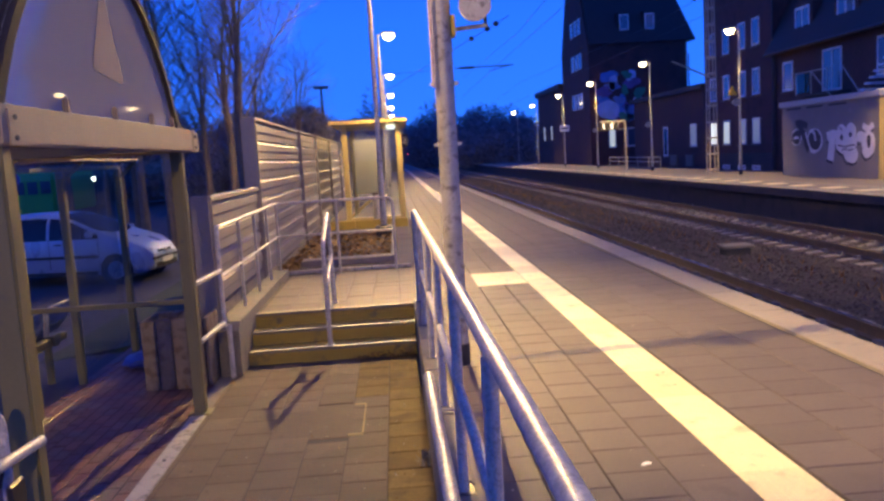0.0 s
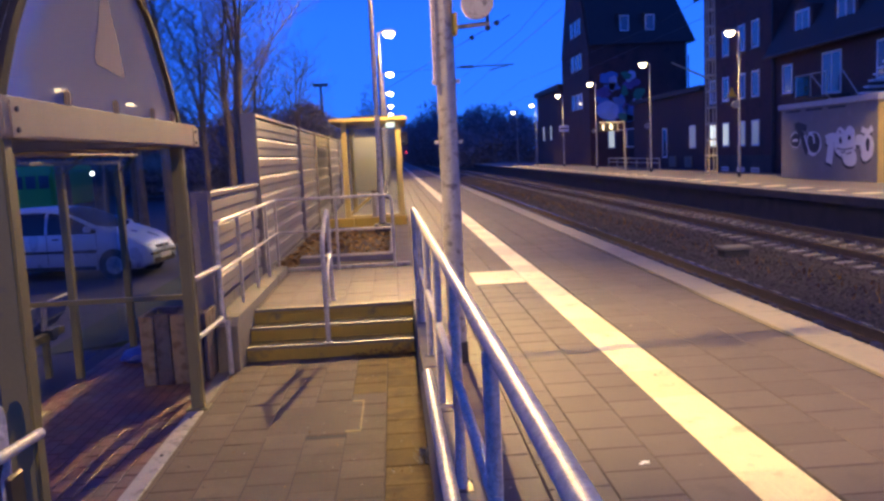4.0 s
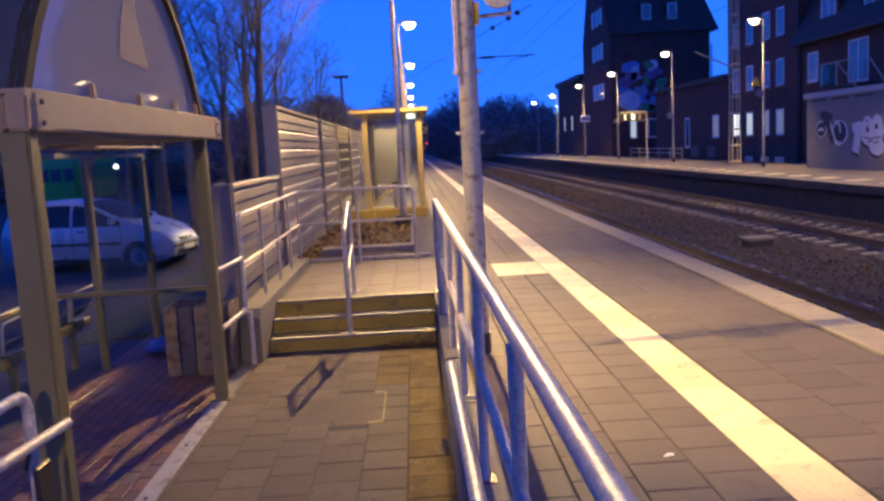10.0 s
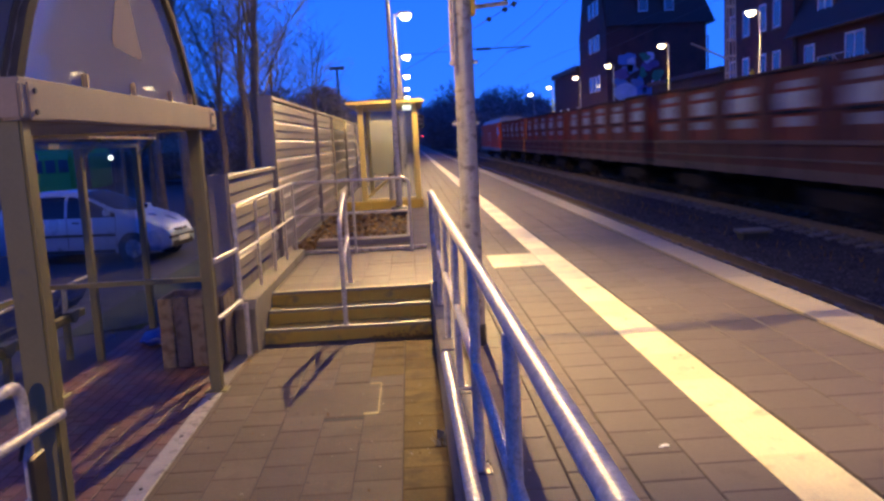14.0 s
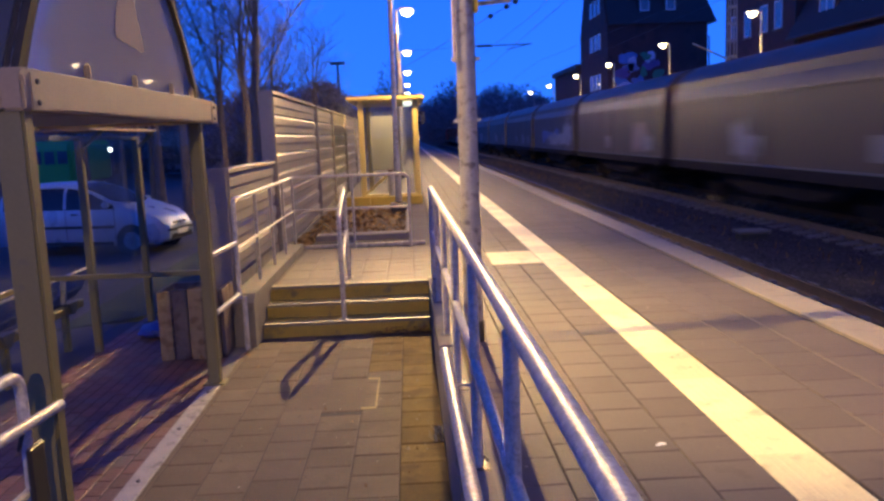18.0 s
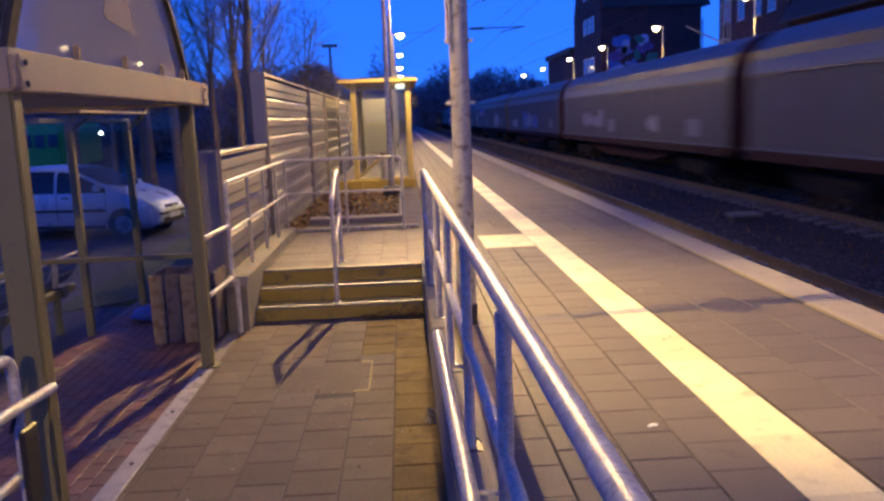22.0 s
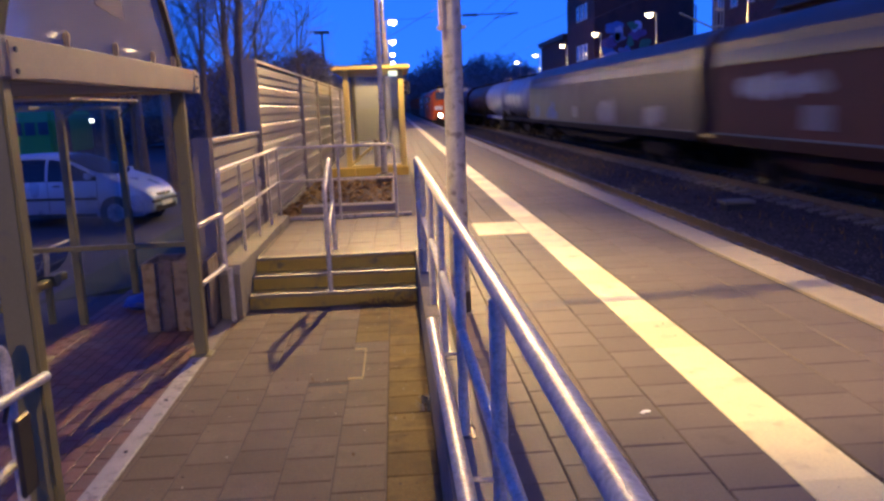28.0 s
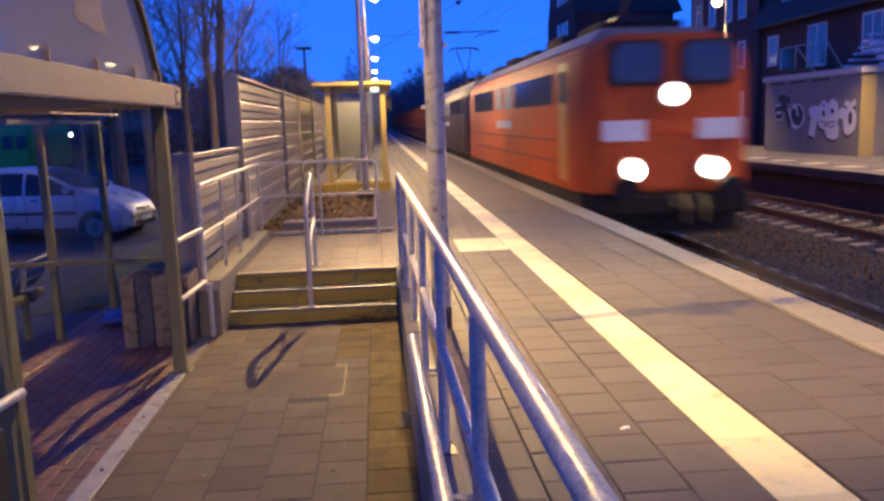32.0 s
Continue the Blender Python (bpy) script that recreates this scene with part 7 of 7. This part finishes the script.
    for s in (-1, 1):
        x = s * 1.495
        # amber light on the leading loco's door is paint; the door emits nothing
        part("cab_door", bbox(min(x, x + s * 0.012), max(x, x + s * 0.012), 1.15, 1.80, 1.15, 3.25, 0.0), M_LOCODOOR if lit else red, t, "cab door with amber light painted on" if lit else "")
        part("door_window", bbox(min(x, x + s * 0.02), max(x, x + s * 0.02), 1.28, 1.68, 2.55, 3.10, 0.0), M_LOCOBLACK, t)
        for a, b in ((2.4, 6.6), (10.2, L - 2.2)):
            part("grille_band", bbox(min(x, x + s * 0.01), max(x, x + s * 0.01), a, b, 2.55, 3.12, 0.0), M_LOCOBLACK, t)
        for k in range(2):
            part("side_window", bbox(min(x, x + s * 0.01), max(x, x + s * 0.01), 7.0 + 1.6 * k, 8.2 + 1.6 * k, 2.55, 3.12, 0.0), M_LOCOROOF, t)
        part("side_lettering_bar", bbox(min(x, x + s * 0.006), max(x, x + s * 0.006), 7.2, 9.6, 2.05, 2.25, 0.0), M_LOCOWHITE, t)
        for z in (1.45, 1.85):
            part("side_line", bbox(min(x, x + s * 0.005), max(x, x + s * 0.005), 2.2, L - 2.2, z, z + 0.03, 0.0), M_LOCODARKRED, t)
        for z in (0.35, 0.65, 0.9):
            part("step", bbox(min(x, x - s * 0.2), max(x, x - s * 0.2), 1.15, 1.75, z, z + 0.05, 0), M_CHASSIS, t)
    for yp in (2.3,) if lit else (L - 3.0,):     # raised pantographs at the outer ends of the pair
        part("pantograph_base", bbox(-0.45, 0.45, yp - 0.5, yp + 0.9, 4.02, 4.10, 0.02), M_DARKSTEEL, t)
        part("pantograph_arm", bar([(0, yp + 0.7, 4.08), (0, yp - 0.6, 4.85)], 0.045, 6), M_DARKSTEEL, t)
        for x in (-0.40, 0.40):
            part("pantograph_arm", bar([(x * 0.25, yp - 0.6, 4.85), (x, yp + 0.3, 6.08)], 0.022, 6), M_DARKSTEEL, t)
        for dy in (0.12, 0.46):
            part("collector", bar([(-0.82, yp + dy, 6.00), (-0.55, yp + dy, 6.14), (0.55, yp + dy, 6.14), (0.82, yp + dy, 6.00)], 0.026, 6), M_DARKSTEEL, t)
    for y in (4.0, L - 4.0):
        bogie(t, y)
    buffers(t, 0.12, -1)
    buffers(t, L - 0.12, 1)
    return t


# first train: vehicles with the distance of their leading ends behind the train's front
away = [(modern_loco(18.9), 0.0)]
for k in range(4):
    away.append((gondola(15.25, k, 1), 18.9 + 15.25 * k))
W, P_, B_, K_, G_ = 0, 1, 2, 3, 4
for a, b, side, roof, pts, red, bays in (
        (79.9, 107.0, M_WAGGREY, M_WAGROOF, [(0.93, 2.0, 0.8, 0.45, 1), (0.84, 1.75, 1.2, 0.4, 0), (0.70, 1.9, 1.6, 0.45, 1), (0.55, 1.8, 1.4, 0.4, 0), (0.3, 1.9, 1.8, 0.5, 1)], False, 2),
        (107.0, 122.0, M_WAGDARK, M_WAGDARK, [(0.5, 1.9, 0.9, 0.4, 1)], False, 2),
        (122.0, 137.3, M_WAGDARK, M_WAGDARK, [(0.3, 1.8, 0.5, 0.4, 4)], False, 2),
        (137.3, 151.3, M_WAGGREY, M_WAGROOF, [(0.7, 2.0, 0.5, 0.4, 2), (0.5, 2.1, 2.2, 0.3, 2), (0.35, 1.85, 2.4, 0.35, 0), (0.12, 2.1, 0.9, 0.6, 0)], False, 2),
        (151.3, 165.8, M_WAGDARK, M_WAGDARK, [(0.2, 1.9, 0.9, 0.5, 1)], False, 2),
        (165.8, 180.2, M_WAGDARK, M_WAGDARK, [(0.6, 1.9, 0.5, 0.5, 4)], False, 2),
        (180.2, 194.5, M_WAGDARK, M_WAGDARK, [(0.8, 2.0, 0.7, 0.7, 0), (0.3, 1.8, 0.8, 0.4, 1)], False, 2),
        (194.5, 222.0, M_WAGGREY, M_WAGROOF, [(0.95, 2.1, 0.5, 0.8, 0), (0.75, 2.6, 2.6, 0.25, 3), (0.72, 2.9, 2.2, 0.2, 2), (0.25, 2.0, 1.6, 0.6, 0)], False, 2),
        (222.0, 244.0, M_WAGGREY, M_WAGROOF, [(0.80, 1.75, 1.1, 0.35, 0), (0.55, 1.9, 1.3, 0.5, 2), (0.48, 2.0, 0.8, 0.4, 0), (0.38, 1.9, 1.0, 0.5, 2)], True, 1),
        (244.0, 266.5, M_WAGGREY, M_WAGROOF, [(0.7, 2.0, 1.8, 0.3, 4), (0.3, 1.9, 0.5, 0.3, 0)], True, 1),
        (266.5, 287.5, M_WAGGREY, M_WAGROOF, [(0.6, 2.1, 1.8, 0.3, 4)], True, 1),
        (287.5, 309.0, M_WAGGREY, M_WAGROOF, [(0.35, 1.8, 1.2, 0.5, 3), (0.8, 2.0, 0.8, 0.3, 4)], True, 1),
        (309.0, 331.0, M_WAGGREY, M_WAGROOF, [(0.8, 2.0, 0.7, 0.25, 4)], True, 1)):
    away.append((covered(b - a, int(a), 1, side, roof, pts, red, bays), a))
away += [(tanker(17.4, 1, 1, M_TANK), 331.0), (tanker(12.5, 2, 1, M_TANKWHITE, True), 348.4), (tanker(12.3, 3, 1, M_TANKWHITE), 361.0),
         (covered(29.2, 71, 1, M_WAGDARK, M_WAGDARK, [(0.9, 1.8, 0.5, 0.4, 2), (0.75, 1.7, 1.3, 0.4, 2), (0.35, 1.8, 1.2, 0.5, 4), (0.15, 1.7, 0.6, 0.4, 0)], False, 2), 373.3),
         (covered(13.0, 72, 1, M_WAGBROWN, M_WAGDARK, [(0.75, 2.45, 1.3, 0.28, 0), (0.6, 2.5, 0.9, 0.25, 4), (0.15, 2.2, 0.9, 0.5, 1)], True, 1), 402.5), (tanker(10.8, 4, 1, M_TANKTAN), 415.5)]

# second train, coming on the near track
L1 = 16.7
coming = [(old_loco(L1, True, M_LOCORED), 0.0), (old_loco(L1, False, M_LOCODARKRED), L1 + 0.3)]
for k in range(22):
    coming.append((gondola(14.6, 10 + k, -1), 2 * L1 + 0.6 + 14.6 * k))


def motions():
    def lead_away(t):
        u = t - 12.0
        return 41.6 + 25.9 * u - (0.14 * u * u if u > 0 else 0)
    lead = [(t, lead_away(t)) for t in (0, 4, 8, 10, 11, 12, 13, 14, 16, 18, 20, 22, 24, 25, 26)]
    lead += [(27, 399.9), (28, 424.3), (28.5, 437.2), (29, 450.2), (30, 476.6), (31, 503.0), (32, 529.4)]
    for ob, back in away:
        walk(ob, [(t, pose(TRACK_2, y - back, RAIL_Z)) for t, y in lead])
    keys = [(0, 590.0), (9, 428.0), (13, 356.0), (16, 302.0), (19, 247.0), (21, 208.0), (23, 168.0), (25.3, 125.0), (27, 92.5), (28, 73.5), (29, 56.5), (29.7, 46.2), (30.2, 39.0), (30.6, 33.2), (31.0, 27.2),
            (31.4, 21.3), (31.8, 15.8), (32.0, 13.1)]
    for ob, back in coming:
        walk(ob, [(t, pose(TRACK_1, y + back, RAIL_Z)) for t, y in keys])


# ---- paving pieces, sleepers, marking slabs ----
for owner, name, me, spots in LAID:
    for m in spots:
        ob = new(name, me)
        ob.parent = owner
        ob.matrix_basis = m

motions()
